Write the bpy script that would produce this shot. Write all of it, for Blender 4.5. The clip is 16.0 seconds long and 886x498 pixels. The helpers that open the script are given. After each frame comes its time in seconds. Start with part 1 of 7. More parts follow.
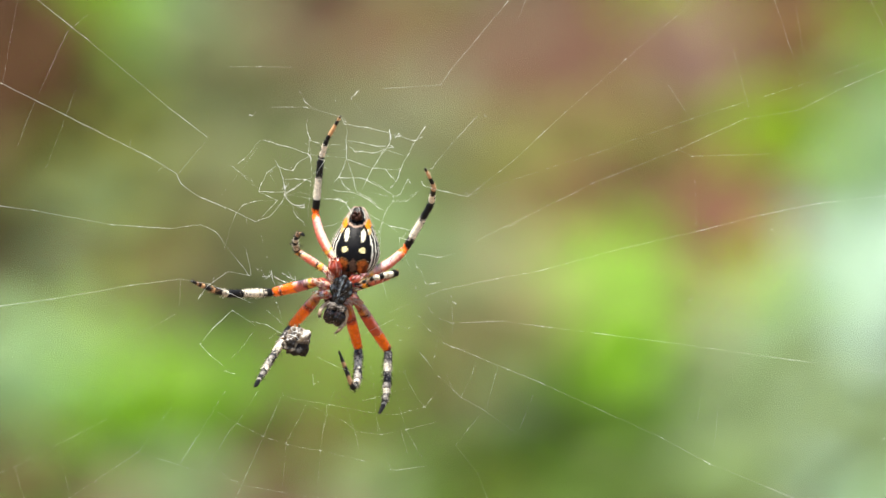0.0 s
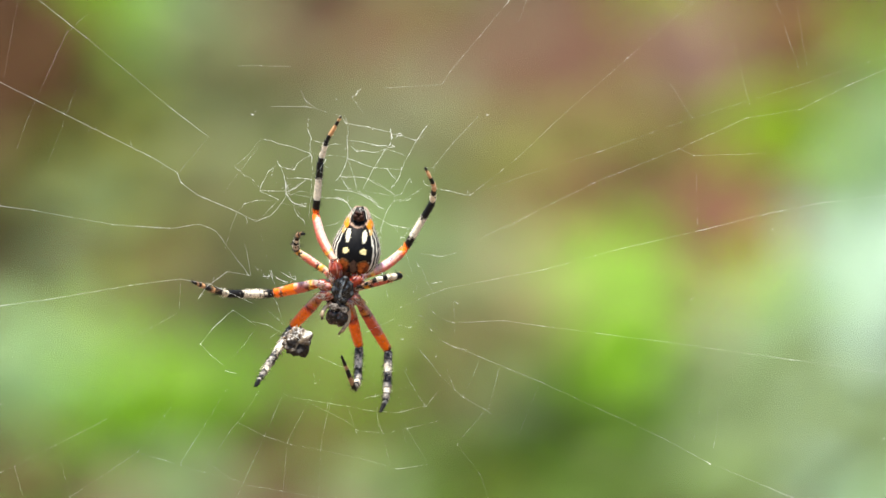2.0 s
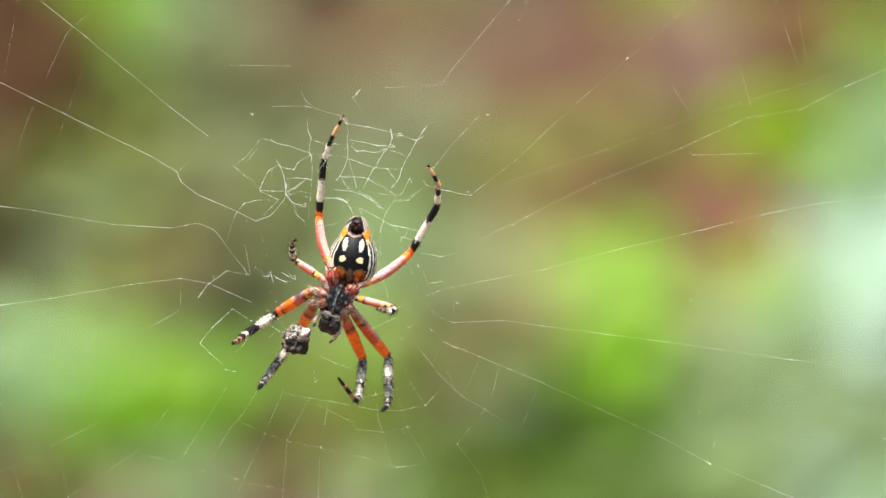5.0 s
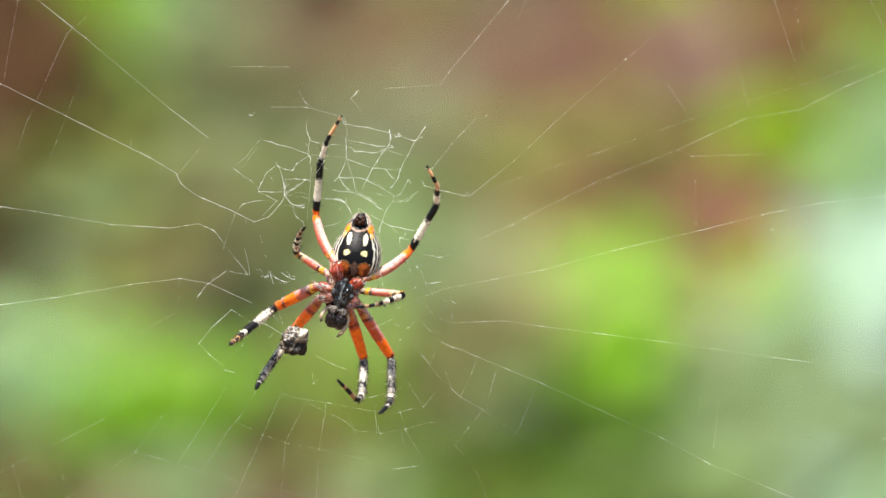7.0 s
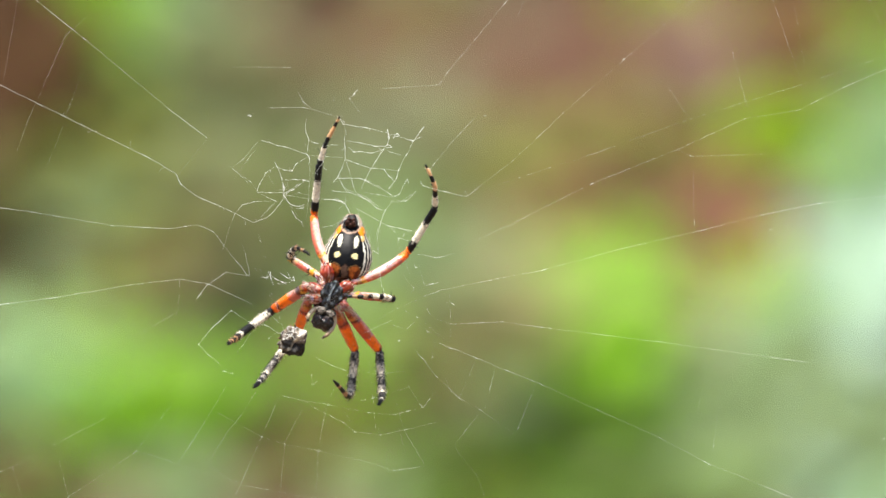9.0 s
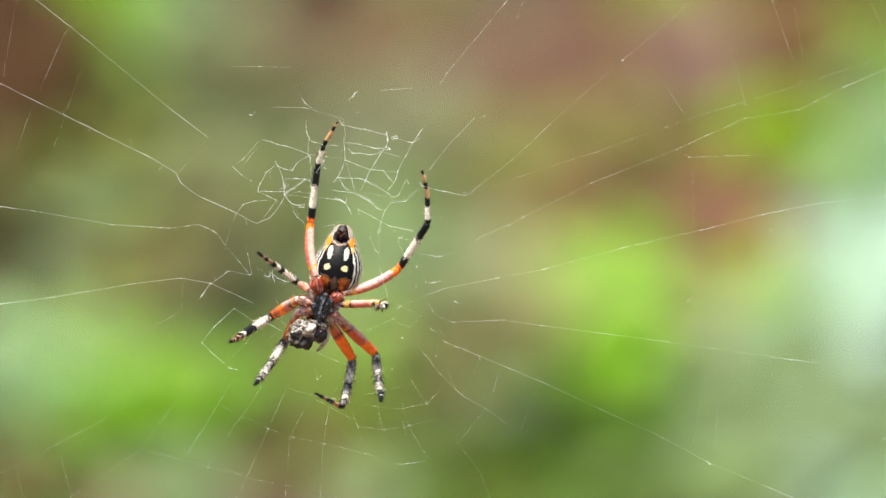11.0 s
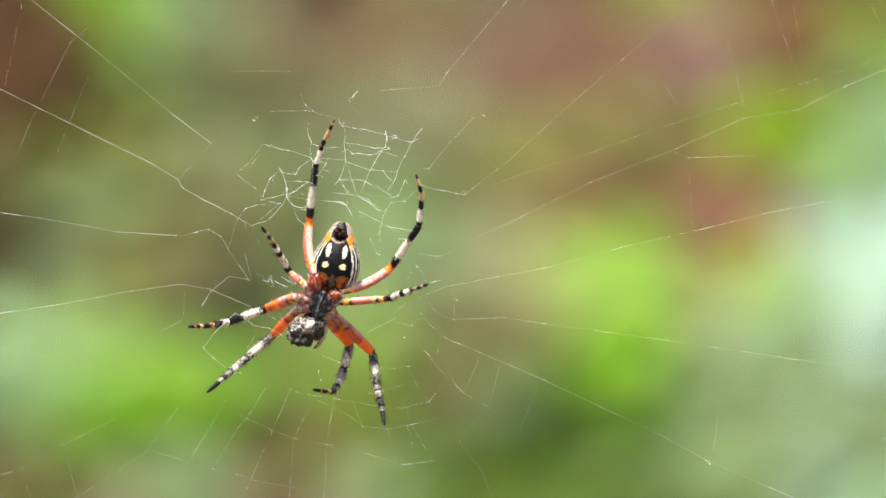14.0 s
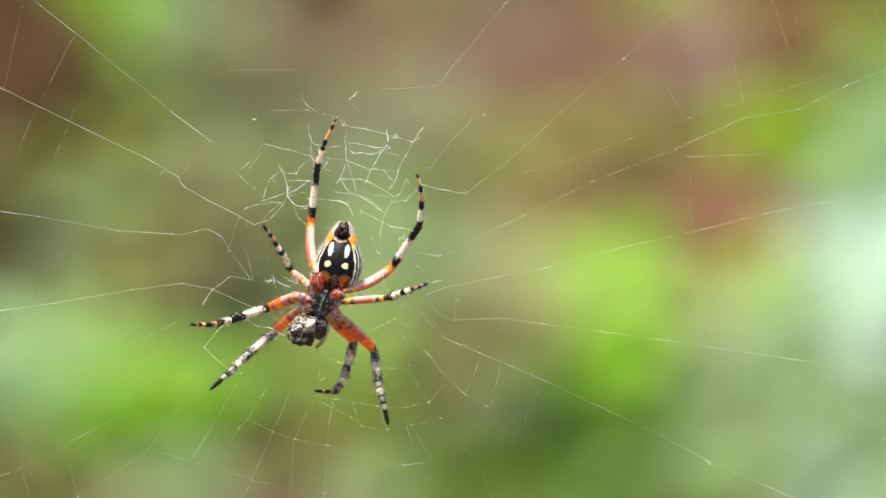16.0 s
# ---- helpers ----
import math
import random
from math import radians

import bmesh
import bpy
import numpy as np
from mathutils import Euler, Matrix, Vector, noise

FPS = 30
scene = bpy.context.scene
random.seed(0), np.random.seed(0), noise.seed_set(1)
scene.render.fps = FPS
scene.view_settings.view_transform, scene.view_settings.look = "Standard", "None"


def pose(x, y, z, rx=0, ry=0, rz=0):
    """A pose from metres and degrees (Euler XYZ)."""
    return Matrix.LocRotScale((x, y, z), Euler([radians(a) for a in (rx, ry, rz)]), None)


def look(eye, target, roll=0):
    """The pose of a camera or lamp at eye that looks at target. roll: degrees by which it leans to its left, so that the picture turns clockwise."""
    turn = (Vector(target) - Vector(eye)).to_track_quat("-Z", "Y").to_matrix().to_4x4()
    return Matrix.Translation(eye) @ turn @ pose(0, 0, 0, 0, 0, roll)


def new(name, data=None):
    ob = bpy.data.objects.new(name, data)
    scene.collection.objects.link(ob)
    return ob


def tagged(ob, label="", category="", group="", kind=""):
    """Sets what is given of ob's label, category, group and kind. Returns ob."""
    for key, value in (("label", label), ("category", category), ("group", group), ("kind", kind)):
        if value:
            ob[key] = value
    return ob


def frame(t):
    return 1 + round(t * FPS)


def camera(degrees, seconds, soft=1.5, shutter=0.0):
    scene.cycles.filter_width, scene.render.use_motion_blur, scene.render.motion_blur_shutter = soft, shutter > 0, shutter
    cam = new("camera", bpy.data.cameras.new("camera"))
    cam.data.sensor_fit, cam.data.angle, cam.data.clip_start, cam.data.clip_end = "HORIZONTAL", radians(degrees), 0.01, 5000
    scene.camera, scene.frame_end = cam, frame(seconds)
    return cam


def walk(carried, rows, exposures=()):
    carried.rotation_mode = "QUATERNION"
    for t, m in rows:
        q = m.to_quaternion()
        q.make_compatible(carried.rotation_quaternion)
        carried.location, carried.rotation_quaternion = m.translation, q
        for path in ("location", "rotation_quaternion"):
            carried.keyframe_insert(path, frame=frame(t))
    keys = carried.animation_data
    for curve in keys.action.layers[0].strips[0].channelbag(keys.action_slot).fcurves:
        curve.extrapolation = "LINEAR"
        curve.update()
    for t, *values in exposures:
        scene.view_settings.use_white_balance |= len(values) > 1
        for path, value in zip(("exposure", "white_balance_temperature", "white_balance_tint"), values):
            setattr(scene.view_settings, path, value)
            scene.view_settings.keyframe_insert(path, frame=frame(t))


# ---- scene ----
from math import cos, exp, pi, sin, sqrt

HEIGHT = 1.2          # the web's middle above the ground
AWAY = 0.9            # from the lens to the web

# ---- camera: stands still on a tripod before the web ----
cam = camera(6.98, 16.0, soft=1.4)
walk(cam, [(0.0, look((0, -AWAY, HEIGHT), (0, 0, HEIGHT))),
           (16.0, look((0, -AWAY, HEIGHT), (0, 0, HEIGHT)))])
cam.data.dof.use_dof = True
cam.data.dof.focus_distance = AWAY + 0.0013
cam.data.dof.aperture_fstop = 18.0

# ---- daylight ----
SUN_ELEVATION, SUN_TURN = radians(70), radians(200)
world = bpy.data.worlds.new("sky")
scene.world = world
world.use_nodes = True
wn = world.node_tree
sky = wn.nodes.new("ShaderNodeTexSky")
sky.sky_type = 'NISHITA'
sky.sun_disc = False
sky.sun_elevation = SUN_ELEVATION
sky.sun_rotation = SUN_TURN
wn.links.new(sky.outputs[0], wn.nodes["Background"].inputs[0])
wn.nodes["Background"].inputs[1].default_value = 0.085
sun_data = bpy.data.lights.new("sun", 'SUN')
sun_data.energy = 5.0
sun_data.angle = radians(0.6)
sun_data.color = (1.0, 0.95, 0.86)
sun = new("sun", sun_data)
to_sun = Vector((sin(SUN_TURN) * cos(SUN_ELEVATION), cos(SUN_TURN) * cos(SUN_ELEVATION), sin(SUN_ELEVATION)))
sun.matrix_world = look(to_sun * 20, (0, 0, 0))
scene.view_settings.exposure = 1.1


# ---- materials ----
def material(name, colours, scale, rough=0.6, bump=0.0, bump_scale=None, spec=0.5, detail=6):
    """Two or three colours mixed by noise in object space, with a finer bump."""
    m = bpy.data.materials.new(name)
    m.use_nodes = True
    nt = m.node_tree
    bsdf = nt.nodes["Principled BSDF"]
    co = nt.nodes.new("ShaderNodeTexCoord")
    nz = nt.nodes.new("ShaderNodeTexNoise")
    nz.inputs["Scale"].default_value = scale
    nz.inputs["Detail"].default_value = detail
    nt.links.new(co.outputs["Object"], nz.inputs["Vector"])
    ramp = nt.nodes.new("ShaderNodeValToRGB")
    ramp.color_ramp.elements[0].position = 0.32
    ramp.color_ramp.elements[1].position = 0.68
    ramp.color_ramp.elements[0].color = (*colours[0], 1)
    ramp.color_ramp.elements[1].color = (*colours[-1], 1)
    for i, c in enumerate(colours[1:-1]):
        ramp.color_ramp.elements.new(0.32 + 0.36 * (i + 1) / (len(colours) - 1)).color = (*c, 1)
    nt.links.new(nz.outputs["Fac"], ramp.inputs[0])
    nt.links.new(ramp.outputs[0], bsdf.inputs["Base Color"])
    bsdf.inputs["Roughness"].default_value = rough
    bsdf.inputs["Specular IOR Level"].default_value = spec
    if bump:
        fine = nt.nodes.new("ShaderNodeTexNoise")
        fine.inputs["Scale"].default_value = bump_scale or scale * 5
        fine.inputs["Detail"].default_value = 4
        nt.links.new(co.outputs["Object"], fine.inputs["Vector"])
        bn = nt.nodes.new("ShaderNodeBump")
        bn.inputs["Strength"].default_value = 1.0
        bn.inputs["Distance"].default_value = bump
        nt.links.new(fine.outputs["Fac"], bn.inputs["Height"])
        nt.links.new(bn.outputs[0], bsdf.inputs["Normal"])
    return m


def leaf_material(name, dark, light):
    """A leaf: matt to waxy, light passes through it; tint varies from leaf to leaf."""
    m = material(name, (dark, light), 25, rough=0.6, bump=0.0006, bump_scale=300, spec=0.18)
    nt = m.node_tree
    bsdf = nt.nodes["Principled BSDF"]
    geo = nt.nodes.new("ShaderNodeNewGeometry")
    hsv = nt.nodes.new("ShaderNodeHueSaturation")
    rng = nt.nodes.new("ShaderNodeMapRange")
    rng.inputs["To Min"].default_value = 0.75
    rng.inputs["To Max"].default_value = 1.25
    ramp = next(n for n in nt.nodes if n.bl_idname == "ShaderNodeValToRGB")
    nt.links.new(geo.outputs["Random Per Island"], rng.inputs["Value"])
    nt.links.new(rng.outputs[0], hsv.inputs["Value"])
    nt.links.new(ramp.outputs[0], hsv.inputs["Color"])
    nt.links.new(hsv.outputs[0], bsdf.inputs["Base Color"])
    thru = nt.nodes.new("ShaderNodeBsdfTranslucent")
    mix = nt.nodes.new("ShaderNodeMixShader")
    mix.inputs[0].default_value = 0.35
    nt.links.new(hsv.outputs[0], thru.inputs["Color"])
    nt.links.new(bsdf.outputs[0], mix.inputs[1])
    nt.links.new(thru.outputs[0], mix.inputs[2])
    nt.links.new(mix.outputs[0], nt.nodes["Material Output"].inputs["Surface"])
    return m


def cuticle(name, rough, coat, mottle=0.25, bump=0.00003, flesh=0.0, shine=0.3, film=0.25, down=0.0):
    """Spider skin: its own pattern from the mesh, a fine mottling, a waxy gloss."""
    m = bpy.data.materials.new(name)
    m.use_nodes = True
    nt = m.node_tree
    bsdf = nt.nodes["Principled BSDF"]
    at = nt.nodes.new("ShaderNodeAttribute")
    at.attribute_name = "tint"
    co = nt.nodes.new("ShaderNodeTexCoord")
    nz = nt.nodes.new("ShaderNodeTexNoise")
    nz.inputs["Scale"].default_value = 2600
    nz.inputs["Detail"].default_value = 5
    nt.links.new(co.outputs["Object"], nz.inputs["Vector"])
    rng = nt.nodes.new("ShaderNodeMapRange")
    rng.inputs["From Min"].default_value = 0.3
    rng.inputs["From Max"].default_value = 0.7
    rng.inputs["To Min"].default_value = 1 - mottle
    rng.inputs["To Max"].default_value = 1 + mottle
    hsv = nt.nodes.new("ShaderNodeHueSaturation")
    nt.links.new(nz.outputs["Fac"], rng.inputs["Value"])
    nt.links.new(rng.outputs[0], hsv.inputs["Value"])
    nt.links.new(at.outputs["Color"], hsv.inputs["Color"])
    nt.links.new(hsv.outputs[0], bsdf.inputs["Base Color"])
    bsdf.inputs["Roughness"].default_value = rough
    bsdf.inputs["Coat Weight"].default_value = coat
    bsdf.inputs["Coat Roughness"].default_value = film
    bsdf.inputs["Specular IOR Level"].default_value = shine
    if down:
        # fine pale hairs catch the light at the edges
        bsdf.inputs["Sheen Weight"].default_value = down
        bsdf.inputs["Sheen Roughness"].default_value = 0.35
        bsdf.inputs["Sheen Tint"].default_value = (1.0, 0.92, 0.88, 1)
    if flesh:
        bsdf.inputs["Subsurface Weight"].default_value = flesh
        bsdf.inputs["Subsurface Radius"].default_value = (1.0, 0.22, 0.04)
        bsdf.inputs["Subsurface Scale"].default_value = 0.0004
    fine = nt.nodes.new("ShaderNodeTexNoise")
    fine.inputs["Scale"].default_value = 7000
    nt.links.new(co.outputs["Object"], fine.inputs["Vector"])
    bn = nt.nodes.new("ShaderNodeBump")
    bn.inputs["Strength"].default_value = 0.8
    bn.inputs["Distance"].default_value = bump
    nt.links.new(fine.outputs["Fac"], bn.inputs["Height"])
    nt.links.new(bn.outputs[0], bsdf.inputs["Normal"])
    nt.links.new(bn.outputs[0], bsdf.inputs["Coat Normal"])
    return m


SKIN = cuticle("leg_skin", 0.5, 0.0, mottle=0.35, shine=0.25)
THIGH = cuticle("thigh_skin", 0.45, 0.6, mottle=0.22, film=0.12, shine=0.10, flesh=0.5, bump=0.00006)
SHELL = cuticle("body_shell", 0.42, 0.0, mottle=0.25, shine=0.12)
GLOSS = cuticle("glossy_shell", 0.30, 0.7, film=0.10, mottle=0.3, bump=0.00007, shine=0.08)
SILK = bpy.data.materials.new("silk")
SILK.use_nodes = True
st = SILK.node_tree
st.nodes["Principled BSDF"].inputs["Base Color"].default_value = (0.88, 0.90, 0.86, 1)
st.nodes["Principled BSDF"].inputs["Roughness"].default_value = 0.3
glow_through = st.nodes.new("ShaderNodeBsdfTranslucent")
glow_through.inputs["Color"].default_value = (0.95, 0.96, 0.92, 1)
silk_mix = st.nodes.new("ShaderNodeMixShader")
silk_mix.inputs[0].default_value = 0.45
st.links.new(st.nodes["Principled BSDF"].outputs[0], silk_mix.inputs[1])
st.links.new(glow_through.outputs[0], silk_mix.inputs[2])
st.links.new(silk_mix.outputs[0], st.nodes["Material Output"].inputs["Surface"])
WRAP = cuticle("wrapped_prey", 0.6, 0.1, mottle=0.45, bump=0.00008)

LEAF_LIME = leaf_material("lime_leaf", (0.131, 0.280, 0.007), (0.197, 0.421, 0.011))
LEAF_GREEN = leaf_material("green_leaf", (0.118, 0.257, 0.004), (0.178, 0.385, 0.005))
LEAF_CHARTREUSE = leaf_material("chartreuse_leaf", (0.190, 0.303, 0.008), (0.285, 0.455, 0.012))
LEAF_FRESH = leaf_material("fresh_leaf", (0.211, 0.315, 0.059), (0.316, 0.473, 0.089))
LEAF_MINT = leaf_material("mint_leaf", (0.207, 0.322, 0.151), (0.310, 0.484, 0.227))
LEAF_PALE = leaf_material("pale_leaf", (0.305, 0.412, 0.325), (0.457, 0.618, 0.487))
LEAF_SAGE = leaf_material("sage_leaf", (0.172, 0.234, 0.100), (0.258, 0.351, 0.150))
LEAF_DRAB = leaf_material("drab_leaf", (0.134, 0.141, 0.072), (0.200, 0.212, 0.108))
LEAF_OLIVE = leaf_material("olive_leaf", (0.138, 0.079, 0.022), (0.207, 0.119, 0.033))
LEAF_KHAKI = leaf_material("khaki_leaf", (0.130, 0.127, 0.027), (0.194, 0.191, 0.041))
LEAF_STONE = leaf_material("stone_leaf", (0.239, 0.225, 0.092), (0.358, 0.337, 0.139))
# darker copy of the khaki tint, the low shrub's shade put into its colour
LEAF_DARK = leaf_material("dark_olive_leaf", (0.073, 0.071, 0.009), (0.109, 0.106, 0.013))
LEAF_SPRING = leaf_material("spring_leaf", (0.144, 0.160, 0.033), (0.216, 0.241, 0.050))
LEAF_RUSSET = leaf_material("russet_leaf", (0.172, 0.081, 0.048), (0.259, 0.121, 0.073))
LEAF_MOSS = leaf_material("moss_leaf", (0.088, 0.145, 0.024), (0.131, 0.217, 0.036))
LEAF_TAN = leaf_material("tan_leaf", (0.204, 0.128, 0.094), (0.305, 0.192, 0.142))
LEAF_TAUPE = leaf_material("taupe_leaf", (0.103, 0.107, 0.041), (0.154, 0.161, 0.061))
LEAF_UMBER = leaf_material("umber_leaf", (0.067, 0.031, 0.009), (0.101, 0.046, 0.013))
BARK = material("twig_bark", ((0.05, 0.04, 0.02), (0.14, 0.11, 0.06)), 60, rough=0.85, bump=0.001)
EARTH = material("earth", ((0.10, 0.065, 0.04), (0.17, 0.115, 0.07), (0.13, 0.11, 0.05)), 3.0, rough=0.95, bump=0.01, bump_scale=40)
RENDERED_WALL = material("red_wall_plaster", ((0.17, 0.086, 0.053), (0.20, 0.103, 0.065), (0.23, 0.13, 0.083)), 2.5, rough=0.9, bump=0.003, bump_scale=120)
COPING = material("coping_stone", ((0.30, 0.25, 0.19), (0.42, 0.36, 0.28)), 8, rough=0.9, bump=0.003, bump_scale=90)


# ---- mesh helpers ----
def part(name, bm, mat, parent=None, label="", smooth=True):
    me = bpy.data.meshes.new(name)
    bm.normal_update()
    bm.to_mesh(me)
    bm.free()
    if smooth:
        me.polygons.foreach_set("use_smooth", [True] * len(me.polygons))
    me.materials.append(mat)
    ob = new(name, me)
    ob.parent = parent
    if label:
        ob["label"] = label
    return ob


def tinted(bm):
    return bm.verts.layers.float_color.new("tint")


def tube(bm, spine, radii, sides=8, layer=None, tint=None, caps=True, flat=1.0):
    """A tube along spine; tint(i, angle, place) gives the colour of a vertex."""
    rings = []
    n = len(spine)
    side = None
    for i, p in enumerate(spine):
        d = (spine[min(i + 1, n - 1)] - spine[max(i - 1, 0)]).normalized()
        if side is None:
            side = d.orthogonal().normalized()
        side = (side - d * side.dot(d)).normalized()
        up = d.cross(side)
        ring = []
        for k in range(sides):
            a = 2 * pi * k / sides
            v = bm.verts.new(p + (side * cos(a) + up * sin(a) * flat) * radii[i])
            if layer is not None:
                v[layer] = (*tint(i, a, v.co), 1)
            ring.append(v)
        rings.append(ring)
    for a, b in zip(rings, rings[1:]):
        for k in range(sides):
            bm.faces.new((a[k], a[(k + 1) % sides], b[(k + 1) % sides], b[k]))
    if caps:
        bm.faces.new(rings[0][::-1])
        bm.faces.new(rings[-1])
    return rings


def spike(bm, base, tip, r, layer=None, colour=None):
    d = (tip - base).normalized()
    s = d.orthogonal().normalized()
    u = d.cross(s)
    vs = [bm.verts.new(base + (s * cos(a) + u * sin(a)) * r) for a in (0, 2.1, 4.2)]
    top = bm.verts.new(tip)
    if layer is not None:
        for v in (*vs, top):
            v[layer] = (*colour, 1)
    for k in range(3):
        bm.faces.new((vs[k], vs[(k + 1) % 3], top))


def blob(bm, centre, size, shade, layer, rough=0.0, freq=1.0, level=3, seed=0.0):
    """An ellipsoid of the given half-axes, roughened by noise; shade(unit, place) gives its colour."""
    made = bmesh.ops.create_icosphere(bm, subdivisions=level, radius=1.0)["verts"]
    for v in made:
        u = v.co.copy()
        k = 1 + rough * noise.noise(u * freq + Vector((seed, seed * 2, 0)))
        v.co = Vector((u.x * size[0], u.y * size[1], u.z * size[2])) * k + Vector(centre)
        v[layer] = (*shade(u, v.co), 1)


def mix3(a, b, f):
    f = min(1, max(0, f))
    return tuple(x + (y - x) * f for x, y in zip(a, b))


MM = 0.001
BLACK = (0.0035, 0.0035, 0.004)
CREAM = (0.76, 0.69, 0.55)
ORANGE = (1.0, 0.17, 0.003)
RED = (0.62, 0.07, 0.015)
AMBER = (0.60, 0.34, 0.16)
GREY = (0.36, 0.33, 0.29)
YELLOW = (0.78, 0.34, 0.03)
ROSE = (0.56, 0.125, 0.078)
BLUSH = (0.40, 0.095, 0.055)
RUST = (0.50, 0.15, 0.02)
MAROON = (0.13, 0.014, 0.006)
BRICK = (0.52, 0.075, 0.022)
DULL = (0.36, 0.20, 0.10)
SMOKE = (0.022, 0.021, 0.023)


# ---- ground and garden wall ----
def ground():
    bm = bmesh.new()
    ring = []
    for r in (0.0, 2, 5, 12, 40, 300):
        ring.append([bm.verts.new((r * cos(a * pi / 12), r * sin(a * pi / 12),
                                   0.03 * noise.noise(Vector((r * cos(a), r * sin(a), 0))) if 0 < r < 40 else 0))
                     for a in range(24)] if r else [bm.verts.new((0, 0, 0))])
    for k in range(24):
        bm.faces.new((ring[0][0], ring[1][k], ring[1][(k + 1) % 24]))
    for a, b in zip(ring[1:], ring[2:]):
        for k in range(24):
            bm.faces.new((a[k], b[k], b[(k + 1) % 24], a[(k + 1) % 24]))
    ob = part("ground", bm, EARTH)
    tagged(ob, "bare brown garden earth with a little moss", "ground", kind="structure")


def garden_wall():
    bm = bmesh.new()
    nx, nz = 60, 22
    w, h, y0, y1 = 6.0, 2.2, 3.30, 3.52
    def face(y, flip):
        g = [[bm.verts.new((-w / 2 + w * i / nx, y + (0.012 * noise.noise(Vector((i * 0.4, j * 0.5, y))) if 0 < i < nx else 0), h * j / nz))
              for i in range(nx + 1)] for j in range(nz + 1)]
        for j in range(nz):
            for i in range(nx):
                q = (g[j][i], g[j][i + 1], g[j + 1][i + 1], g[j + 1][i])
                bm.faces.new(q[::-1] if flip else q)
        return g
    a, b = face(y0, False), face(y1, True)
    for i in range(nx):
        bm.faces.new((a[nz][i], a[nz][i + 1], b[nz][i + 1], b[nz][i]))
    for j in range(nz):
        bm.faces.new((a[j + 1][0], b[j + 1][0], b[j][0], a[j][0]))
        bm.faces.new((a[j][nx], b[j][nx], b[j + 1][nx], a[j + 1][nx]))
    wall = part("wall_garden", bm, RENDERED_WALL)
    tagged(wall, "reddish-brown plastered garden wall behind the shrubs", "wall", kind="structure")
    bm = bmesh.new()
    bmesh.ops.create_cube(bm, size=1)
    for v in bm.verts:
        v.co = Vector((v.co.x * 6.1, 3.41 + v.co.y * 0.32, 2.236 + v.co.z * 0.07))
    bmesh.ops.bevel(bm, geom=bm.edges[:], offset=0.012, segments=2, affect='EDGES')
    part("coping", bm, COPING, wall, "pale stone coping", smooth=False)


# ---- shrubs ----
def add_leaf(bm, at, along, up, length, width):
    along = along.normalized()
    side = along.cross(up)
    if side.length < 1e-4:
        side = along.orthogonal()
    side.normalize()
    nrm = side.cross(along)
    rows = []
    for i in range(5):
        f = i / 4
        half = width * 0.5 * sin(pi * min(0.97, 0.06 + 0.9 * f)) ** 0.8
        mid = at + along * length * f - nrm * length * 0.18 * f * f
        rows.append((bm.verts.new(mid - side * half + nrm * half * 0.3), bm.verts.new(mid),
                     bm.verts.new(mid + side * half + nrm * half * 0.3)))
    for a, b in zip(rows, rows[1:]):
        bm.faces.new((a[0], a[1], b[1], b[0]))
        bm.faces.new((a[1], a[2], b[2], b[1]))


def shrub(foot, leaf, clumps, label, length=0.045, seed=1):
    """Stems from the foot to each clump (x, y, z, radius, leaves); a crown of separate leaves."""
    rng = random.Random(seed)
    root = new("shrub")
    root.location = foot
    tagged(root, label, "shrub", "shrubs behind the web")
    off = Vector(foot)
    stems, crown = bmesh.new(), bmesh.new()
    for (x, y, z, r, n) in clumps:
        top = Vector((x, y, z)) - off
        bend = Vector((rng.uniform(-.05, .05), rng.uniform(0.03, .10), 0))
        pts = [top * f + bend * sin(pi * f) + Vector((0, 0, 0.06 * sin(pi * f))) for f in [i / 10 for i in range(11)]]
        tube(stems, pts, [0.0026 - 0.0018 * i / 10 for i in range(11)], 6)
        for _ in range(34):
            f = rng.uniform(0.12, 0.78)
            p = pts[int(f * 10)].lerp(pts[int(f * 10) + 1], f * 10 % 1)
            p = p + Vector((rng.gauss(0, .03), rng.gauss(0, .03), 0))
            facing = (to_sun + Vector((rng.gauss(0, .5), rng.gauss(0, .5), rng.gauss(0, .5)))).normalized()
            along = facing.cross(Vector((rng.gauss(0, 1), rng.gauss(0, 1), rng.gauss(0, 1)))).normalized()
            add_leaf(crown, p, along, facing, length * rng.uniform(0.8, 1.3), length * 0.6)
        own = random.Random(round(x * 1000) * 4111 + round(z * 1000) * 31 + n)
        for _ in range(n):
            d = Vector((own.gauss(0, 1), own.gauss(0, 1), own.gauss(0, 1))).normalized()
            p = top + Vector((d.x, d.y * 0.35, d.z)) * r * own.random() ** 0.5
            tube(stems, [top + (p - top) * 0.35, p], [0.0007, 0.0004], 4)
            facing = (to_sun + Vector((0, -0.6, 0)) + Vector((own.gauss(0, .35), own.gauss(0, .35), own.gauss(0, .35)))).normalized()
            along = facing.cross(Vector((own.gauss(0, 1), own.gauss(0, 1), own.gauss(0, 1)))).normalized()
            k = length * own.uniform(0.7, 1.2)
            add_leaf(crown, p - along * k * 0.5, along, facing, k, k * own.uniform(0.48, 0.62))
    part("stem", stems, BARK, root)
    part("crown", crown, leaf, root)
    return root


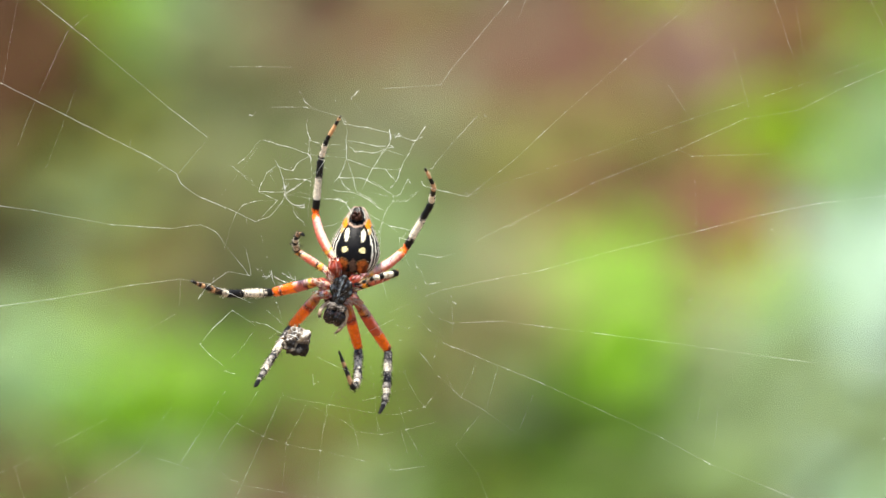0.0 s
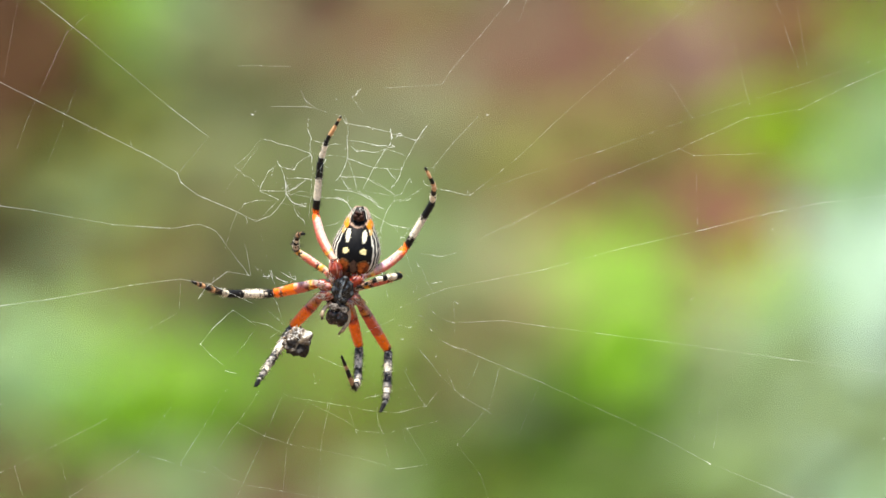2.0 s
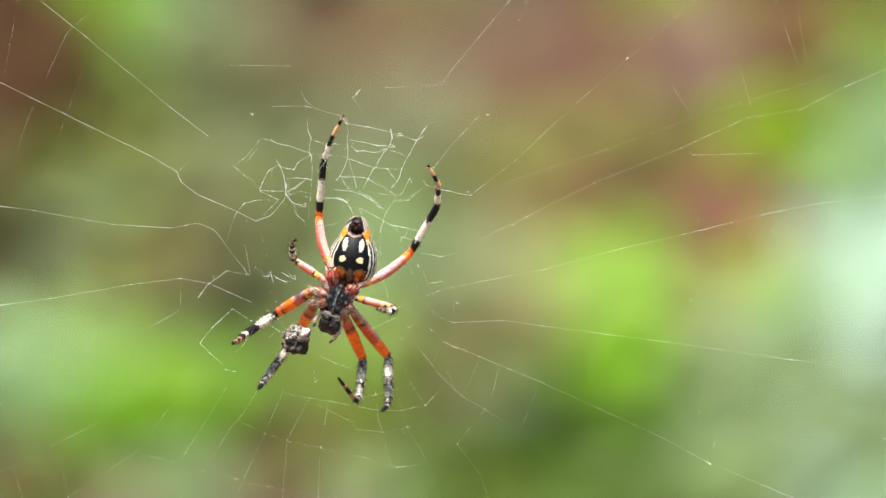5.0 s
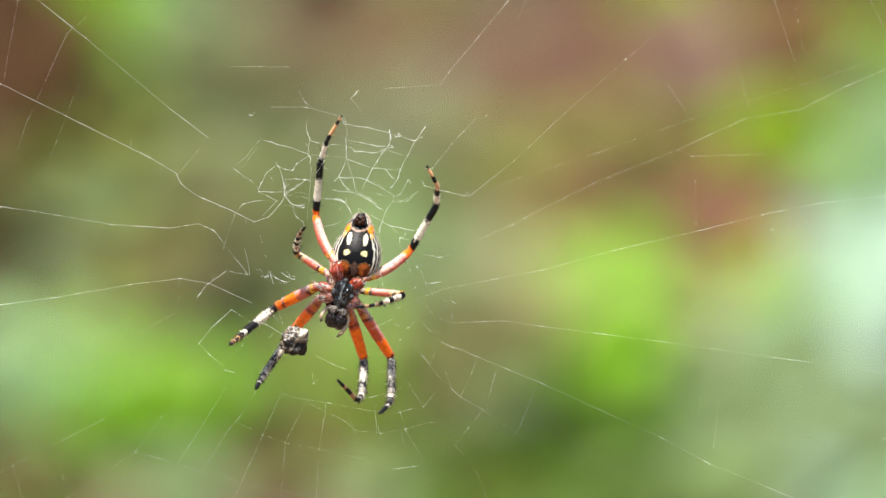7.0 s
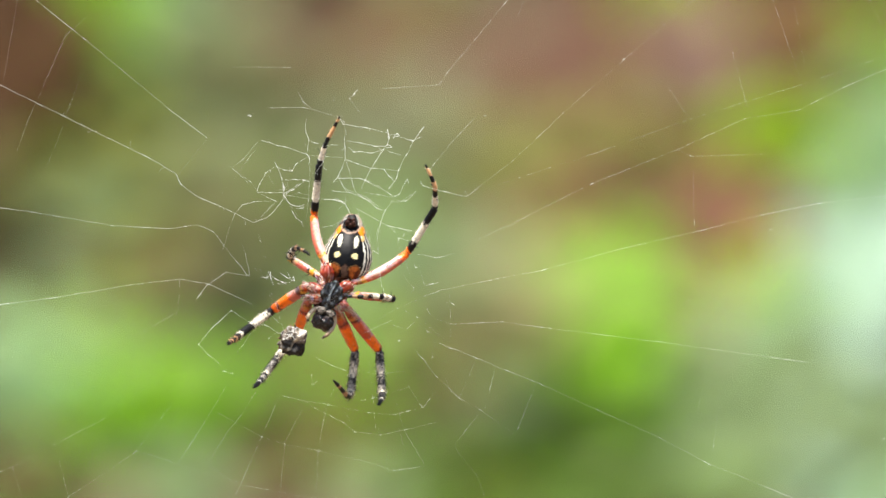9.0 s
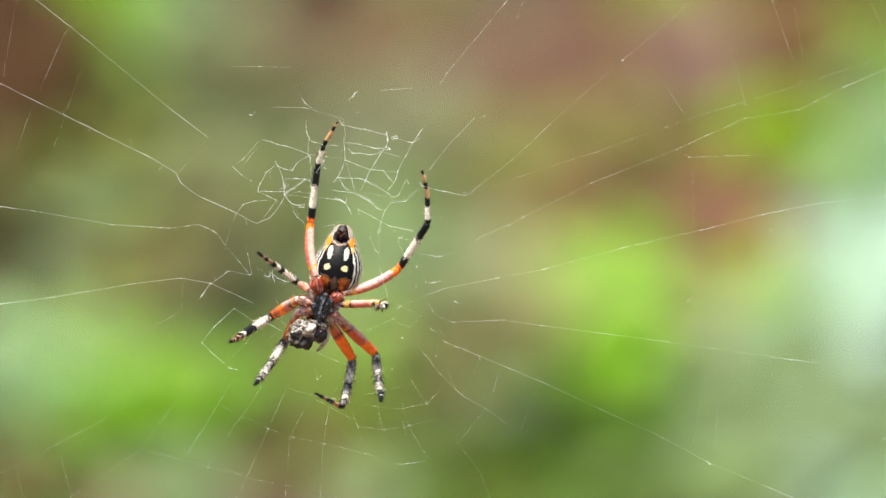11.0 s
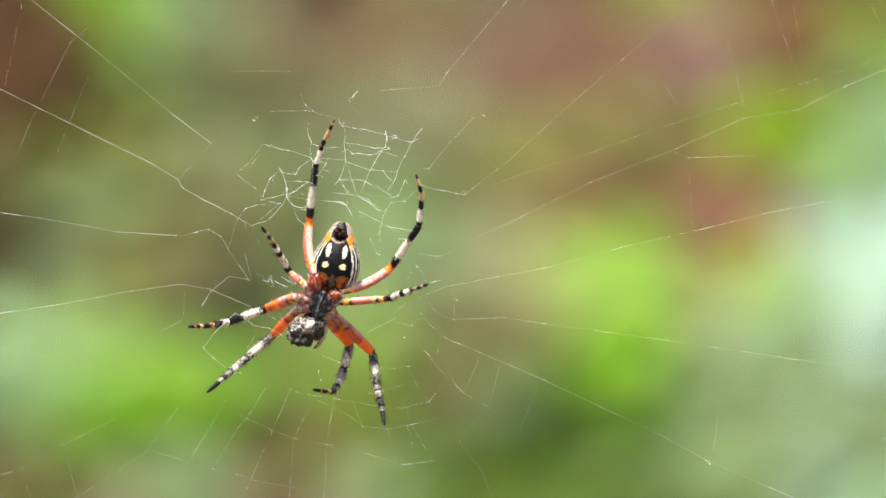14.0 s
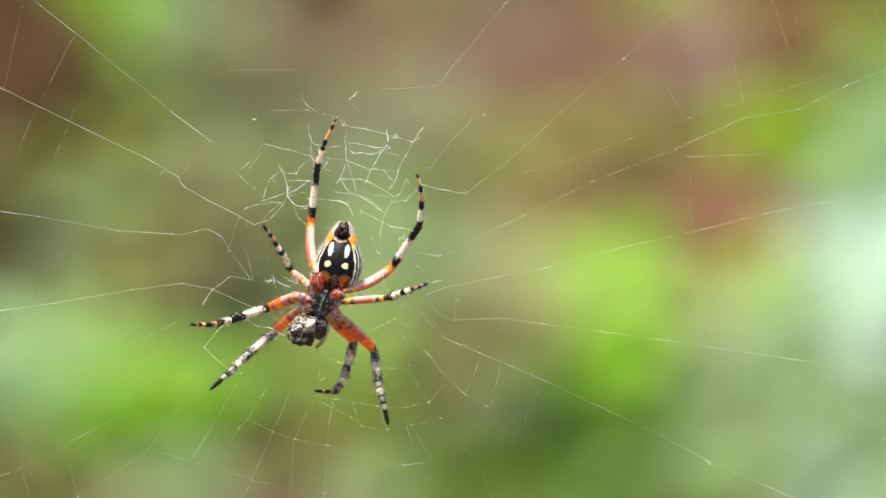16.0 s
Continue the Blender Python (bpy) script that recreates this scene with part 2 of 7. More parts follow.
ground()
garden_wall()
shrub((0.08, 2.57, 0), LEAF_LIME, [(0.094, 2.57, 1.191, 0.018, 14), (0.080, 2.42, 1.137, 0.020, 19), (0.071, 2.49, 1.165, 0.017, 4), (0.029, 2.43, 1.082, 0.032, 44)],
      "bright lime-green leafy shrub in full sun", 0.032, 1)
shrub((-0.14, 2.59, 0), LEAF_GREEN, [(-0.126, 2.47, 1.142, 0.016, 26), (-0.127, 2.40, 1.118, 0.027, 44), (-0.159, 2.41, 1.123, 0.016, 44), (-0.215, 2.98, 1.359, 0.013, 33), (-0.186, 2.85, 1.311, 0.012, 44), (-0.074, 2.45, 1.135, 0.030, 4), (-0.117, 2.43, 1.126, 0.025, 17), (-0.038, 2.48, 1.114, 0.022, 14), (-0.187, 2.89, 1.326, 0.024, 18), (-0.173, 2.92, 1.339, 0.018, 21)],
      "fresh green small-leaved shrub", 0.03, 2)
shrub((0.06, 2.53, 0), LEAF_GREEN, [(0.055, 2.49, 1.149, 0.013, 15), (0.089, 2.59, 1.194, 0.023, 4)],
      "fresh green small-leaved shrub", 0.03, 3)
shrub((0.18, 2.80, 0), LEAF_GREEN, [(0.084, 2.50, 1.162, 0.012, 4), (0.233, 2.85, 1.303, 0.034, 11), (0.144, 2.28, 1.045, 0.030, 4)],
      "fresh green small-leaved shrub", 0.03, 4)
shrub((0.17, 2.84, 0), LEAF_CHARTREUSE, [(0.159, 2.72, 1.238, 0.034, 44), (0.118, 3.03, 1.338, 0.014, 24), (0.237, 3.10, 1.371, 0.034, 21), (0.167, 2.78, 1.263, 0.023, 9), (0.148, 2.57, 1.184, 0.017, 4), (0.129, 3.04, 1.341, 0.021, 4)],
      "yellow-green leafy shrub in the sun", 0.032, 5)
shrub((-0.14, 2.78, 0), LEAF_FRESH, [(-0.159, 2.49, 1.149, 0.034, 12), (-0.068, 2.51, 1.151, 0.040, 3), (-0.166, 2.86, 1.299, 0.012, 5), (-0.157, 2.48, 1.142, 0.016, 36)],
      "light green leafy shrub in sunlight", 0.035, 6)
shrub((0.06, 2.61, 0), LEAF_FRESH, [(0.063, 2.55, 1.165, 0.023, 14), (-0.023, 2.55, 1.162, 0.014, 5), (0.092, 2.54, 1.163, 0.020, 36), (0.072, 2.48, 1.103, 0.029, 5), (0.040, 2.58, 1.177, 0.026, 16)],
      "light green leafy shrub in sunlight", 0.035, 7)
shrub((0.15, 2.71, 0), LEAF_FRESH, [(0.081, 2.52, 1.160, 0.027, 40), (0.227, 2.83, 1.271, 0.014, 34)],
      "light green leafy shrub in sunlight", 0.035, 8)
shrub((-0.19, 2.53, 0), LEAF_MINT, [(-0.178, 2.49, 1.154, 0.024, 31), (-0.208, 2.47, 1.146, 0.019, 30), (-0.177, 2.42, 1.122, 0.034, 17), (-0.157, 2.42, 1.123, 0.023, 42), (-0.248, 2.45, 1.140, 0.027, 14), (-0.152, 2.93, 1.331, 0.013, 17)],
      "mint-green soft-leaved shrub by the wall", 0.038, 9)
shrub((0.20, 2.68, 0), LEAF_MINT, [(0.186, 2.66, 1.218, 0.023, 9), (0.218, 2.73, 1.251, 0.023, 44), (0.162, 2.54, 1.175, 0.024, 5), (0.229, 2.64, 1.216, 0.034, 44), (0.215, 2.70, 1.237, 0.012, 30), (0.263, 2.43, 1.088, 0.027, 18), (0.211, 2.37, 1.065, 0.034, 4)],
      "mint-green soft-leaved shrub by the wall", 0.038, 10)
shrub((0.20, 2.60, 0), LEAF_PALE, [(0.191, 2.57, 1.182, 0.026, 44), (0.214, 2.45, 1.135, 0.034, 20), (0.218, 2.56, 1.180, 0.026, 24), (0.246, 2.50, 1.106, 0.033, 16), (0.202, 2.51, 1.153, 0.015, 28), (0.176, 2.45, 1.091, 0.014, 14), (0.223, 2.60, 1.194, 0.018, 9), (0.231, 2.43, 1.084, 0.022, 22), (0.237, 2.39, 1.067, 0.023, 19)],
      "pale silvery green broad-leaved shrub", 0.04, 11)
shrub((-0.15, 2.61, 0), LEAF_SAGE, [(-0.119, 2.34, 1.087, 0.020, 34), (-0.131, 2.91, 1.307, 0.026, 14), (-0.139, 2.77, 1.248, 0.018, 12), (-0.157, 2.77, 1.246, 0.019, 22), (-0.131, 3.03, 1.331, 0.020, 32), (-0.189, 2.42, 1.099, 0.017, 43), (-0.168, 2.91, 1.302, 0.016, 30), (-0.217, 2.34, 1.067, 0.022, 5)],
      "grey-green shrub with sage leaves", 0.035, 12)
shrub((-0.00, 2.61, 0), LEAF_SAGE, [(-0.026, 2.67, 1.207, 0.034, 20), (0.005, 2.61, 1.184, 0.034, 37), (0.042, 2.65, 1.201, 0.022, 37), (-0.050, 2.35, 1.085, 0.018, 22), (0.032, 2.48, 1.131, 0.014, 4), (-0.004, 2.66, 1.212, 0.023, 4), (-0.019, 2.62, 1.189, 0.026, 21)],
      "grey-green shrub with sage leaves", 0.035, 13)
shrub((0.17, 2.56, 0), LEAF_SAGE, [(0.173, 2.50, 1.136, 0.029, 44), (0.187, 2.41, 1.108, 0.040, 17), (0.140, 2.39, 1.098, 0.024, 20), (0.218, 2.83, 1.278, 0.012, 23), (0.125, 2.46, 1.123, 0.025, 27), (0.092, 2.47, 1.125, 0.023, 5), (0.096, 2.46, 1.126, 0.025, 22), (0.208, 2.47, 1.127, 0.020, 15)],
      "grey-green shrub with sage leaves", 0.035, 14)
shrub((-0.20, 2.89, 0), LEAF_OLIVE, [(-0.221, 2.74, 1.197, 0.013, 24), (-0.233, 2.46, 1.142, 0.028, 16), (-0.264, 2.44, 1.133, 0.027, 19), (-0.112, 2.35, 1.079, 0.023, 23)],
      "dull olive shrub in front of the wall", 0.035, 15)
shrub((0.01, 2.93, 0), LEAF_OLIVE, [(-0.071, 2.53, 1.133, 0.023, 36), (0.010, 2.80, 1.241, 0.017, 12), (0.022, 2.71, 1.227, 0.020, 10), (-0.072, 2.50, 1.125, 0.026, 9), (-0.078, 2.82, 1.243, 0.012, 28)],
      "dull olive shrub in front of the wall", 0.035, 16)
shrub((0.15, 2.83, 0), LEAF_OLIVE, [(0.179, 2.94, 1.284, 0.022, 36), (0.118, 3.02, 1.319, 0.025, 5), (0.112, 2.48, 1.096, 0.022, 26), (0.179, 3.01, 1.323, 0.017, 19), (0.125, 2.74, 1.244, 0.020, 44), (0.101, 2.69, 1.222, 0.034, 44), (0.106, 2.78, 1.262, 0.025, 6)],
      "dull olive shrub in front of the wall", 0.035, 17)
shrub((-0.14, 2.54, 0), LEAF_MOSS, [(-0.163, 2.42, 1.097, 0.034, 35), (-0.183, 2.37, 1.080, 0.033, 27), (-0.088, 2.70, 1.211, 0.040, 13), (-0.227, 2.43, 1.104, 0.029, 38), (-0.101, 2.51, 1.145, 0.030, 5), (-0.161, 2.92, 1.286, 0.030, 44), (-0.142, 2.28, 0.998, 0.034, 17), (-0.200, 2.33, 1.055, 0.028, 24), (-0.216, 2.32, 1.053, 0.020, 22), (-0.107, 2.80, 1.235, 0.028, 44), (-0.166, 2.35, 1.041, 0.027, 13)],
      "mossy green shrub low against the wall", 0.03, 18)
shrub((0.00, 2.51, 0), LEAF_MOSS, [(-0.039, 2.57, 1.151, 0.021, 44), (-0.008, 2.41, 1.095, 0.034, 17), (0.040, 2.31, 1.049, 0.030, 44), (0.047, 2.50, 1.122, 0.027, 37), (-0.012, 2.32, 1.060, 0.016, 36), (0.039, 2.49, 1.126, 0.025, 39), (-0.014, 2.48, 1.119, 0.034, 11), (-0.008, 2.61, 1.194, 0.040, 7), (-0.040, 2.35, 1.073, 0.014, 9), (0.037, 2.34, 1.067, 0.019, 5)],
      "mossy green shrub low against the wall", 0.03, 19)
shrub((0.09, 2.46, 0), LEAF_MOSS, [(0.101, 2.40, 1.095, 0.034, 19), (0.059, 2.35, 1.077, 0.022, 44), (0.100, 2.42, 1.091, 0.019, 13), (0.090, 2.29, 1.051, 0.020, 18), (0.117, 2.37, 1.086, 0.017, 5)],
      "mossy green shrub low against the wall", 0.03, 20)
shrub((-0.08, 2.51, 0), LEAF_TAN, [(-0.122, 2.36, 1.050, 0.034, 43)],
      "dry tan foliage hanging before the wall", 0.05, 21)
shrub((-0.06, 2.49, 0), LEAF_TAN, [(-0.069, 2.34, 1.055, 0.033, 11), (-0.117, 2.37, 1.057, 0.034, 44), (-0.046, 2.41, 1.076, 0.018, 31), (-0.042, 2.53, 1.123, 0.015, 17), (0.015, 2.59, 1.176, 0.023, 20), (-0.092, 2.35, 1.053, 0.016, 5), (-0.036, 2.48, 1.101, 0.017, 16), (-0.069, 2.45, 1.089, 0.021, 10), (-0.107, 2.30, 1.014, 0.020, 44), (-0.043, 2.33, 1.051, 0.025, 17), (-0.132, 2.32, 1.036, 0.027, 14)],
      "dry tan foliage hanging before the wall", 0.05, 22)
shrub((0.13, 3.06, 0), LEAF_TAN, [(0.119, 3.02, 1.321, 0.016, 29), (0.146, 2.95, 1.289, 0.016, 41), (0.049, 3.08, 1.384, 0.034, 38), (0.129, 2.61, 1.162, 0.023, 22), (0.115, 2.54, 1.134, 0.030, 10), (0.097, 2.52, 1.121, 0.019, 39), (0.099, 2.56, 1.140, 0.015, 17)],
      "dry tan foliage hanging before the wall", 0.05, 23)
shrub((-0.15, 2.82, 0), LEAF_TAUPE, [(-0.230, 2.73, 1.219, 0.025, 20), (-0.114, 2.88, 1.278, 0.034, 26), (-0.203, 2.62, 1.171, 0.028, 17), (-0.107, 2.90, 1.287, 0.027, 7), (-0.063, 2.88, 1.265, 0.026, 44), (-0.179, 2.71, 1.209, 0.016, 7), (-0.115, 2.88, 1.278, 0.034, 19), (-0.275, 2.79, 1.242, 0.027, 7)],
      "brownish faded shrub before the wall", 0.035, 24)
shrub((-0.02, 2.66, 0), LEAF_TAUPE, [(0.109, 2.51, 1.122, 0.033, 16)],
      "brownish faded shrub before the wall", 0.035, 25)
shrub((0.15, 2.67, 0), LEAF_TAUPE, [(0.242, 2.44, 1.138, 0.030, 33)],
      "brownish faded shrub before the wall", 0.035, 26)
shrub((-0.22, 2.85, 0), LEAF_UMBER, [(-0.224, 2.89, 1.331, 0.021, 23), (-0.198, 2.74, 1.275, 0.032, 44), (-0.196, 2.84, 1.310, 0.023, 4), (-0.218, 2.75, 1.278, 0.013, 20), (-0.193, 2.86, 1.319, 0.012, 13), (-0.187, 2.39, 1.083, 0.029, 44), (-0.193, 2.35, 1.061, 0.034, 20), (-0.238, 2.84, 1.315, 0.017, 8), (-0.200, 3.06, 1.342, 0.025, 14), (-0.250, 2.78, 1.286, 0.015, 24)],
      "dark brown dead leaves on a shrub", 0.03, 27)
shrub((-0.11, 2.95, 0), LEAF_DRAB, [(-0.143, 3.04, 1.340, 0.038, 45), (-0.098, 2.89, 1.272, 0.033, 37), (-0.059, 3.07, 1.364, 0.022, 7), (-0.141, 3.03, 1.323, 0.027, 18), (-0.097, 2.79, 1.236, 0.033, 44), (-0.108, 2.98, 1.311, 0.014, 29), (-0.070, 2.79, 1.238, 0.023, 17)],
      "drab grey-olive shrub in front of the wall", 0.035, 28)
shrub((-0.04, 2.87, 0), LEAF_DRAB, [(-0.043, 2.89, 1.269, 0.034, 15), (0.015, 2.80, 1.238, 0.029, 26), (-0.006, 2.87, 1.265, 0.029, 22), (-0.029, 2.84, 1.255, 0.021, 30), (-0.069, 2.82, 1.243, 0.022, 34), (0.007, 3.04, 1.342, 0.034, 9), (-0.123, 2.46, 1.136, 0.018, 28), (-0.033, 2.85, 1.259, 0.024, 36), (-0.005, 2.80, 1.240, 0.030, 20), (-0.112, 2.47, 1.139, 0.023, 4)],
      "drab grey-olive shrub in front of the wall", 0.035, 29)
shrub((0.04, 2.77, 0), LEAF_KHAKI, [(0.030, 2.71, 1.229, 0.034, 44), (0.085, 2.70, 1.236, 0.034, 44), (-0.023, 2.89, 1.315, 0.034, 4), (0.027, 2.68, 1.226, 0.016, 42), (0.078, 2.60, 1.196, 0.024, 11), (0.000, 2.49, 1.114, 0.034, 42), (-0.001, 2.51, 1.125, 0.028, 19), (0.088, 2.70, 1.237, 0.033, 44), (0.054, 2.73, 1.247, 0.020, 9)],
      "olive-brown shrub in open sun", 0.035, 30)
shrub((0.10, 2.80, 0), LEAF_KHAKI, [(0.125, 2.71, 1.242, 0.014, 25), (0.028, 2.61, 1.201, 0.028, 4), (0.030, 2.64, 1.205, 0.034, 9), (0.123, 2.68, 1.218, 0.022, 43)],
      "olive-brown shrub in open sun", 0.035, 31)
shrub((-0.09, 2.42, 0), LEAF_MOSS, [(-0.076, 2.43, 1.127, 0.034, 5), (-0.172, 3.03, 1.374, 0.034, 23), (-0.127, 2.65, 1.163, 0.018, 44), (-0.218, 2.99, 1.356, 0.020, 44)],
      "low moss-green shrub in shade", 0.03, 32)
shrub((0.11, 2.76, 0), LEAF_RUSSET, [(0.143, 2.66, 1.213, 0.026, 44), (0.062, 2.64, 1.209, 0.019, 24), (0.128, 2.64, 1.204, 0.029, 44), (0.158, 2.63, 1.200, 0.016, 17)],
      "reddish dry foliage on a low shrub", 0.04, 33)
shrub((-0.16, 2.66, 0), LEAF_TAUPE, [(-0.104, 2.64, 1.206, 0.034, 6), (-0.195, 2.44, 1.103, 0.019, 44), (-0.169, 2.40, 1.088, 0.031, 42), (-0.094, 2.61, 1.193, 0.018, 22), (-0.170, 2.34, 1.038, 0.023, 36), (-0.137, 2.42, 1.070, 0.021, 44), (-0.207, 2.80, 1.279, 0.023, 6), (-0.146, 2.36, 1.045, 0.034, 18), (-0.112, 2.67, 1.226, 0.020, 11), (-0.162, 2.39, 1.057, 0.021, 18)],
      "faded brown shrub low in the sun", 0.035, 34)
shrub((-0.11, 2.56, 0), LEAF_SAGE, [(-0.024, 2.60, 1.184, 0.027, 44), (-0.171, 2.70, 1.223, 0.015, 14), (-0.082, 2.34, 1.047, 0.034, 13), (-0.008, 2.65, 1.203, 0.034, 44), (-0.039, 2.28, 1.015, 0.016, 29)],
      "soft grey-green shrub in the sun", 0.035, 35)
shrub((0.01, 2.63, 0), LEAF_SAGE, [(0.003, 2.54, 1.174, 0.028, 13), (0.026, 2.57, 1.182, 0.013, 44), (-0.064, 2.55, 1.170, 0.013, 7), (-0.065, 2.54, 1.126, 0.024, 13)],
      "soft grey-green shrub in the sun", 0.035, 36)
shrub((0.13, 2.61, 0), LEAF_SAGE, [(0.199, 3.08, 1.392, 0.034, 35)],
      "soft grey-green shrub in the sun", 0.035, 37)
shrub((-0.18, 2.78, 0), LEAF_SPRING, [(-0.167, 2.72, 1.246, 0.023, 7), (-0.148, 2.72, 1.238, 0.033, 23), (-0.147, 2.66, 1.211, 0.034, 6), (-0.164, 2.75, 1.257, 0.019, 6), (-0.203, 2.71, 1.242, 0.018, 12), (-0.191, 2.29, 1.023, 0.012, 44), (-0.156, 2.32, 1.034, 0.031, 24)],
      "yellowish green shrub in the sun", 0.032, 38)
shrub((0.13, 2.62, 0), LEAF_TAUPE, [(0.015, 2.66, 1.231, 0.034, 10), (0.115, 2.73, 1.242, 0.019, 17), (0.090, 2.49, 1.115, 0.024, 43)],
      "brownish green shrub in light shade", 0.035, 39)
shrub((0.01, 2.61, 0), LEAF_STONE, [(0.004, 2.57, 1.178, 0.029, 4), (0.011, 2.50, 1.150, 0.034, 4), (0.081, 2.68, 1.224, 0.029, 10), (0.007, 2.68, 1.219, 0.017, 14), (0.018, 2.61, 1.195, 0.021, 20), (0.020, 2.42, 1.178, 0.020, 12), (0.038, 2.42, 1.172, 0.018, 9)],
      "pale khaki-grey shrub in the sun", 0.035, 40)
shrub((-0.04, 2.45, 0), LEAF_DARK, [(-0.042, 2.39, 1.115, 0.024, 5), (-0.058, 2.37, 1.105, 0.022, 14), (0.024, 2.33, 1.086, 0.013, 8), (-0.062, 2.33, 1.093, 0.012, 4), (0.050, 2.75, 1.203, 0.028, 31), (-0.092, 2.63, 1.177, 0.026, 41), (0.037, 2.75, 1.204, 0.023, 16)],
      "low olive shrub with shade put into its dark leaf colour", 0.03, 41)
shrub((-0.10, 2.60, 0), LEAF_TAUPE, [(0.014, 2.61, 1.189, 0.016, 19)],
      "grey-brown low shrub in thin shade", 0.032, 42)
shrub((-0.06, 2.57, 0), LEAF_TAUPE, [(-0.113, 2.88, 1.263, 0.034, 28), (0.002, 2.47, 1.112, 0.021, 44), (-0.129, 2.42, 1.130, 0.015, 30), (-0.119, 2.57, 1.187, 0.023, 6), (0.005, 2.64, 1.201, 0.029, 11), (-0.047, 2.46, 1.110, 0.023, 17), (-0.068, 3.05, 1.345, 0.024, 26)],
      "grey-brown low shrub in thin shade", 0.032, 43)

# ---- the web ----
web = new("spider_web")
web.location = (0, 0, HEIGHT)
tagged(web, "torn orb web of white silk with a tangled hub", "spider web")
THREADS = []


def thread(width, *points):
    """One silk thread through points (x, z) in mm about the web's middle, held in the web's plane."""
    rng = random.Random(len(THREADS) * 7 + 3)
    c = Vector((sum(p[0] for p in points) / len(points), 0, sum(p[1] for p in points) / len(points))) * MM
    phase = rng.random() * 40
    spine, radii = [], []
    ends = [Vector((p[0] * MM, 0, p[1] * MM)) - c for p in points]
    depth = rng.uniform(-0.5, 0.4) * MM
    taut = sum((b - a).length for a, b in zip(ends, ends[1:])) / (len(ends) - 1) > 2.6 * MM
    if taut and width < 0.037:
        width *= 0.86
    for j, (a, b) in enumerate(zip(ends, ends[1:])):
        n = max(2, int((b - a).length / (0.3 * MM)))
        for i in range(n + (j == len(ends) - 2)):
            f = i / n
            p = a.lerp(b, f)
            s = Vector((p.x * 900 + phase, phase, p.z * 900))
            w = (0.022 if taut else 0.085) * MM
            q = s * 2.7
            p = p + Vector((noise.noise(q), 0, noise.noise(q + Vector((0, 4, 0))))) * 0.05 * MM * (0.2 if taut else 1 if width > 0.035 else 0.4)
            spine.append(p + Vector((w * noise.noise(s), depth + 2 * w * noise.noise(s * 0.6), w * noise.noise(s + Vector((9, 0, 0))))))
            k = (0.42 if width > 0.035 else 0.27) + 1.3 * max(0, noise.noise(Vector((p.x * 300 + phase, 3, p.z * 300)))) + 2.2 * max(0, noise.noise(s * 1.9) - 0.26)
            if i == 0 and 0 < j:
                k += 1.3
            radii.append(width * 0.5 * MM * k)
    bm = bmesh.new()
    tube(bm, spine, radii, 5)
    if width > 0.04:
        # a loose second strand, and short broken ends
        loose = []
        for p in spine:
            s = Vector((p.x * 1100 + phase, 7, p.z * 1100))
            loose.append(p + Vector((noise.noise(s), 0.4 * noise.noise(s + Vector((0, 5, 0))), noise.noise(s + Vector((0, 0, 8))))) * 0.09 * MM)
        tube(bm, loose, [r * 0.4 for r in radii], 4)
        for _ in range(int(len(spine) / 7)):
            p = rng.choice(spine)
            q = p + Vector((rng.gauss(0, .35), rng.gauss(0, .3), rng.gauss(0, .35))) * MM
            tube(bm, [p, p.lerp(q, .5) + Vector((rng.gauss(0, .08), 0, rng.gauss(0, .08))) * MM, q], [width * 0.22 * MM] * 3, 4)
    ob = part("thread", bm, SILK, web)
    ob.location = c
    THREADS.append((ob, c, ends[0] + c, ends[-1] + c))


thread(0.042, (-57.68, 21.98), (-54.88, 20.51), (-46.83, 16.52), (-36.33, 11.34), (-33.04, 9.38))
thread(0.042, (-33.04, 9.38), (-32.48, 8.12), (-30.59, 6.65))
thread(0.042, (-30.59, 6.65), (-26.32, 4.83), (-23.38, 3.36))
thread(0.042, (-23.38, 3.36), (-21.63, 3.92))
thread(0.037, (-57.68, 5.67), (-54.88, 5.25), (-50.68, 4.69), (-40.88, 3.01), (-33.74, 2.59))
thread(0.037, (-33.74, 2.59), (-31.78, 2.94), (-30.24, 3.15))
thread(0.041, (-30.24, 3.15), (-28.42, 2.31), (-27.23, 0.77))
thread(0.031, (-27.23, 0.77), (-25.48, -1.47), (-24.08, -3.22))
thread(0.038, (-57.68, -7.35), (-54.88, -6.93), (-48.58, -6.09), (-38.78, -4.41), (-32.62, -3.64), (-28.98, -4.27), (-23.73, -6.65))
thread(0.050, (-26.74, -2.73), (-29.12, -4.27), (-30.52, -6.02))
thread(0.044, (-26.74, -2.73), (-24.08, -3.22))
thread(0.025, (-32.62, -3.64), (-32.83, -7.49))
thread(0.028, (-32.97, -7.77), (-37.66, -10.43))
thread(0.037, (-52.78, 32.97), (-50.19, 30.87), (-44.24, 26.11), (-33.88, 17.43), (-29.12, 13.79))
thread(0.031, (-44.52, 26.25), (-43.47, 25.90))
thread(0.016, (-29.12, 13.79), (-32.76, 9.38))
thread(0.023, (-52.22, 32.97), (-52.64, 30.87), (-54.53, 20.37))
thread(0.018, (-44.03, 28.98), (-46.62, 26.67), (-51.38, 16.17), (-52.78, 12.32))
thread(0.013, (-44.59, 22.26), (-47.18, 15.12), (-49.28, 9.87))
thread(0.041, (-21.63, 3.92), (-20.09, 5.67), (-19.53, 6.72))
thread(0.021, (3.22, 6.51), (8.82, 10.92), (15.12, 16.87), (22.61, 23.45), (28.77, 28.77), (33.32, 32.62))
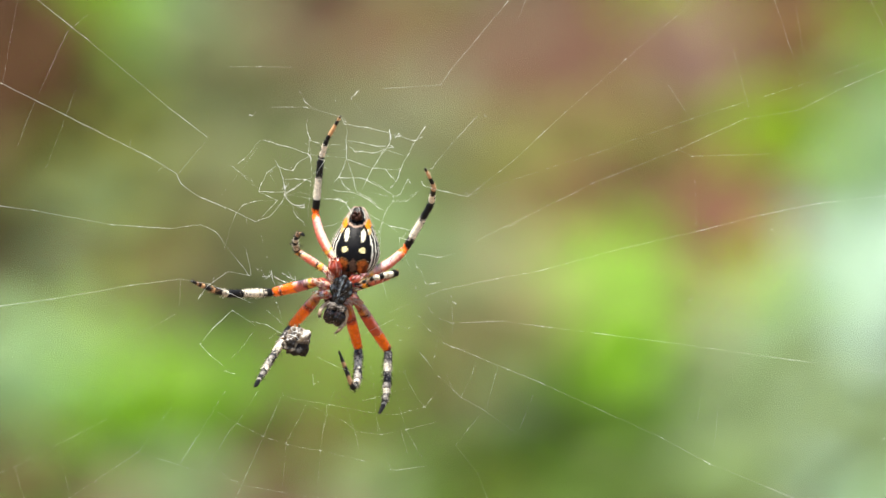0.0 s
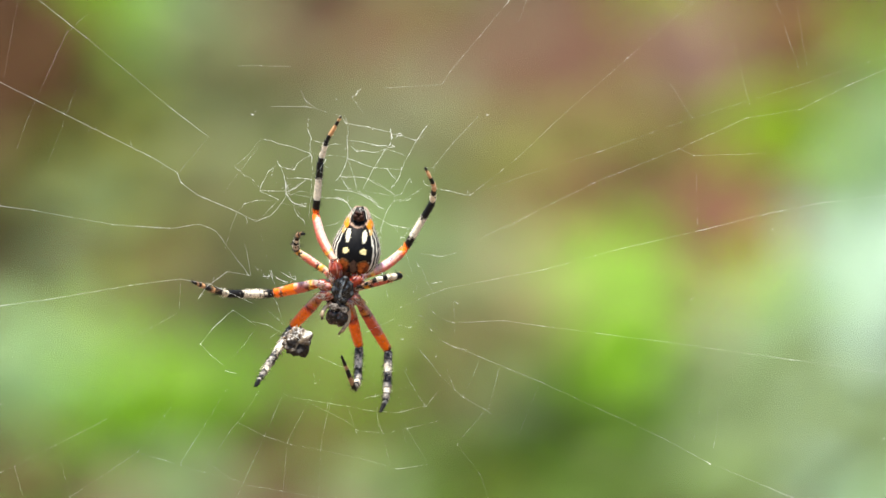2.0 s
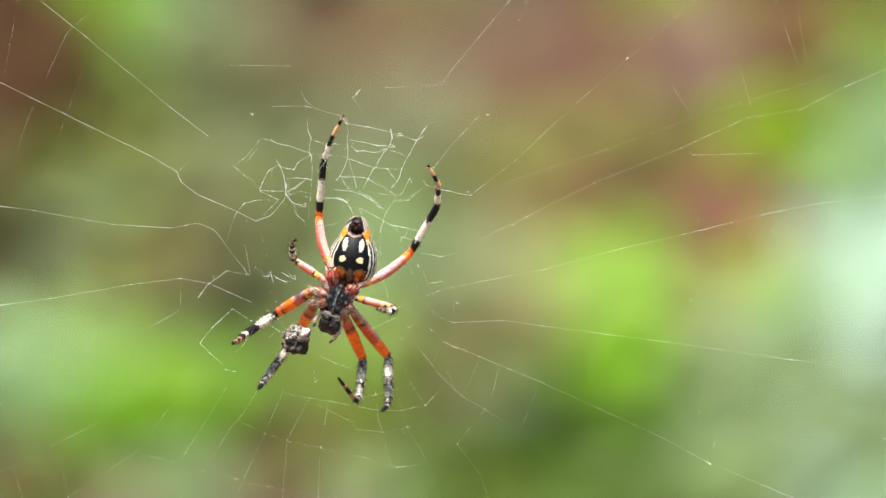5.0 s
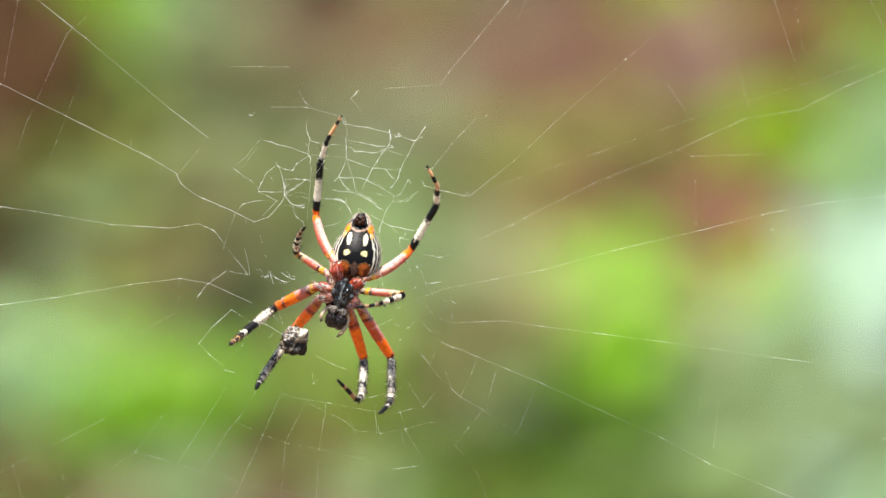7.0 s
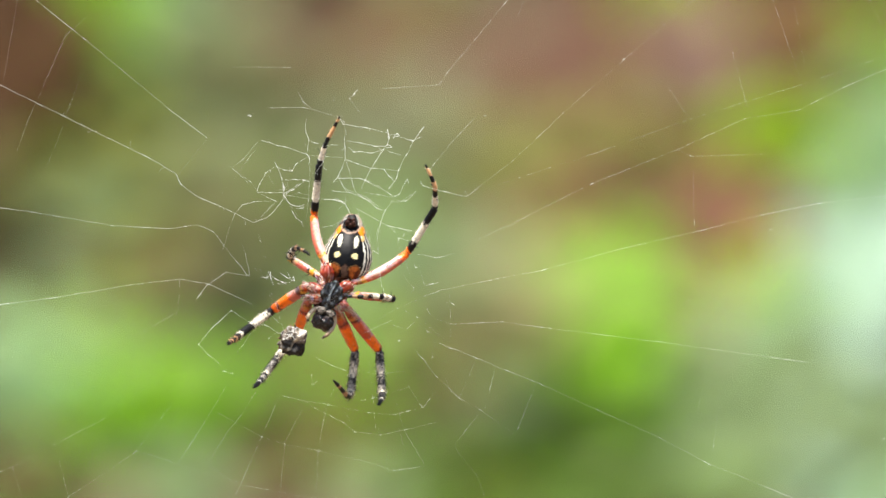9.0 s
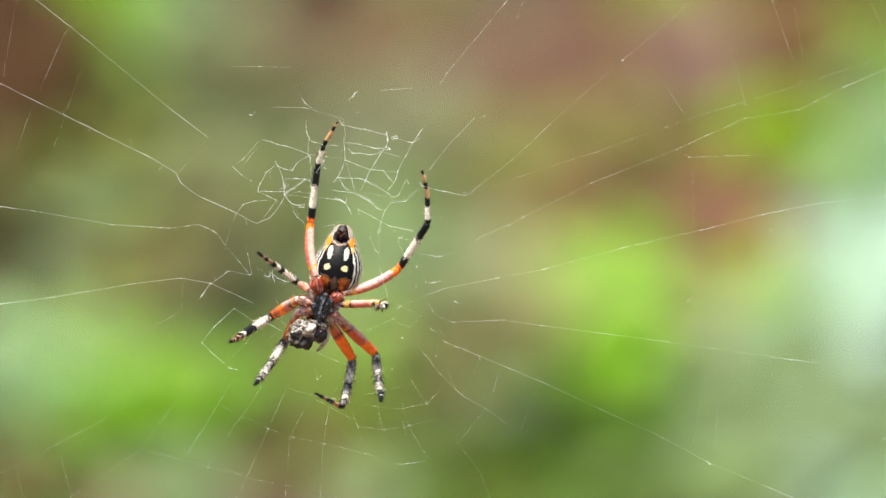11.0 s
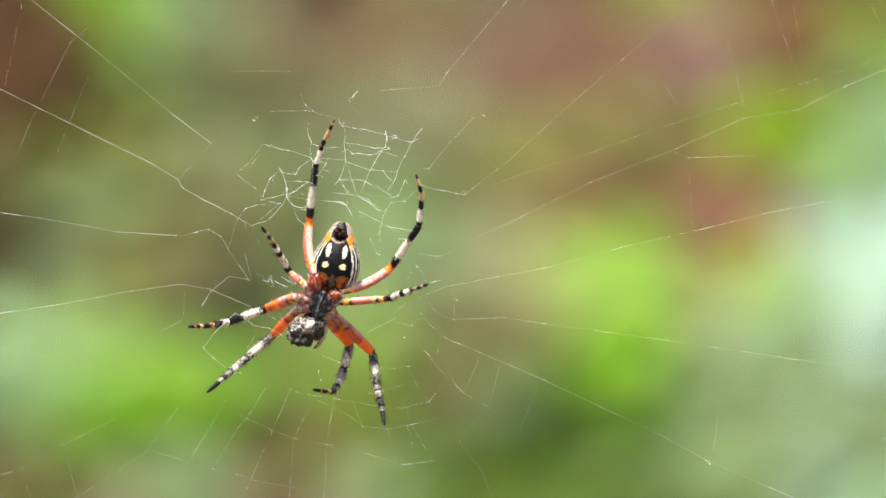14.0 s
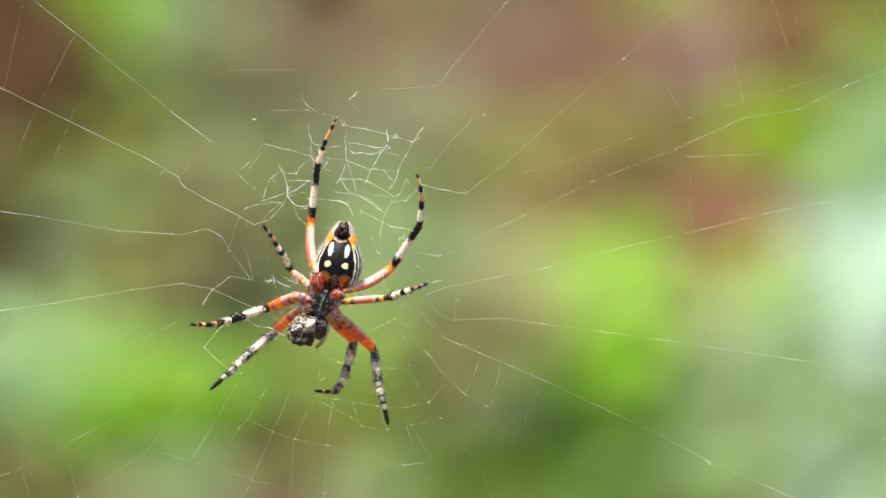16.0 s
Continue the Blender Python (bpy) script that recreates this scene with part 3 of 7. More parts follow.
thread(0.014, (3.22, 6.51), (9.52, 8.82), (19.32, 11.97), (30.87, 16.17), (44.52, 20.37), (57.82, 24.92))
thread(0.029, (4.48, 1.19), (10.22, 3.92), (18.62, 8.12), (29.12, 12.32), (37.52, 16.17), (44.17, 17.22), (50.12, 20.23), (57.82, 23.52))
thread(0.019, (29.12, 12.32), (30.87, 11.48), (40.32, 11.76))
thread(0.031, (0.07, -4.97), (6.72, -3.64), (12.32, -2.59), (22.12, 0.07), (31.92, 2.31), (39.62, 4.27), (46.62, 5.67), (57.82, 6.93))
thread(0.033, (-0.63, -8.54), (1.12, -9.17), (7.42, -8.89), (12.32, -9.59), (27.72, -11.55), (43.12, -13.72), (57.82, -15.75))
thread(0.034, (-0.28, -11.48), (4.27, -13.37), (11.97, -16.52), (19.32, -19.88), (27.02, -23.38), (32.62, -26.39), (43.12, -30.73), (46.62, -32.27))
thread(0.019, (40.46, 32.83), (41.02, 30.87), (42.77, 25.62), (44.52, 20.72))
thread(0.014, (43.68, 30.17), (45.01, 22.12))
thread(0.014, (35.42, 26.67), (37.87, 17.57))
thread(0.024, (51.87, 32.83), (52.92, 30.87), (54.46, 27.72))
thread(0.029, (30.38, -6.44), (31.08, -5.88))
thread(0.023, (-19.88, -17.43), (-22.33, -23.03), (-25.48, -30.03), (-26.88, -32.48))
thread(0.021, (-16.73, -18.48), (-19.53, -23.87), (-20.09, -30.87), (-20.23, -32.48))
thread(0.019, (-14.42, -18.83), (-15.33, -24.78), (-15.68, -30.87), (-15.75, -32.48))
thread(0.023, (-23.03, -22.68), (-22.33, -23.03), (-19.18, -24.08), (-15.33, -24.78), (-10.08, -25.97), (-5.88, -27.23), (-2.03, -26.67))
thread(0.023, (-19.88, -17.99), (-18.48, -18.34))
thread(0.025, (-16.38, -19.18), (-12.18, -21.28), (-10.78, -22.47), (-7.63, -22.82), (-4.48, -22.19), (-0.77, -21.28))
thread(0.016, (-25.48, -28.98), (-20.23, -29.89), (-15.68, -30.73))
thread(0.016, (-26.88, -17.08), (-29.68, -21.63), (-32.83, -26.53))
thread(0.018, (-33.88, -19.53), (-38.08, -25.13), (-46.48, -30.73), (-49.28, -32.48))
thread(0.016, (-53.34, -26.88), (-48.23, -24.22), (-41.93, -21.07))
thread(0.018, (-56.28, -27.93), (-54.88, -27.58), (-53.34, -26.88), (-51.73, -32.48))
thread(0.018, (-56.28, -19.39), (-54.88, -19.18), (-52.43, -18.69))
thread(0.038, (-23.38, -9.38), (-26.18, -7.49), (-28.63, -9.73), (-30.24, -11.69), (-28.98, -13.02), (-27.44, -14.28))
thread(0.038, (-24.08, -8.89), (-21.98, -9.31), (-20.02, -10.43))
thread(0.044, (-27.23, -14.98), (-25.83, -15.33))
thread(0.021, (-3.08, -12.53), (-0.63, -15.68), (2.17, -18.34), (4.97, -19.88), (9.17, -22.89))
thread(0.019, (4.27, -13.37), (3.57, -15.33), (2.17, -18.34))
thread(0.017, (6.72, -14.49), (5.32, -19.88))
thread(0.017, (11.62, -16.73), (9.17, -22.89))
thread(0.017, (4.97, -19.88), (1.47, -24.22), (4.27, -27.79), (6.02, -32.48))
thread(0.038, (-9.73, -10.29), (-6.23, -8.68))
thread(0.035, (-16.24, -15.33), (-16.03, -16.73), (-15.47, -16.17))
thread(0.019, (-3.08, -0.63), (-0.28, -0.98), (0.77, -0.63))
thread(0.017, (-0.98, 3.22), (0.77, 4.27))
thread(0.019, (0.07, -6.23), (0.77, -6.58))
thread(0.026, (-20.58, 6.02), (-23.38, 5.95), (-24.78, 5.53), (-25.83, 4.27), (-27.23, 0.07))
thread(0.030, (-26.74, 22.61), (-22.68, 22.61), (-18.83, 22.54))
thread(0.030, (-7.49, 19.81), (-0.28, 20.30))
thread(0.030, (-0.28, 20.30), (0.77, 21.91), (7.91, 30.52), (9.52, 32.62))
thread(0.021, (10.22, 30.87), (9.17, 28.07))
thread(0.036, (-21.42, 17.57), (-17.08, 17.57), (-12.53, 16.31))
thread(0.030, (-17.78, 19.53), (-17.08, 18.13), (-15.68, 17.22))
thread(0.030, (-13.44, 18.97), (-13.30, 18.27))
thread(0.030, (-10.50, 19.67), (-10.92, 18.97))
thread(0.022, (4.27, 16.38), (1.12, 13.02), (-1.12, 10.22))
thread(0.042, (-22.33, 13.51), (-19.53, 12.74), (-16.73, 11.83), (-16.38, 11.27), (-16.52, 10.57))
thread(0.045, (-16.94, 15.47), (-16.87, 14.42), (-16.52, 13.72), (-16.73, 11.97))
thread(0.036, (-16.52, 13.51), (-15.68, 13.23), (-14.63, 12.88))
thread(0.045, (-16.52, 11.62), (-18.13, 10.57), (-18.62, 9.73), (-19.53, 9.87), (-20.44, 10.22), (-20.72, 10.92))
thread(0.051, (-20.44, 10.36), (-19.88, 8.82), (-19.74, 7.77), (-19.67, 7.07))
thread(0.042, (-20.72, 10.22), (-21.77, 9.52), (-22.54, 8.12), (-22.89, 7.21))
thread(0.057, (-22.89, 7.14), (-21.28, 7.07), (-19.67, 7.00))
thread(0.036, (-22.89, 7.07), (-21.63, 6.51), (-20.58, 6.02))
thread(0.036, (-20.58, 6.02), (-21.42, 5.11), (-22.47, 4.06))
thread(0.051, (-19.53, 8.68), (-18.13, 8.68), (-17.08, 8.61), (-16.38, 8.33))
thread(0.048, (-19.67, 6.86), (-18.48, 7.42), (-17.64, 8.05), (-17.08, 8.47))
thread(0.057, (-19.74, 8.33), (-19.53, 7.63), (-19.67, 6.72), (-19.32, 6.37))
thread(0.042, (-19.67, 6.72), (-18.83, 5.67), (-17.78, 5.32), (-17.08, 5.53), (-17.22, 5.11), (-18.13, 5.11))
thread(0.036, (-18.62, 4.83), (-18.13, 3.92), (-17.43, 3.43), (-17.22, 2.87))
thread(0.042, (-15.68, 9.52), (-14.63, 10.92), (-15.54, 11.27))
thread(0.036, (-14.98, 10.22), (-14.28, 9.87))
thread(0.030, (-19.53, 6.72), (-17.08, 6.37), (-14.28, 6.23), (-12.88, 6.02))
thread(0.030, (-16.52, 9.17), (-15.68, 9.52))
thread(0.027, (-16.38, 11.69), (-14.28, 11.48), (-11.97, 11.27))
thread(0.048, (-12.53, 16.17), (-12.18, 15.47), (-9.38, 14.98), (-6.72, 14.42))
thread(0.060, (-6.65, 14.77), (-6.44, 13.72), (-6.72, 12.81), (-7.07, 12.39))
thread(0.048, (-6.93, 12.46), (-6.09, 12.53), (-6.58, 12.81))
thread(0.057, (-6.44, 14.07), (-5.39, 14.21), (-5.18, 13.93), (-6.02, 13.86))
thread(0.051, (-5.88, 14.00), (-3.43, 13.37), (-2.52, 13.86))
thread(0.045, (-3.43, 13.37), (-2.73, 14.42), (-2.10, 15.12))
thread(0.054, (-12.04, 14.07), (-11.97, 12.53), (-11.97, 11.13))
thread(0.045, (-11.97, 11.13), (-12.39, 10.01), (-12.88, 8.96), (-13.44, 8.33))
thread(0.042, (-11.76, 13.37), (-10.08, 13.16), (-8.33, 12.67), (-7.07, 12.67))
thread(0.048, (-11.48, 12.67), (-10.92, 11.97), (-10.08, 12.04), (-8.68, 11.83), (-7.14, 12.25))
thread(0.036, (-7.14, 12.25), (-5.04, 11.62))
thread(0.045, (-7.07, 12.32), (-8.12, 10.92), (-8.75, 9.87))
thread(0.048, (-8.75, 9.87), (-9.52, 8.47), (-10.08, 7.42))
thread(0.045, (-11.97, 11.13), (-10.43, 10.57), (-8.89, 10.01))
thread(0.048, (-8.89, 10.01), (-7.07, 9.80), (-6.44, 9.03), (-5.88, 8.33))
thread(0.042, (-5.88, 8.33), (-5.53, 8.82), (-5.32, 9.87), (-4.34, 11.62), (-3.43, 13.37))
thread(0.030, (-7.07, 9.80), (-5.18, 9.73))
thread(0.048, (-5.88, 8.33), (-6.58, 7.42), (-6.09, 7.77))
thread(0.039, (-6.23, 6.51), (-5.32, 6.72), (-4.27, 8.61), (-3.99, 8.12))
thread(0.042, (-12.88, 8.82), (-10.08, 8.75), (-9.03, 8.33), (-6.58, 6.93), (-6.09, 6.51))
thread(0.045, (-12.88, 8.82), (-12.39, 7.98), (-11.83, 7.21))
thread(0.045, (-13.58, 7.28), (-11.48, 7.00), (-10.43, 6.72))
thread(0.054, (-10.43, 6.72), (-9.03, 5.88), (-8.12, 5.11), (-7.42, 4.90))
thread(0.036, (-10.64, 7.07), (-9.24, 6.37), (-7.84, 5.25))
thread(0.030, (-11.97, 11.13), (-11.13, 8.47), (-10.64, 6.72))
thread(0.033, (-6.09, 6.51), (-6.23, 5.81), (-4.48, 5.95), (-2.94, 7.07))
thread(0.054, (-13.30, 6.37), (-12.53, 6.02), (-12.04, 5.67))
thread(0.048, (-12.04, 5.67), (-11.62, 4.90), (-11.34, 4.27))
thread(0.048, (-14.63, 6.23), (-13.30, 6.16), (-12.04, 5.67))
thread(0.048, (-10.43, 5.11), (-10.29, 4.27))
thread(0.036, (-10.29, 4.97), (-8.33, 3.85), (-6.58, 2.87), (-3.64, 2.17))
thread(0.030, (-6.23, 2.87), (-5.74, 2.17))
thread(0.027, (-6.23, 5.81), (-7.28, 4.41), (-7.84, 2.17), (-8.19, 0.77))
thread(0.045, (-2.59, 8.33), (-2.24, 7.77), (0.42, 7.07), (3.22, 6.51))
thread(0.036, (-6.37, 2.87), (-5.04, 2.59), (-3.64, 2.31))
thread(0.042, (-5.39, 0.77), (-5.32, 1.40), (-4.13, 1.12))
thread(0.024, (-2.94, -0.63), (-1.33, -0.84), (-0.63, -1.12), (1.47, -0.49))
thread(0.027, (-1.96, -4.48), (-1.12, -4.20), (-0.28, -4.06))
thread(0.033, (-7.84, -2.59), (-7.70, -3.08), (-7.42, -4.62))
thread(0.024, (-14.98, 2.73), (-13.58, 3.01), (-12.53, 3.57))
thread(0.024, (-8.68, 2.87), (-9.03, 1.47), (-8.33, -0.28), (-7.84, -0.63))
thread(0.050, (-22.54, -3.36), (-21.63, -3.43), (-21.28, -2.73))
thread(0.057, (-21.35, -2.59), (-21.28, -3.43), (-21.00, -4.34))
thread(0.057, (-21.28, -3.15), (-20.58, -3.64), (-19.88, -3.99), (-19.39, -4.06))
thread(0.054, (-20.09, -2.94), (-19.32, -3.43), (-18.34, -3.78), (-18.48, -3.29))
thread(0.038, (-23.38, -2.24), (-22.89, -2.73))
thread(0.032, (-21.91, -4.55), (-21.84, -4.90))
thread(0.032, (-21.28, -5.32), (-21.14, -5.60))
thread(0.028, (-24.78, 0.63), (-24.36, -0.63), (-24.01, -3.01))
thread(0.019, (-8.33, -8.75), (-5.53, -7.28), (-2.03, -5.74), (0.07, -4.97))
thread(0.026, (-6.09, -9.24), (-4.34, -9.80), (-3.29, -8.82))
thread(0.024, (-2.73, -9.03), (-1.68, -10.08), (-1.12, -10.36))
thread(0.036, (-0.28, -11.48), (1.12, -12.18), (2.66, -12.46))
thread(0.029, (-1.96, -6.93), (-1.82, -7.35))
thread(0.032, (-15.68, -13.23), (-13.58, -14.28), (-11.48, -14.98))
thread(0.018, (-9.38, -15.12), (-6.58, -15.19), (-4.69, -14.98), (-4.97, -14.49))
thread(0.021, (-10.08, -18.48), (-8.68, -18.27), (-3.92, -16.87))
thread(0.023, (-5.88, -20.23), (-4.13, -19.88), (-2.38, -19.46), (-2.59, -18.97))
thread(0.016, (-13.37, -16.94), (-14.14, -19.04), (-14.98, -22.33))
thread(0.014, (-9.03, -13.93), (-8.54, -18.13), (-8.12, -23.03))
thread(0.015, (-6.02, -17.43), (-4.62, -22.33), (-2.03, -26.67))
thread(0.014, (-5.04, -14.98), (-3.78, -17.43), (-2.38, -19.53))
thread(0.021, (-3.29, -12.53), (-2.52, -13.23), (-1.54, -14.49))
thread(0.018, (-27.93, -20.09), (-25.48, -21.49), (-23.03, -22.68))
thread(0.019, (-18.48, -18.34), (-13.93, -19.11), (-9.03, -20.02), (-5.88, -20.30))
thread(0.018, (-2.38, -19.53), (-1.54, -18.48), (-0.63, -17.43))
thread(0.014, (-12.04, -19.39), (-10.92, -22.68), (-10.08, -25.97))
thread(0.016, (-29.68, -26.18), (-25.48, -28.98))
thread(0.024, (-26.53, 10.36), (-25.48, 9.66), (-23.73, 8.47), (-22.89, 7.42))
thread(0.030, (-3.43, -1.47), (-3.22, -2.31), (-2.66, -2.03))
thread(0.028, (-21.63, -10.99), (-20.44, -10.08))
thread(0.021, (-15.68, 12.53), (-13.58, 12.95), (-12.88, 12.81))
thread(0.024, (-19.53, 8.61), (-19.32, 7.07))
thread(0.030, (-19.18, 8.33), (-19.04, 7.21))
thread(0.024, (-20.23, 5.53), (-18.62, 5.25), (-17.99, 4.27))
thread(0.024, (-12.88, 8.33), (-13.44, 8.61))
thread(0.021, (-10.64, 6.72), (-12.04, 5.81), (-12.88, 4.83))
thread(0.021, (-6.09, 6.37), (-7.84, 6.72), (-9.73, 7.07))
thread(0.022, (-22.68, 1.96), (-22.47, 0.77))
thread(0.025, (-21.98, -0.77), (-21.84, -1.12))
thread(0.014, (-5.88, -6.93), (-2.94, -8.33), (0.42, -11.13))
thread(0.014, (-2.73, -2.59), (-2.24, -4.13), (-0.98, -6.23))
thread(0.018, (-16.73, 16.17), (-16.94, 15.33))
thread(0.021, (-21.42, 9.17), (-20.79, 8.12))
thread(0.014, (-5.53, -21.28), (-4.48, -25.13))
thread(0.014, (-8.33, -20.58), (-6.58, -27.23))
thread(0.014, (0.07, -14.63), (1.12, -17.43), (2.17, -18.34))
thread(0.025, (-20.58, -4.13), (-19.53, -4.34))
thread(0.025, (-22.26, -3.92), (-21.77, -3.29), (-21.56, -2.59))
thread(0.025, (-19.32, -2.73), (-18.97, -3.43), (-18.20, -3.43))
thread(0.090, (22.47, 23.38), (22.61, 23.52), (22.75, 23.59))
thread(0.057, (54.39, -23.66), (54.53, -23.45), (54.67, -23.59))
thread(0.048, (32.83, -26.81), (33.04, -26.60), (33.18, -26.74))
thread(0.043, (40.60, 2.52), (40.74, 2.38), (40.95, 2.45))
thread(0.054, (-23.94, 16.66), (-23.80, 16.52), (-23.66, 16.66))
thread(0.054, (-10.92, 18.90), (-10.78, 19.11), (-10.64, 19.53))
thread(0.038, (5.18, 16.59), (5.39, 16.45), (5.53, 16.59))
thread(0.050, (-5.46, -11.13), (-5.32, -11.27), (-5.18, -11.13))
thread(0.033, (1.12, -6.44), (1.54, -6.79), (1.82, -6.65))
thread(0.024, (-16.52, 12.53), (-16.31, 9.87), (-16.45, 7.77), (-16.59, 6.02), (-16.87, 3.57))
thread(0.030, (-19.88, 7.77), (-19.32, 6.72), (-18.83, 7.42), (-18.13, 7.91), (-17.08, 8.61), (-16.38, 8.82))
thread(0.030, (-19.53, 6.37), (-19.04, 5.81), (-18.48, 5.46), (-17.08, 5.18))
thread(0.024, (-19.32, 6.58), (-17.78, 7.07), (-16.38, 6.72))
thread(0.027, (-12.74, 9.03), (-9.38, 8.61), (-7.84, 7.91), (-6.09, 6.37))
thread(0.021, (-11.97, 11.27), (-11.48, 9.87), (-10.78, 7.63))
thread(0.030, (-12.74, 8.82), (-11.83, 7.42), (-10.08, 6.72), (-8.33, 5.53))
thread(0.027, (-6.09, 6.02), (-6.93, 4.97), (-7.63, 3.22), (-8.12, 1.82))
thread(0.027, (-6.58, 2.87), (-3.43, 2.17))
thread(0.022, (-6.58, 2.87), (-5.74, 2.03))
thread(0.020, (-2.52, 7.56), (-3.78, 6.72), (-5.53, 5.67))
thread(0.026, (-6.09, 6.02), (-4.48, 5.95))
thread(0.020, (-7.56, 3.22), (-7.91, 0.07), (-7.84, -4.13))
thread(0.040, (-7.28, -4.83), (-7.00, -6.02))
thread(0.030, (-2.24, -4.13), (-1.33, -4.27), (-0.42, -4.13))
thread(0.014, (0.98, -5.53), (1.12, -8.33), (1.12, -11.48))
thread(0.014, (-0.77, -11.13), (-1.12, -13.23), (-1.68, -14.63))
thread(0.016, (-23.03, -17.43), (-25.13, -20.72), (-26.53, -22.33), (-30.03, -27.79))
thread(0.015, (-38.08, -25.13), (-31.78, -26.95), (-29.82, -27.58), (-25.48, -28.63))
thread(0.012, (32.13, -16.73), (31.64, -20.23), (30.87, -24.43))
thread(0.022, (33.67, -23.38), (33.46, -25.13))
thread(0.010, (34.16, -17.43), (33.74, -23.38))
thread(0.010, (31.22, 9.87), (31.36, 2.87))
thread(0.012, (-47.88, -24.78), (-47.04, -28.28), (-46.34, -30.87))
thread(0.026, (-10.08, 16.87), (-11.48, 18.62), (-10.29, 19.67))
thread(0.022, (-12.39, 16.52), (-12.04, 15.75), (-11.83, 14.07))
thread(0.016, (27.93, 20.37), (30.66, 16.17))
thread(0.020, (28.77, 30.87), (30.66, 30.17))
thread(0.022, (-27.23, -14.98), (-26.53, -14.84))
thread(0.024, (-23.73, 16.66), (-24.08, 16.59), (-23.24, 17.01))
thread(0.016, (-22.54, 13.72), (-24.78, 11.06), (-26.18, 10.15))
thread(0.016, (-26.04, 10.15), (-24.78, 9.03), (-23.38, 7.63))
thread(0.012, (-27.44, 6.72), (-23.03, 12.53))
thread(0.014, (5.32, 1.47), (8.47, 2.87), (10.22, 3.78))
thread(0.020, (4.27, 0.91), (4.83, 1.40))
thread(0.018, (-2.24, 10.01), (-1.33, 9.94), (-0.84, 10.57), (0.42, 12.11))
thread(0.018, (-1.33, 9.94), (-1.12, 9.17))
thread(0.016, (-4.83, -3.08), (-3.43, -4.83), (-3.92, -5.53))
thread(0.020, (-4.34, -2.03), (-3.92, -3.08))
thread(0.016, (-5.53, 0.77), (-4.76, -0.63), (-4.20, -2.03))
thread(0.018, (-1.89, -6.93), (-1.54, -7.77), (-0.98, -8.33))
thread(0.018, (-22.68, -2.38), (-22.12, -3.43), (-21.28, -4.13))
thread(0.020, (-21.56, -5.53), (-20.72, -6.58), (-20.30, -7.98))
thread(0.016, (-20.30, -7.98), (-19.88, -9.38))
thread(0.018, (-26.88, -13.93), (-24.78, -11.83), (-23.38, -9.73))
thread(0.018, (-21.98, -7.49), (-20.58, -8.68), (-19.04, -10.43))


# ---- the spider ----
K = 0.07 * MM   # working unit of the animal's tables
spider = new("spider")
spider.location = (0, 0, HEIGHT)
tagged(spider, "orange and black orb-weaver spider hanging head down, belly forward", "spider")


def speck(p, f, s=0.0):
    return noise.noise(Vector((p.x * f + s, p.y * f, p.z * f)))


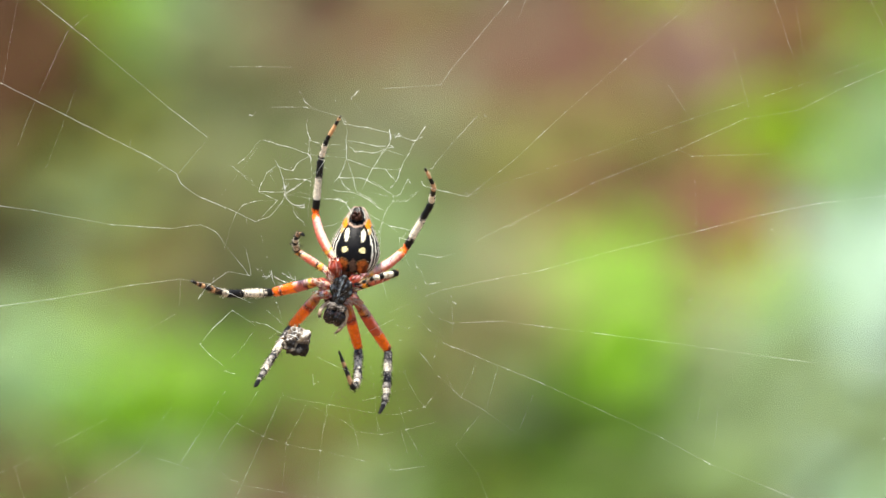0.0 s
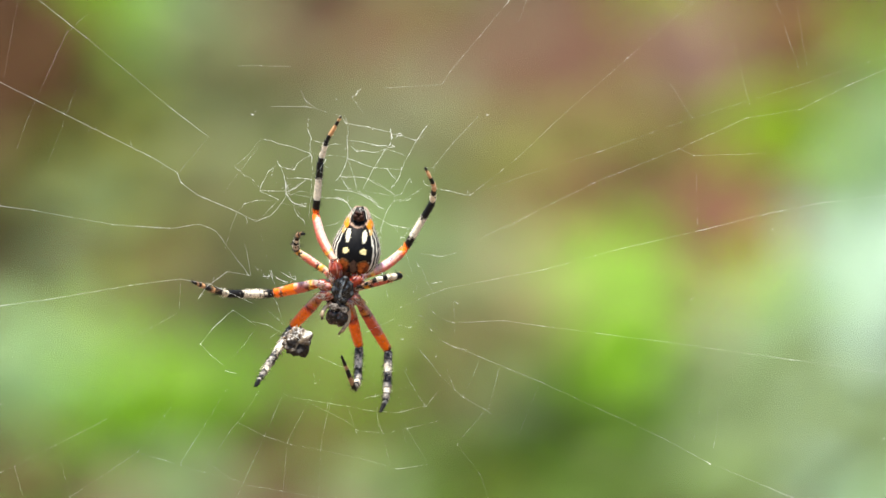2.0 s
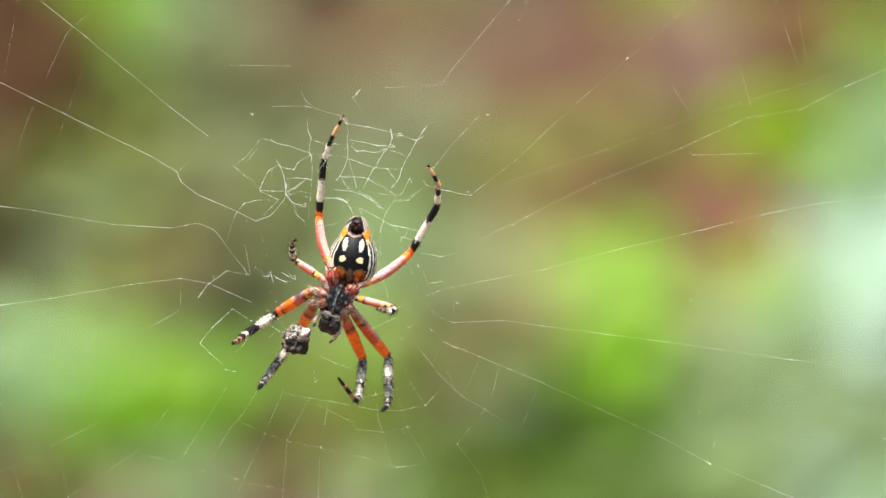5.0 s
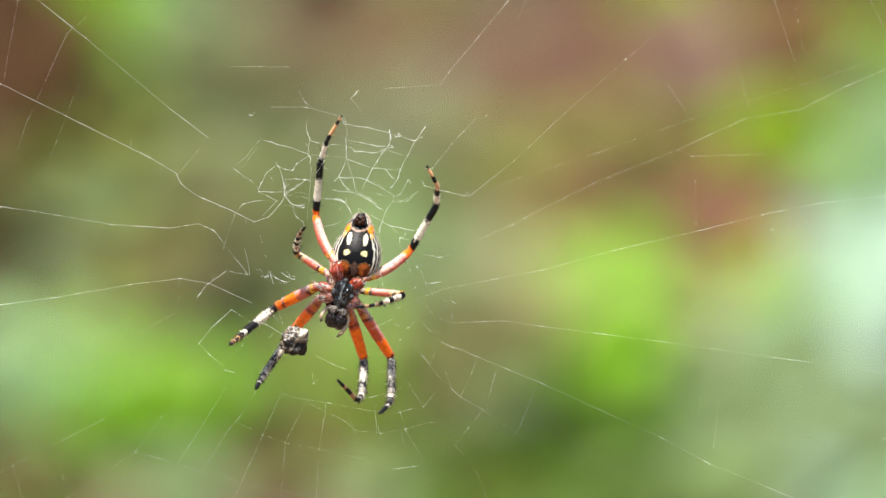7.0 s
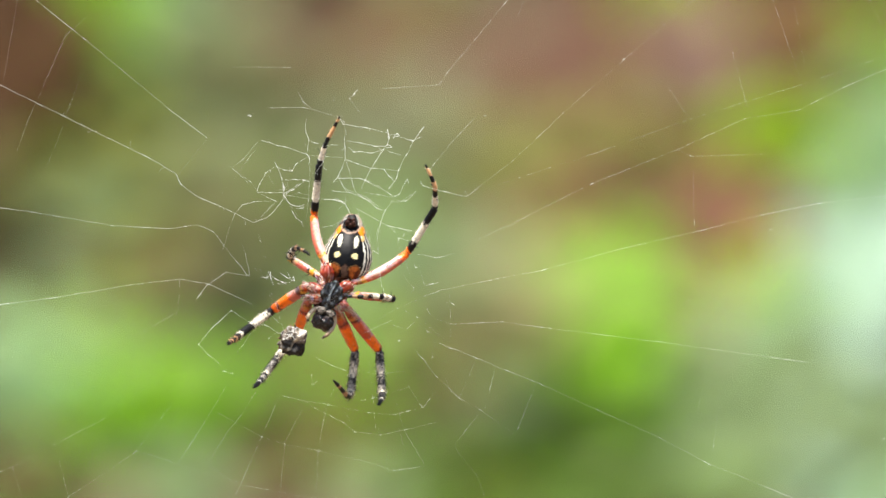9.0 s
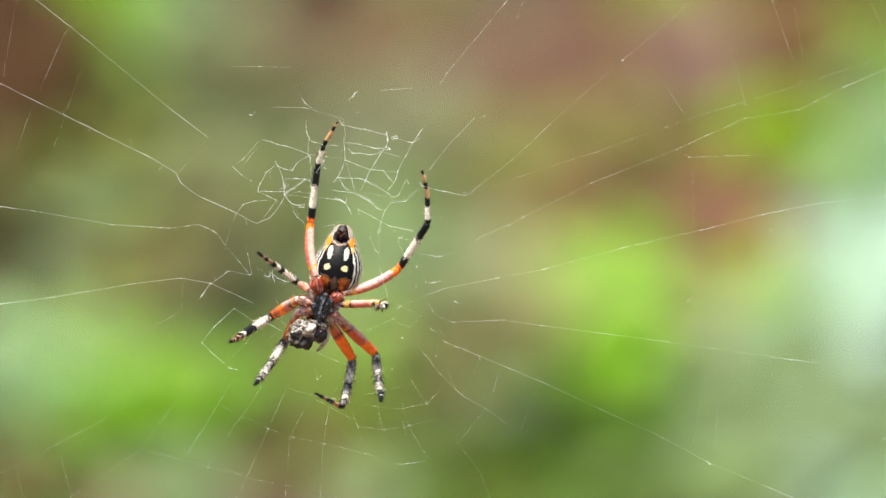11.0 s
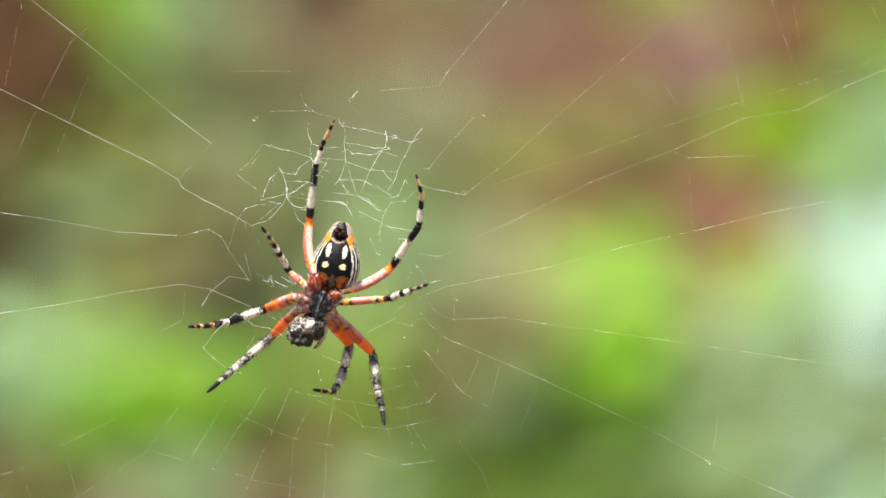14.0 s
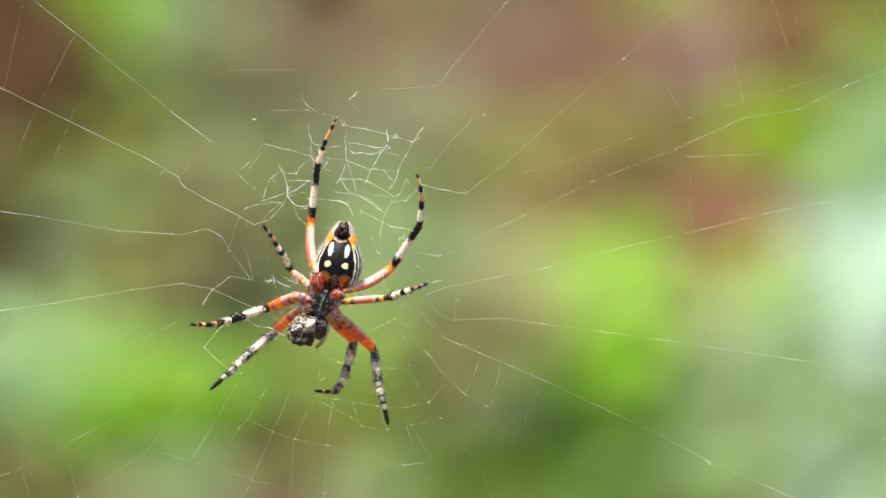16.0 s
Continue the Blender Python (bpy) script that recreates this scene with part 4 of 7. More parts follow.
def build_abdomen():
    bm = bmesh.new()
    lay = tinted(bm)
    L, W, D = 114, 44, 32
    nu, nv = 96, 96
    def shade(u, a, x):
        # a = 0 faces the viewer (belly), x: sideways, in units of the table
        n1 = speck(Vector((x, u * 110, 0)), 0.11)
        n2 = speck(Vector((x, u * 110, 5)), 0.35)
        edge = abs(a) + 0.10 * n1
        width = 0.72 - 0.2 * max(0, u - 0.5)
        col = BLACK
        if edge > width:
            # silver and yellow streaks running along the flank
            s = sin(abs(a) * 27 + 1.5 * n1 + u * 10) + 0.5 * n2
            col = mix3(BLACK, (0.70, 0.68, 0.58), (s - 0.35) * 3)
        for su, sx, ru, rx, c in ((0.57, 14.5, 0.115, 4.4, (0.78, 0.74, 0.56)), (0.33, 16, 0.050, 5.6, (0.74, 0.64, 0.32)),
                                  (0.775, 21, 0.085, 5.5, (0.60, 0.21, 0.012)), 
                                  (0.66, 25, 0.06, 3, (0.45, 0.30, 0.12))):
            d = sqrt(((u - su) / ru) ** 2 + ((abs(x) - sx) / rx) ** 2) + 0.22 * n2
            if abs(a) < 1.4:
                col = mix3(c, col, (d - 0.85) * 5)
        # two rust lobes at the base with a pale upper rim
        brown = sqrt(((u - 0.08) / 0.115) ** 2 + ((abs(x) - 18) / 10.5) ** 2) + 0.22 * n1 + 0.03 * n2
        if abs(a) < 1.5:
            if abs(brown - 1.02) < 0.10 and u > 0.1 and abs(x) < 30:
                col = mix3(col, (0.50, 0.28, 0.10), 0.2)
            col = mix3(mix3((0.40, 0.105, 0.020), (0.09, 0.020, 0.006), 0.8 * n2 + 2.2 * max(0, 0.14 - u) / 0.14 * (0.5 + n1) + 0.3 * brown), col, (brown - 0.72) * 3.2)
            gap = sqrt(((u - 0.08) / 0.12) ** 2 + (x / 7) ** 2) + 0.3 * n2
            col = mix3((0.09, 0.05, 0.035), col, (gap - 0.7) * 4)
        ring = abs(sqrt(((u - 0.86) / 0.15) ** 2 + (x / 17) ** 2) + 0.15 * n2 - 1)
        if abs(a) < 1.5:
            col = mix3((0.58, 0.38, 0.27), col, 0.25 + ring * 5 + 0.9 * max(0, n1))
            col = mix3((0.02, 0.010, 0.008), col, sqrt(((u - 0.87) / 0.10) ** 2 + (x / 12) ** 2) * 2 - 1)
        return col
    rings = []
    for i in range(nu + 1):
        u = i / nu
        prof = max(0.0, sin(pi * (0.06 + 0.92 * u) ** 0.74)) ** (0.60 - 0.16 * max(0, u - 0.7) / 0.3) * (1 - 0.24 * max(0, u - 0.35))
        ring = []
        for k in range(nv):
            a = -pi + 2 * pi * k / nv
            x = sin(a) * W * prof
            y = -cos(a) * D * prof
            z = (u - 0.02) * L + 7 * max(0, (u - 0.68) / 0.32) ** 2
            x *= 1 + 0.02 * noise.noise(Vector((sin(a) * 2, cos(a) * 2, u * 5)))
            v = bm.verts.new(Vector((x, y + 15, z)) * K)
            v[lay] = (*shade(u, a, x), 1)
            ring.append(v)
        rings.append(ring)
    for a, b in zip(rings, rings[1:]):
        for k in range(nv):
            bm.faces.new((a[k], a[(k + 1) % nv], b[(k + 1) % nv], b[k]))
    bm.faces.new(rings[0][::-1])
    bm.faces.new(rings[-1])
    rng = random.Random(5)
    for _ in range(260):
        r = rings[rng.randrange(4, nu - 3)]
        v = r[(nv // 2 + rng.choice((-1, 1)) * rng.randrange(14, 40)) % nv]
        out = Vector((v.co.x, v.co.y - 15 * K, 0)).normalized()
        spike(bm, v.co.copy(), v.co + (out + Vector((0, 0, 0.9))) * K * rng.uniform(2.5, 5), 0.35 * K, lay, (0.5, 0.45, 0.38))
    ob = part("abdomen", bm, SHELL, spider, "black abdomen with cream spots, streaked flanks and orange tip")
    for i, (x, y, z, r, l) in enumerate(((-5, -11, 95, 5.0, 10), (5, -11, 95, 5.0, 10), (-4, -9, 102, 4.2, 8), (4, -9, 102, 4.2, 8), (0, -14, 91, 3.4, 7))):
        bm = bmesh.new()
        lay = tinted(bm)
        d = Vector((x * 0.3, -8, 4)).normalized()
        pts = [Vector((x, y + 7, z)) + d * l * f for f in (0, .25, .5, .75, 1)]
        tube(bm, [p * K for p in pts], [r * K * f for f in (1, 1.05, .9, .7, .4)], 10, lay,
             lambda i, a, p: mix3((0.012, 0.006, 0.005), (0.07, 0.03, 0.02), 0.5 + speck(p, 9000)))
        part("spinneret", bm, SHELL, ob, "dark brown spinneret")
    return ob


def build_cephalothorax():
    bm = bmesh.new()
    lay = tinted(bm)
    dark = lambda u, p: mix3((0.012, 0.006, 0.005), (0.07, 0.03, 0.02), 0.4 + speck(p, 3000))
    blob(bm, Vector((0, 18, 44)) * K, Vector((29, 16, 38)) * K, dark, lay, 0.05, 2, 4)
    blob(bm, Vector((0, 15, 76)) * K, Vector((16, 14, 20)) * K, dark, lay, 0.05, 2, 3)
    tube(bm, [Vector((0, 8, z)) * K for z in (-8, 0, 8)], [7 * K, 6 * K, 9 * K], 10, lay, lambda i, a, p: (0.10, 0.035, 0.02))
    ob = part("cephalothorax", bm, SHELL, spider, "dark brown cephalothorax seen from below")
    # sternum: a domed shield
    bm = bmesh.new()
    lay = tinted(bm)
    n = 64
    rings = []
    for f in (0.0, 0.06, 0.12, 0.18, 0.25, 0.32, 0.38, 0.44, 0.5, 0.55, 0.6, 0.65, 0.7, 0.75, 0.8, 0.84, 0.88, 0.92, 0.95, 1.0):
        ring = []
        for k in range(n):
            a = 2 * pi * k / n
            r = 1 + 0.05 * cos(4 * a) + 0.05 * cos(8 * a)
            z = 37 + 27 * f * r * cos(a)
            x = 18.5 * f * r * sin(a) * (1.0 - 0.30 * cos(a))
            v = bm.verts.new(Vector((x, -6 - 4 * sqrt(max(0, 1 - f * f)) - 2.5 * math.exp(-(x / 4) ** 2) - 1.5 * f * cos(8 * a) + 4.0 * speck(Vector((x, z, 0)), 0.09) + 1.0 * speck(Vector((x, z, 4)), 0.21), z)) * K)
            # blue-grey highlights and a slanted glint streak, put into the black's colour
            pale = 1.6 * speck(Vector((x * 2, z, 1)), 0.13) - 0.25 + 1.2 * math.exp(-((x - 2.5 - 0.12 * (z - 37)) / 1.5) ** 2)
            v[lay] = (*mix3(mix3((0.003, 0.003, 0.004), (0.03, 0.03, 0.032), 0.2 + 1.3 * speck(v.co, 4200)), (0.13, 0.15, 0.16), min(0.75, pale)), 1)
            ring.append(v)
        rings.append(ring)
    for a, b in zip(rings, rings[1:]):
        for k in range(n):
            bm.faces.new((a[k], a[(k + 1) % n], b[(k + 1) % n], b[k]))
    base = [bm.verts.new(v.co + Vector((0, 10 * K, 0))) for v in rings[-1]]
    for v in base:
        v[lay] = (0.02, 0.01, 0.01, 1)
    for k in range(n):
        bm.faces.new((rings[-1][k], rings[-1][(k + 1) % n], base[(k + 1) % n], base[k]))
    rng = random.Random(2)
    for _ in range(70):
        v = rings[rng.randrange(2, 12)][rng.randrange(n)]
        spike(bm, v.co.copy(), v.co + Vector((rng.uniform(-3, 3), -3, rng.uniform(-1, 5))) * K, 0.25 * K, lay, rng.choice(((0.02, 0.02, 0.02), (0.02, 0.02, 0.02), (0.35, 0.33, 0.3))))
    part("sternum", bm, GLOSS, ob, "glossy black shield-shaped sternum")
    for s in (-1, 1):
        bm = bmesh.new()
        lay = tinted(bm)
        blob(bm, Vector((s * 6.5, 0, 84)) * K, Vector((13, 12, 15)) * K,
             lambda u, p: mix3((0.003, 0.003, 0.003), (0.035, 0.014, 0.01), 0.1 + 1.4 * speck(p, 3000) + 1.4 * max(0, u.z - 0.5)), lay, 0.20, 2.6, 4, s)
        for _ in range(60):
            d = Vector((rng.gauss(0, .7), -abs(rng.gauss(.6, .5)), rng.gauss(0.2, .7))).normalized()
            c = Vector((s * 6.5, 0, 84)) + Vector((d.x * 12, d.y * 11.5, d.z * 14))
            spike(bm, c * K, (c + d * rng.uniform(2, 5)) * K, 0.32 * K, lay, rng.choice(((0.02, 0.015, 0.012), (0.3, 0.27, 0.24))))
        part("chelicera", bm, GLOSS, ob, "glossy black fang base")
        bm = bmesh.new()
        lay = tinted(bm)
        blob(bm, Vector((s * 8.5, -7, 66)) * K, Vector((10, 5, 7)) * K,
             lambda u, p: mix3((0.02, 0.016, 0.013), (0.34, 0.30, 0.26), -0.05 - u.y * 0.25 + 1.6 * speck(p, 5200)), lay, 0.18, 3, 3, s)
        for _ in range(26):
            d = Vector((rng.gauss(0, .6), -1, rng.gauss(0.4, .6))).normalized()
            c = Vector((s * 8.5, -7, 66)) + Vector((d.x * 8, d.y * 5.5, d.z * 6.5))
            spike(bm, c * K, (c + d * rng.uniform(3, 6)) * K, 0.3 * K, lay, (0.45, 0.40, 0.34))
        part("mouthpart", bm, SHELL, ob, "pale grey hairy mouthpart")
        bm = bmesh.new()
        lay = tinted(bm)
        pts = [Vector(p) for p in (((14, 2, 62), (22, 3, 70), (26, 0, 78), (27, -6, 85), (25, -10, 92)) if s > 0 else
                                   ((-14, 2, 62), (-21, 3, 78), (-20, 0, 92), (-15, -6, 104), (-9, -10, 112)))]
        tube(bm, [p * K for p in pts], [x * K for x in (4, 3.8, 3.8, 3.6, 1.8)], 10, lay,
             lambda i, a, p: ((0.42, 0.24, 0.16), (0.50, 0.40, 0.28), (0.46, 0.38, 0.27), (0.30, 0.21, 0.13), (0.02, 0.015, 0.012))[i])
        for _ in range(30):
            i = rng.randrange(1, 5)
            d = Vector((rng.gauss(0, 1), rng.gauss(-.4, 1), rng.gauss(.3, .8))).normalized()
            spike(bm, pts[i] * K, (pts[i] + d * rng.uniform(6, 9)) * K, 0.35 * K, lay, rng.choice(((0.10, 0.07, 0.05), (0.55, 0.48, 0.38))))
        part("pedipalp", bm, SKIN, ob, "short pale pedipalp with fine hairs and a dark tip")
    return ob


def segment(name, parent, length, radii, bands, hairs, seed, spines=0, bow=0.0, streak=0.0, clean=True, side=1, freckle=False, arch=0.0):
    """One leg segment along +z. radii at even steps; bands: (end along it 0..1, colour)."""
    rng = random.Random(seed)
    bm = bmesh.new()
    lay = tinted(bm)
    n = max(12, int(length / 1.3))
    sides = 14
    def mid(f):
        return Vector((-side * arch * length * sin(pi * f), bow * length * sin(pi * f), f * length))
    def radius(f):
        g = f * (len(radii) - 1)
        i = min(int(g), len(radii) - 2)
        h = g - i
        h = h * h * (3 - 2 * h)
        return radii[i] * (1 - h) + radii[i + 1] * h
    def shade(i, a, p):
        f = i / n + (0.05 if clean else 0.15) * noise.noise(Vector((cos(a) * 1.6 + seed, sin(a) * 1.6, i * 0.11))) \
            + (0.04 if clean else 0.17) * noise.noise(Vector((cos(a) * 5, sin(a) * 5 + seed, i * 0.4)))
        col = bands[-1][1]
        last = None
        for end, c in bands:
            if f < end:
                col = c
                if last is not None and f - last[0] < 0.03:
                    col = mix3(last[1], c, 0.5 + (f - last[0]) / 0.06)
                break
            last = (end, c)
        k = 1 + (0.12 if name == "femur" else 0.25) * noise.noise(Vector((cos(a) * 4, sin(a) * 4, i * 0.35 + seed)))
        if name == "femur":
            # lit sheen on the down painted pale, tail side; dark freckles near the hip
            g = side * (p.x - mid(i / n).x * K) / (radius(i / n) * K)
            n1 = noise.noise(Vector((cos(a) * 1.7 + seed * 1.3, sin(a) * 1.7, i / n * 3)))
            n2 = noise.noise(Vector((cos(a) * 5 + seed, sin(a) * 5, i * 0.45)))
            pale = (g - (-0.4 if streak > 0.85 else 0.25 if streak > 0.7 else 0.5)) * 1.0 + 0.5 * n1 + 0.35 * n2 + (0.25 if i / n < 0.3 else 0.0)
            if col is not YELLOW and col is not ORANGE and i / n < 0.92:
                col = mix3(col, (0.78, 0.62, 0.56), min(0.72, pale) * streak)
            if freckle and 0.02 < i / n < 0.36:
                col = mix3(col, (0.03, 0.010, 0.006), 4 * (n2 - 0.22))
            if i / n > 0.95:
                col = mix3(col, MAROON, (i / n - 0.95) * 22)
        elif col is CREAM or col is GREY:
            col = mix3(col, (0.12, 0.11, 0.10), 2.2 * noise.noise(Vector((cos(a) * 3, sin(a) * 3 + seed, i * 0.3))) - (0.85 if clean else 0.30))
        return tuple(min(0.98, x * k) for x in col)
    spine, rad = [], []
    for i in range(n + 1):
        f = i / n
        spine.append(mid(f) * K)
        end = min(1.0, 0.45 + 5 * min(f, 1 - f) * length / 30)
        rad.append(radius(f) * K * sqrt(end))
    tube(bm, spine, rad, sides, lay, shade)
    for _ in range(hairs):
        f = rng.uniform(0.03, 0.98)
        a = rng.uniform(0, 2 * pi)
        o = Vector((cos(a), sin(a), 0))
        base = mid(f) + o * radius(f) * 0.9
        tip = base + (o + Vector((0, 0, rng.uniform(0.5, 1.4)))) * rng.uniform(1.8, 4.2) * (1.0 if clean else 1.5)
        col = shade(int(f * n), a, base)
        spike(bm, base * K, tip * K, 0.36 * K, lay, mix3(col, (0.75, 0.68, 0.60), rng.choice((0.0, 0.0, 0.0, 0.4) if name == "femur" else (0.0, 0.0, 0.25, 0.6)) if sum(col) > 0.3 else 0.0))
    for _ in range(spines):
        f = rng.uniform(0.12, 0.95)
        a = rng.uniform(0, 2 * pi)
        o = Vector((cos(a), sin(a), 0))
        base = mid(f) + o * radius(f) * 0.9
        tip = base + (o + Vector((0, 0, rng.uniform(0.3, 0.9)))) * rng.uniform(7, 12.5)
        spike(bm, base * K, tip * K, 0.72 * K, lay, (0.012, 0.01, 0.01))
    return part(name, bm, THIGH if name == "femur" else SKIN, parent)


# hip of each leg in the cephalothorax's space, and its lengths
HIPS = {"hind_left": (25, -14), "hind_right": (-26, 3), "third_left": (31, 10), "third_right": (-27, 24),
        "second_left": (44, 32), "second_right": (-32, 49), "front_left": (36, 54), "front_right": (-14, 54)}
LENGTHS = {}
STANCES = {name: [] for name in HIPS}
BODY, PREY = [], []


def stance(t, leg, *joints):
    """At t, the knee, the tibia's end, the metatarsus's end and the tip of a leg, as x, z in mm."""
    STANCES[leg].append((t, *[j / 0.07 for j in joints]))


def body_at(t, *places):
    BODY.append((t, *[j / 0.07 for j in places]))


def prey_at(t, *place):
    PREY.append((t, *[j / 0.07 for j in place]))


stance(0.0, "hind_left", -15.96, 4.41, -15.26, 11.06, -14.49, 13.51, -12.67, 16.59)
stance(2.4, "hind_left", -15.89, 4.41, -15.26, 10.92, -14.42, 13.51, -12.60, 16.52)
stance(2.5, "hind_left", -15.75, 4.41, -15.12, 10.92, -14.28, 13.65, -12.46, 16.52)
stance(2.8, "hind_left", -15.54, 4.41, -14.98, 11.20, -14.14, 13.65, -12.39, 16.66)
stance(3.0, "hind_left", -15.82, 4.41, -15.19, 11.06, -14.28, 13.58, -12.53, 16.52)
stance(3.3, "hind_left", -15.89, 4.27, -15.26, 11.06, -14.35, 13.58, -12.53, 16.59)
stance(3.5, "hind_left", -15.82, 4.27, -15.19, 10.99, -14.28, 13.65, -12.39, 16.87)
stance(3.6, "hind_left", -15.75, 4.13, -14.98, 10.99, -14.07, 13.65, -12.18, 16.87)
stance(3.9, "hind_left", -15.47, 4.27, -14.91, 10.78, -13.93, 13.51, -12.11, 16.66)
stance(4.2, "hind_left", -15.61, 4.06, -14.98, 10.85, -14.00, 13.51, -12.25, 16.66)
stance(6.3, "hind_left", -15.19, 4.41, -14.70, 10.71, -13.93, 13.37, -12.32, 16.66)
stance(6.5, "hind_left", -15.47, 4.27, -14.98, 10.78, -14.14, 13.51, -12.39, 16.66)
stance(6.8, "hind_left", -15.89, 4.06, -15.19, 10.85, -14.42, 13.51, -12.53, 16.59)
stance(7.0, "hind_left", -15.89, 4.27, -15.26, 10.85, -14.42, 13.51, -12.53, 16.66)
stance(7.4, "hind_left", -16.24, 4.20, -15.61, 10.71, -14.63, 13.37, -12.60, 16.59)
stance(7.5, "hind_left", -16.10, 4.20, -15.47, 10.85, -14.63, 13.37, -12.53, 16.59)
stance(8.0, "hind_left", -16.03, 4.13, -15.40, 10.57, -14.49, 13.23, -12.74, 16.31)
stance(8.4, "hind_left", -15.82, 4.06, -15.26, 10.71, -14.49, 13.16, -12.60, 16.38)
stance(8.5, "hind_left", -16.31, 4.06, -15.54, 10.71, -14.63, 13.23, -12.74, 16.31)
stance(8.8, "hind_left", -16.31, 4.27, -15.61, 10.92, -14.77, 13.23, -12.81, 16.52)
stance(9.0, "hind_left", -16.10, 4.27, -15.40, 10.57, -14.56, 13.23, -12.81, 16.45)
stance(9.2, "hind_left", -16.17, 4.41, -15.40, 10.57, -14.56, 13.37, -12.88, 16.38)
stance(11.3, "hind_left", -16.59, 3.22, -15.75, 10.01, -14.91, 12.81, -13.09, 15.82)
stance(11.6, "hind_left", -16.87, 3.22, -15.96, 9.87, -15.05, 12.67, -13.16, 15.89)
stance(11.8, "hind_left", -16.59, 3.22, -15.89, 10.01, -14.91, 12.81, -13.16, 15.96)
stance(12.0, "hind_left", -16.80, 3.22, -15.96, 10.01, -14.98, 13.02, -13.30, 16.24)
stance(12.2, "hind_left", -16.66, 3.22, -15.96, 10.01, -14.98, 12.95, -13.16, 16.03)
stance(12.5, "hind_left", -17.15, 3.22, -16.17, 9.87, -15.12, 12.81, -13.30, 15.89)
stance(12.8, "hind_left", -17.01, 3.57, -16.03, 10.08, -14.98, 12.95, -13.37, 16.17)
stance(13.4, "hind_left", -16.87, 3.43, -15.96, 10.08, -15.05, 13.02, -13.51, 16.03)
stance(14.5, "hind_left", -16.59, 3.36, -15.89, 10.01, -14.98, 12.88, -13.44, 16.03)
stance(16.0, "hind_left", -16.45, 3.43, -15.68, 10.15, -14.84, 12.95, -13.30, 16.10)
stance(0.0, "hind_right", -4.76, -0.07, -1.47, 5.67, -1.12, 7.77, -2.24, 10.08)
stance(2.4, "hind_right", -4.69, 0.07, -1.26, 5.81, -1.05, 7.77, -2.17, 10.15)
stance(2.5, "hind_right", -4.55, 0.07, -1.12, 5.81, -0.98, 7.77, -2.10, 10.15)
stance(2.8, "hind_right", -4.41, 0.07, -0.98, 5.88, -0.84, 7.77, -2.03, 10.22)
stance(3.0, "hind_right", -4.76, 0.00, -1.33, 5.67, -1.05, 7.77, -2.24, 10.08)
stance(3.3, "hind_right", -4.34, -0.07, -1.12, 5.46, -0.91, 7.77, -2.10, 10.15)
stance(3.5, "hind_right", -4.20, -0.14, -0.98, 5.32, -0.77, 7.77, -2.10, 10.29)
stance(3.6, "hind_right", -4.06, -0.21, -0.70, 5.32, -0.49, 8.12, -1.68, 10.43)
stance(3.9, "hind_right", -3.99, -0.56, -0.42, 5.32, -0.42, 7.91, -1.68, 10.29)
stance(4.2, "hind_right", -3.99, -0.35, -0.70, 5.46, -0.56, 8.12, -1.82, 10.43)
stance(6.3, "hind_right", -4.06, -0.63, -0.63, 5.32, -0.56, 7.91, -1.89, 10.43)
stance(6.5, "hind_right", -3.92, -0.42, -0.56, 5.46, -0.56, 7.91, -1.89, 10.43)
stance(6.8, "hind_right", -4.27, -0.42, -0.77, 5.46, -0.70, 7.91, -1.96, 10.22)
stance(7.0, "hind_right", -4.13, -0.28, -0.77, 5.53, -0.70, 7.91, -2.03, 10.36)
stance(7.4, "hind_right", -4.34, 0.07, -0.91, 5.67, -0.84, 7.91, -2.17, 10.15)
stance(7.5, "hind_right", -4.13, -0.07, -0.70, 5.67, -0.70, 7.91, -2.03, 10.36)
stance(8.0, "hind_right", -4.20, -0.35, -0.70, 5.67, -0.70, 7.91, -2.17, 10.36)
stance(8.4, "hind_right", -3.99, -0.28, -0.63, 5.67, -0.63, 8.12, -1.96, 10.57)
stance(8.5, "hind_right", -4.34, -0.14, -0.98, 5.53, -0.91, 7.91, -2.17, 10.43)
stance(8.8, "hind_right", -4.55, -0.14, -0.98, 5.53, -0.91, 8.12, -2.17, 10.57)
stance(9.0, "hind_right", -4.41, -0.49, -0.98, 5.11, -0.98, 7.91, -2.17, 10.50)
stance(9.2, "hind_right", -4.83, -0.49, -1.19, 4.97, -1.12, 8.12, -2.10, 10.50)
stance(11.3, "hind_right", -5.60, -2.59, -2.03, 3.08, -2.10, 7.07, -2.73, 9.73)
stance(11.6, "hind_right", -5.74, -2.52, -2.31, 3.43, -2.24, 7.07, -2.94, 9.87)
stance(11.8, "hind_right", -5.67, -2.38, -2.24, 3.36, -2.10, 7.07, -2.80, 9.80)
stance(12.0, "hind_right", -6.02, -2.52, -2.73, 3.08, -2.38, 6.86, -3.01, 9.52)
stance(12.2, "hind_right", -5.88, -2.45, -2.52, 3.22, -2.10, 7.07, -2.59, 9.66)
stance(12.5, "hind_right", -6.44, -2.73, -2.73, 3.08, -2.38, 6.72, -2.73, 9.52)
stance(12.8, "hind_right", -6.30, -2.59, -2.87, 3.22, -2.38, 6.86, -2.80, 9.66)
stance(13.4, "hind_right", -6.44, -2.38, -2.80, 3.01, -2.52, 6.86, -3.29, 9.24)
stance(14.5, "hind_right", -6.58, -2.45, -3.08, 2.87, -2.66, 6.72, -3.36, 9.24)
stance(16.0, "hind_right", -6.44, -2.38, -2.87, 3.01, -2.59, 6.72, -3.22, 9.31)
stance(0.0, "third_left", -18.27, -0.28, -18.41, 0.91, -17.99, 1.96, -17.22, 1.75)
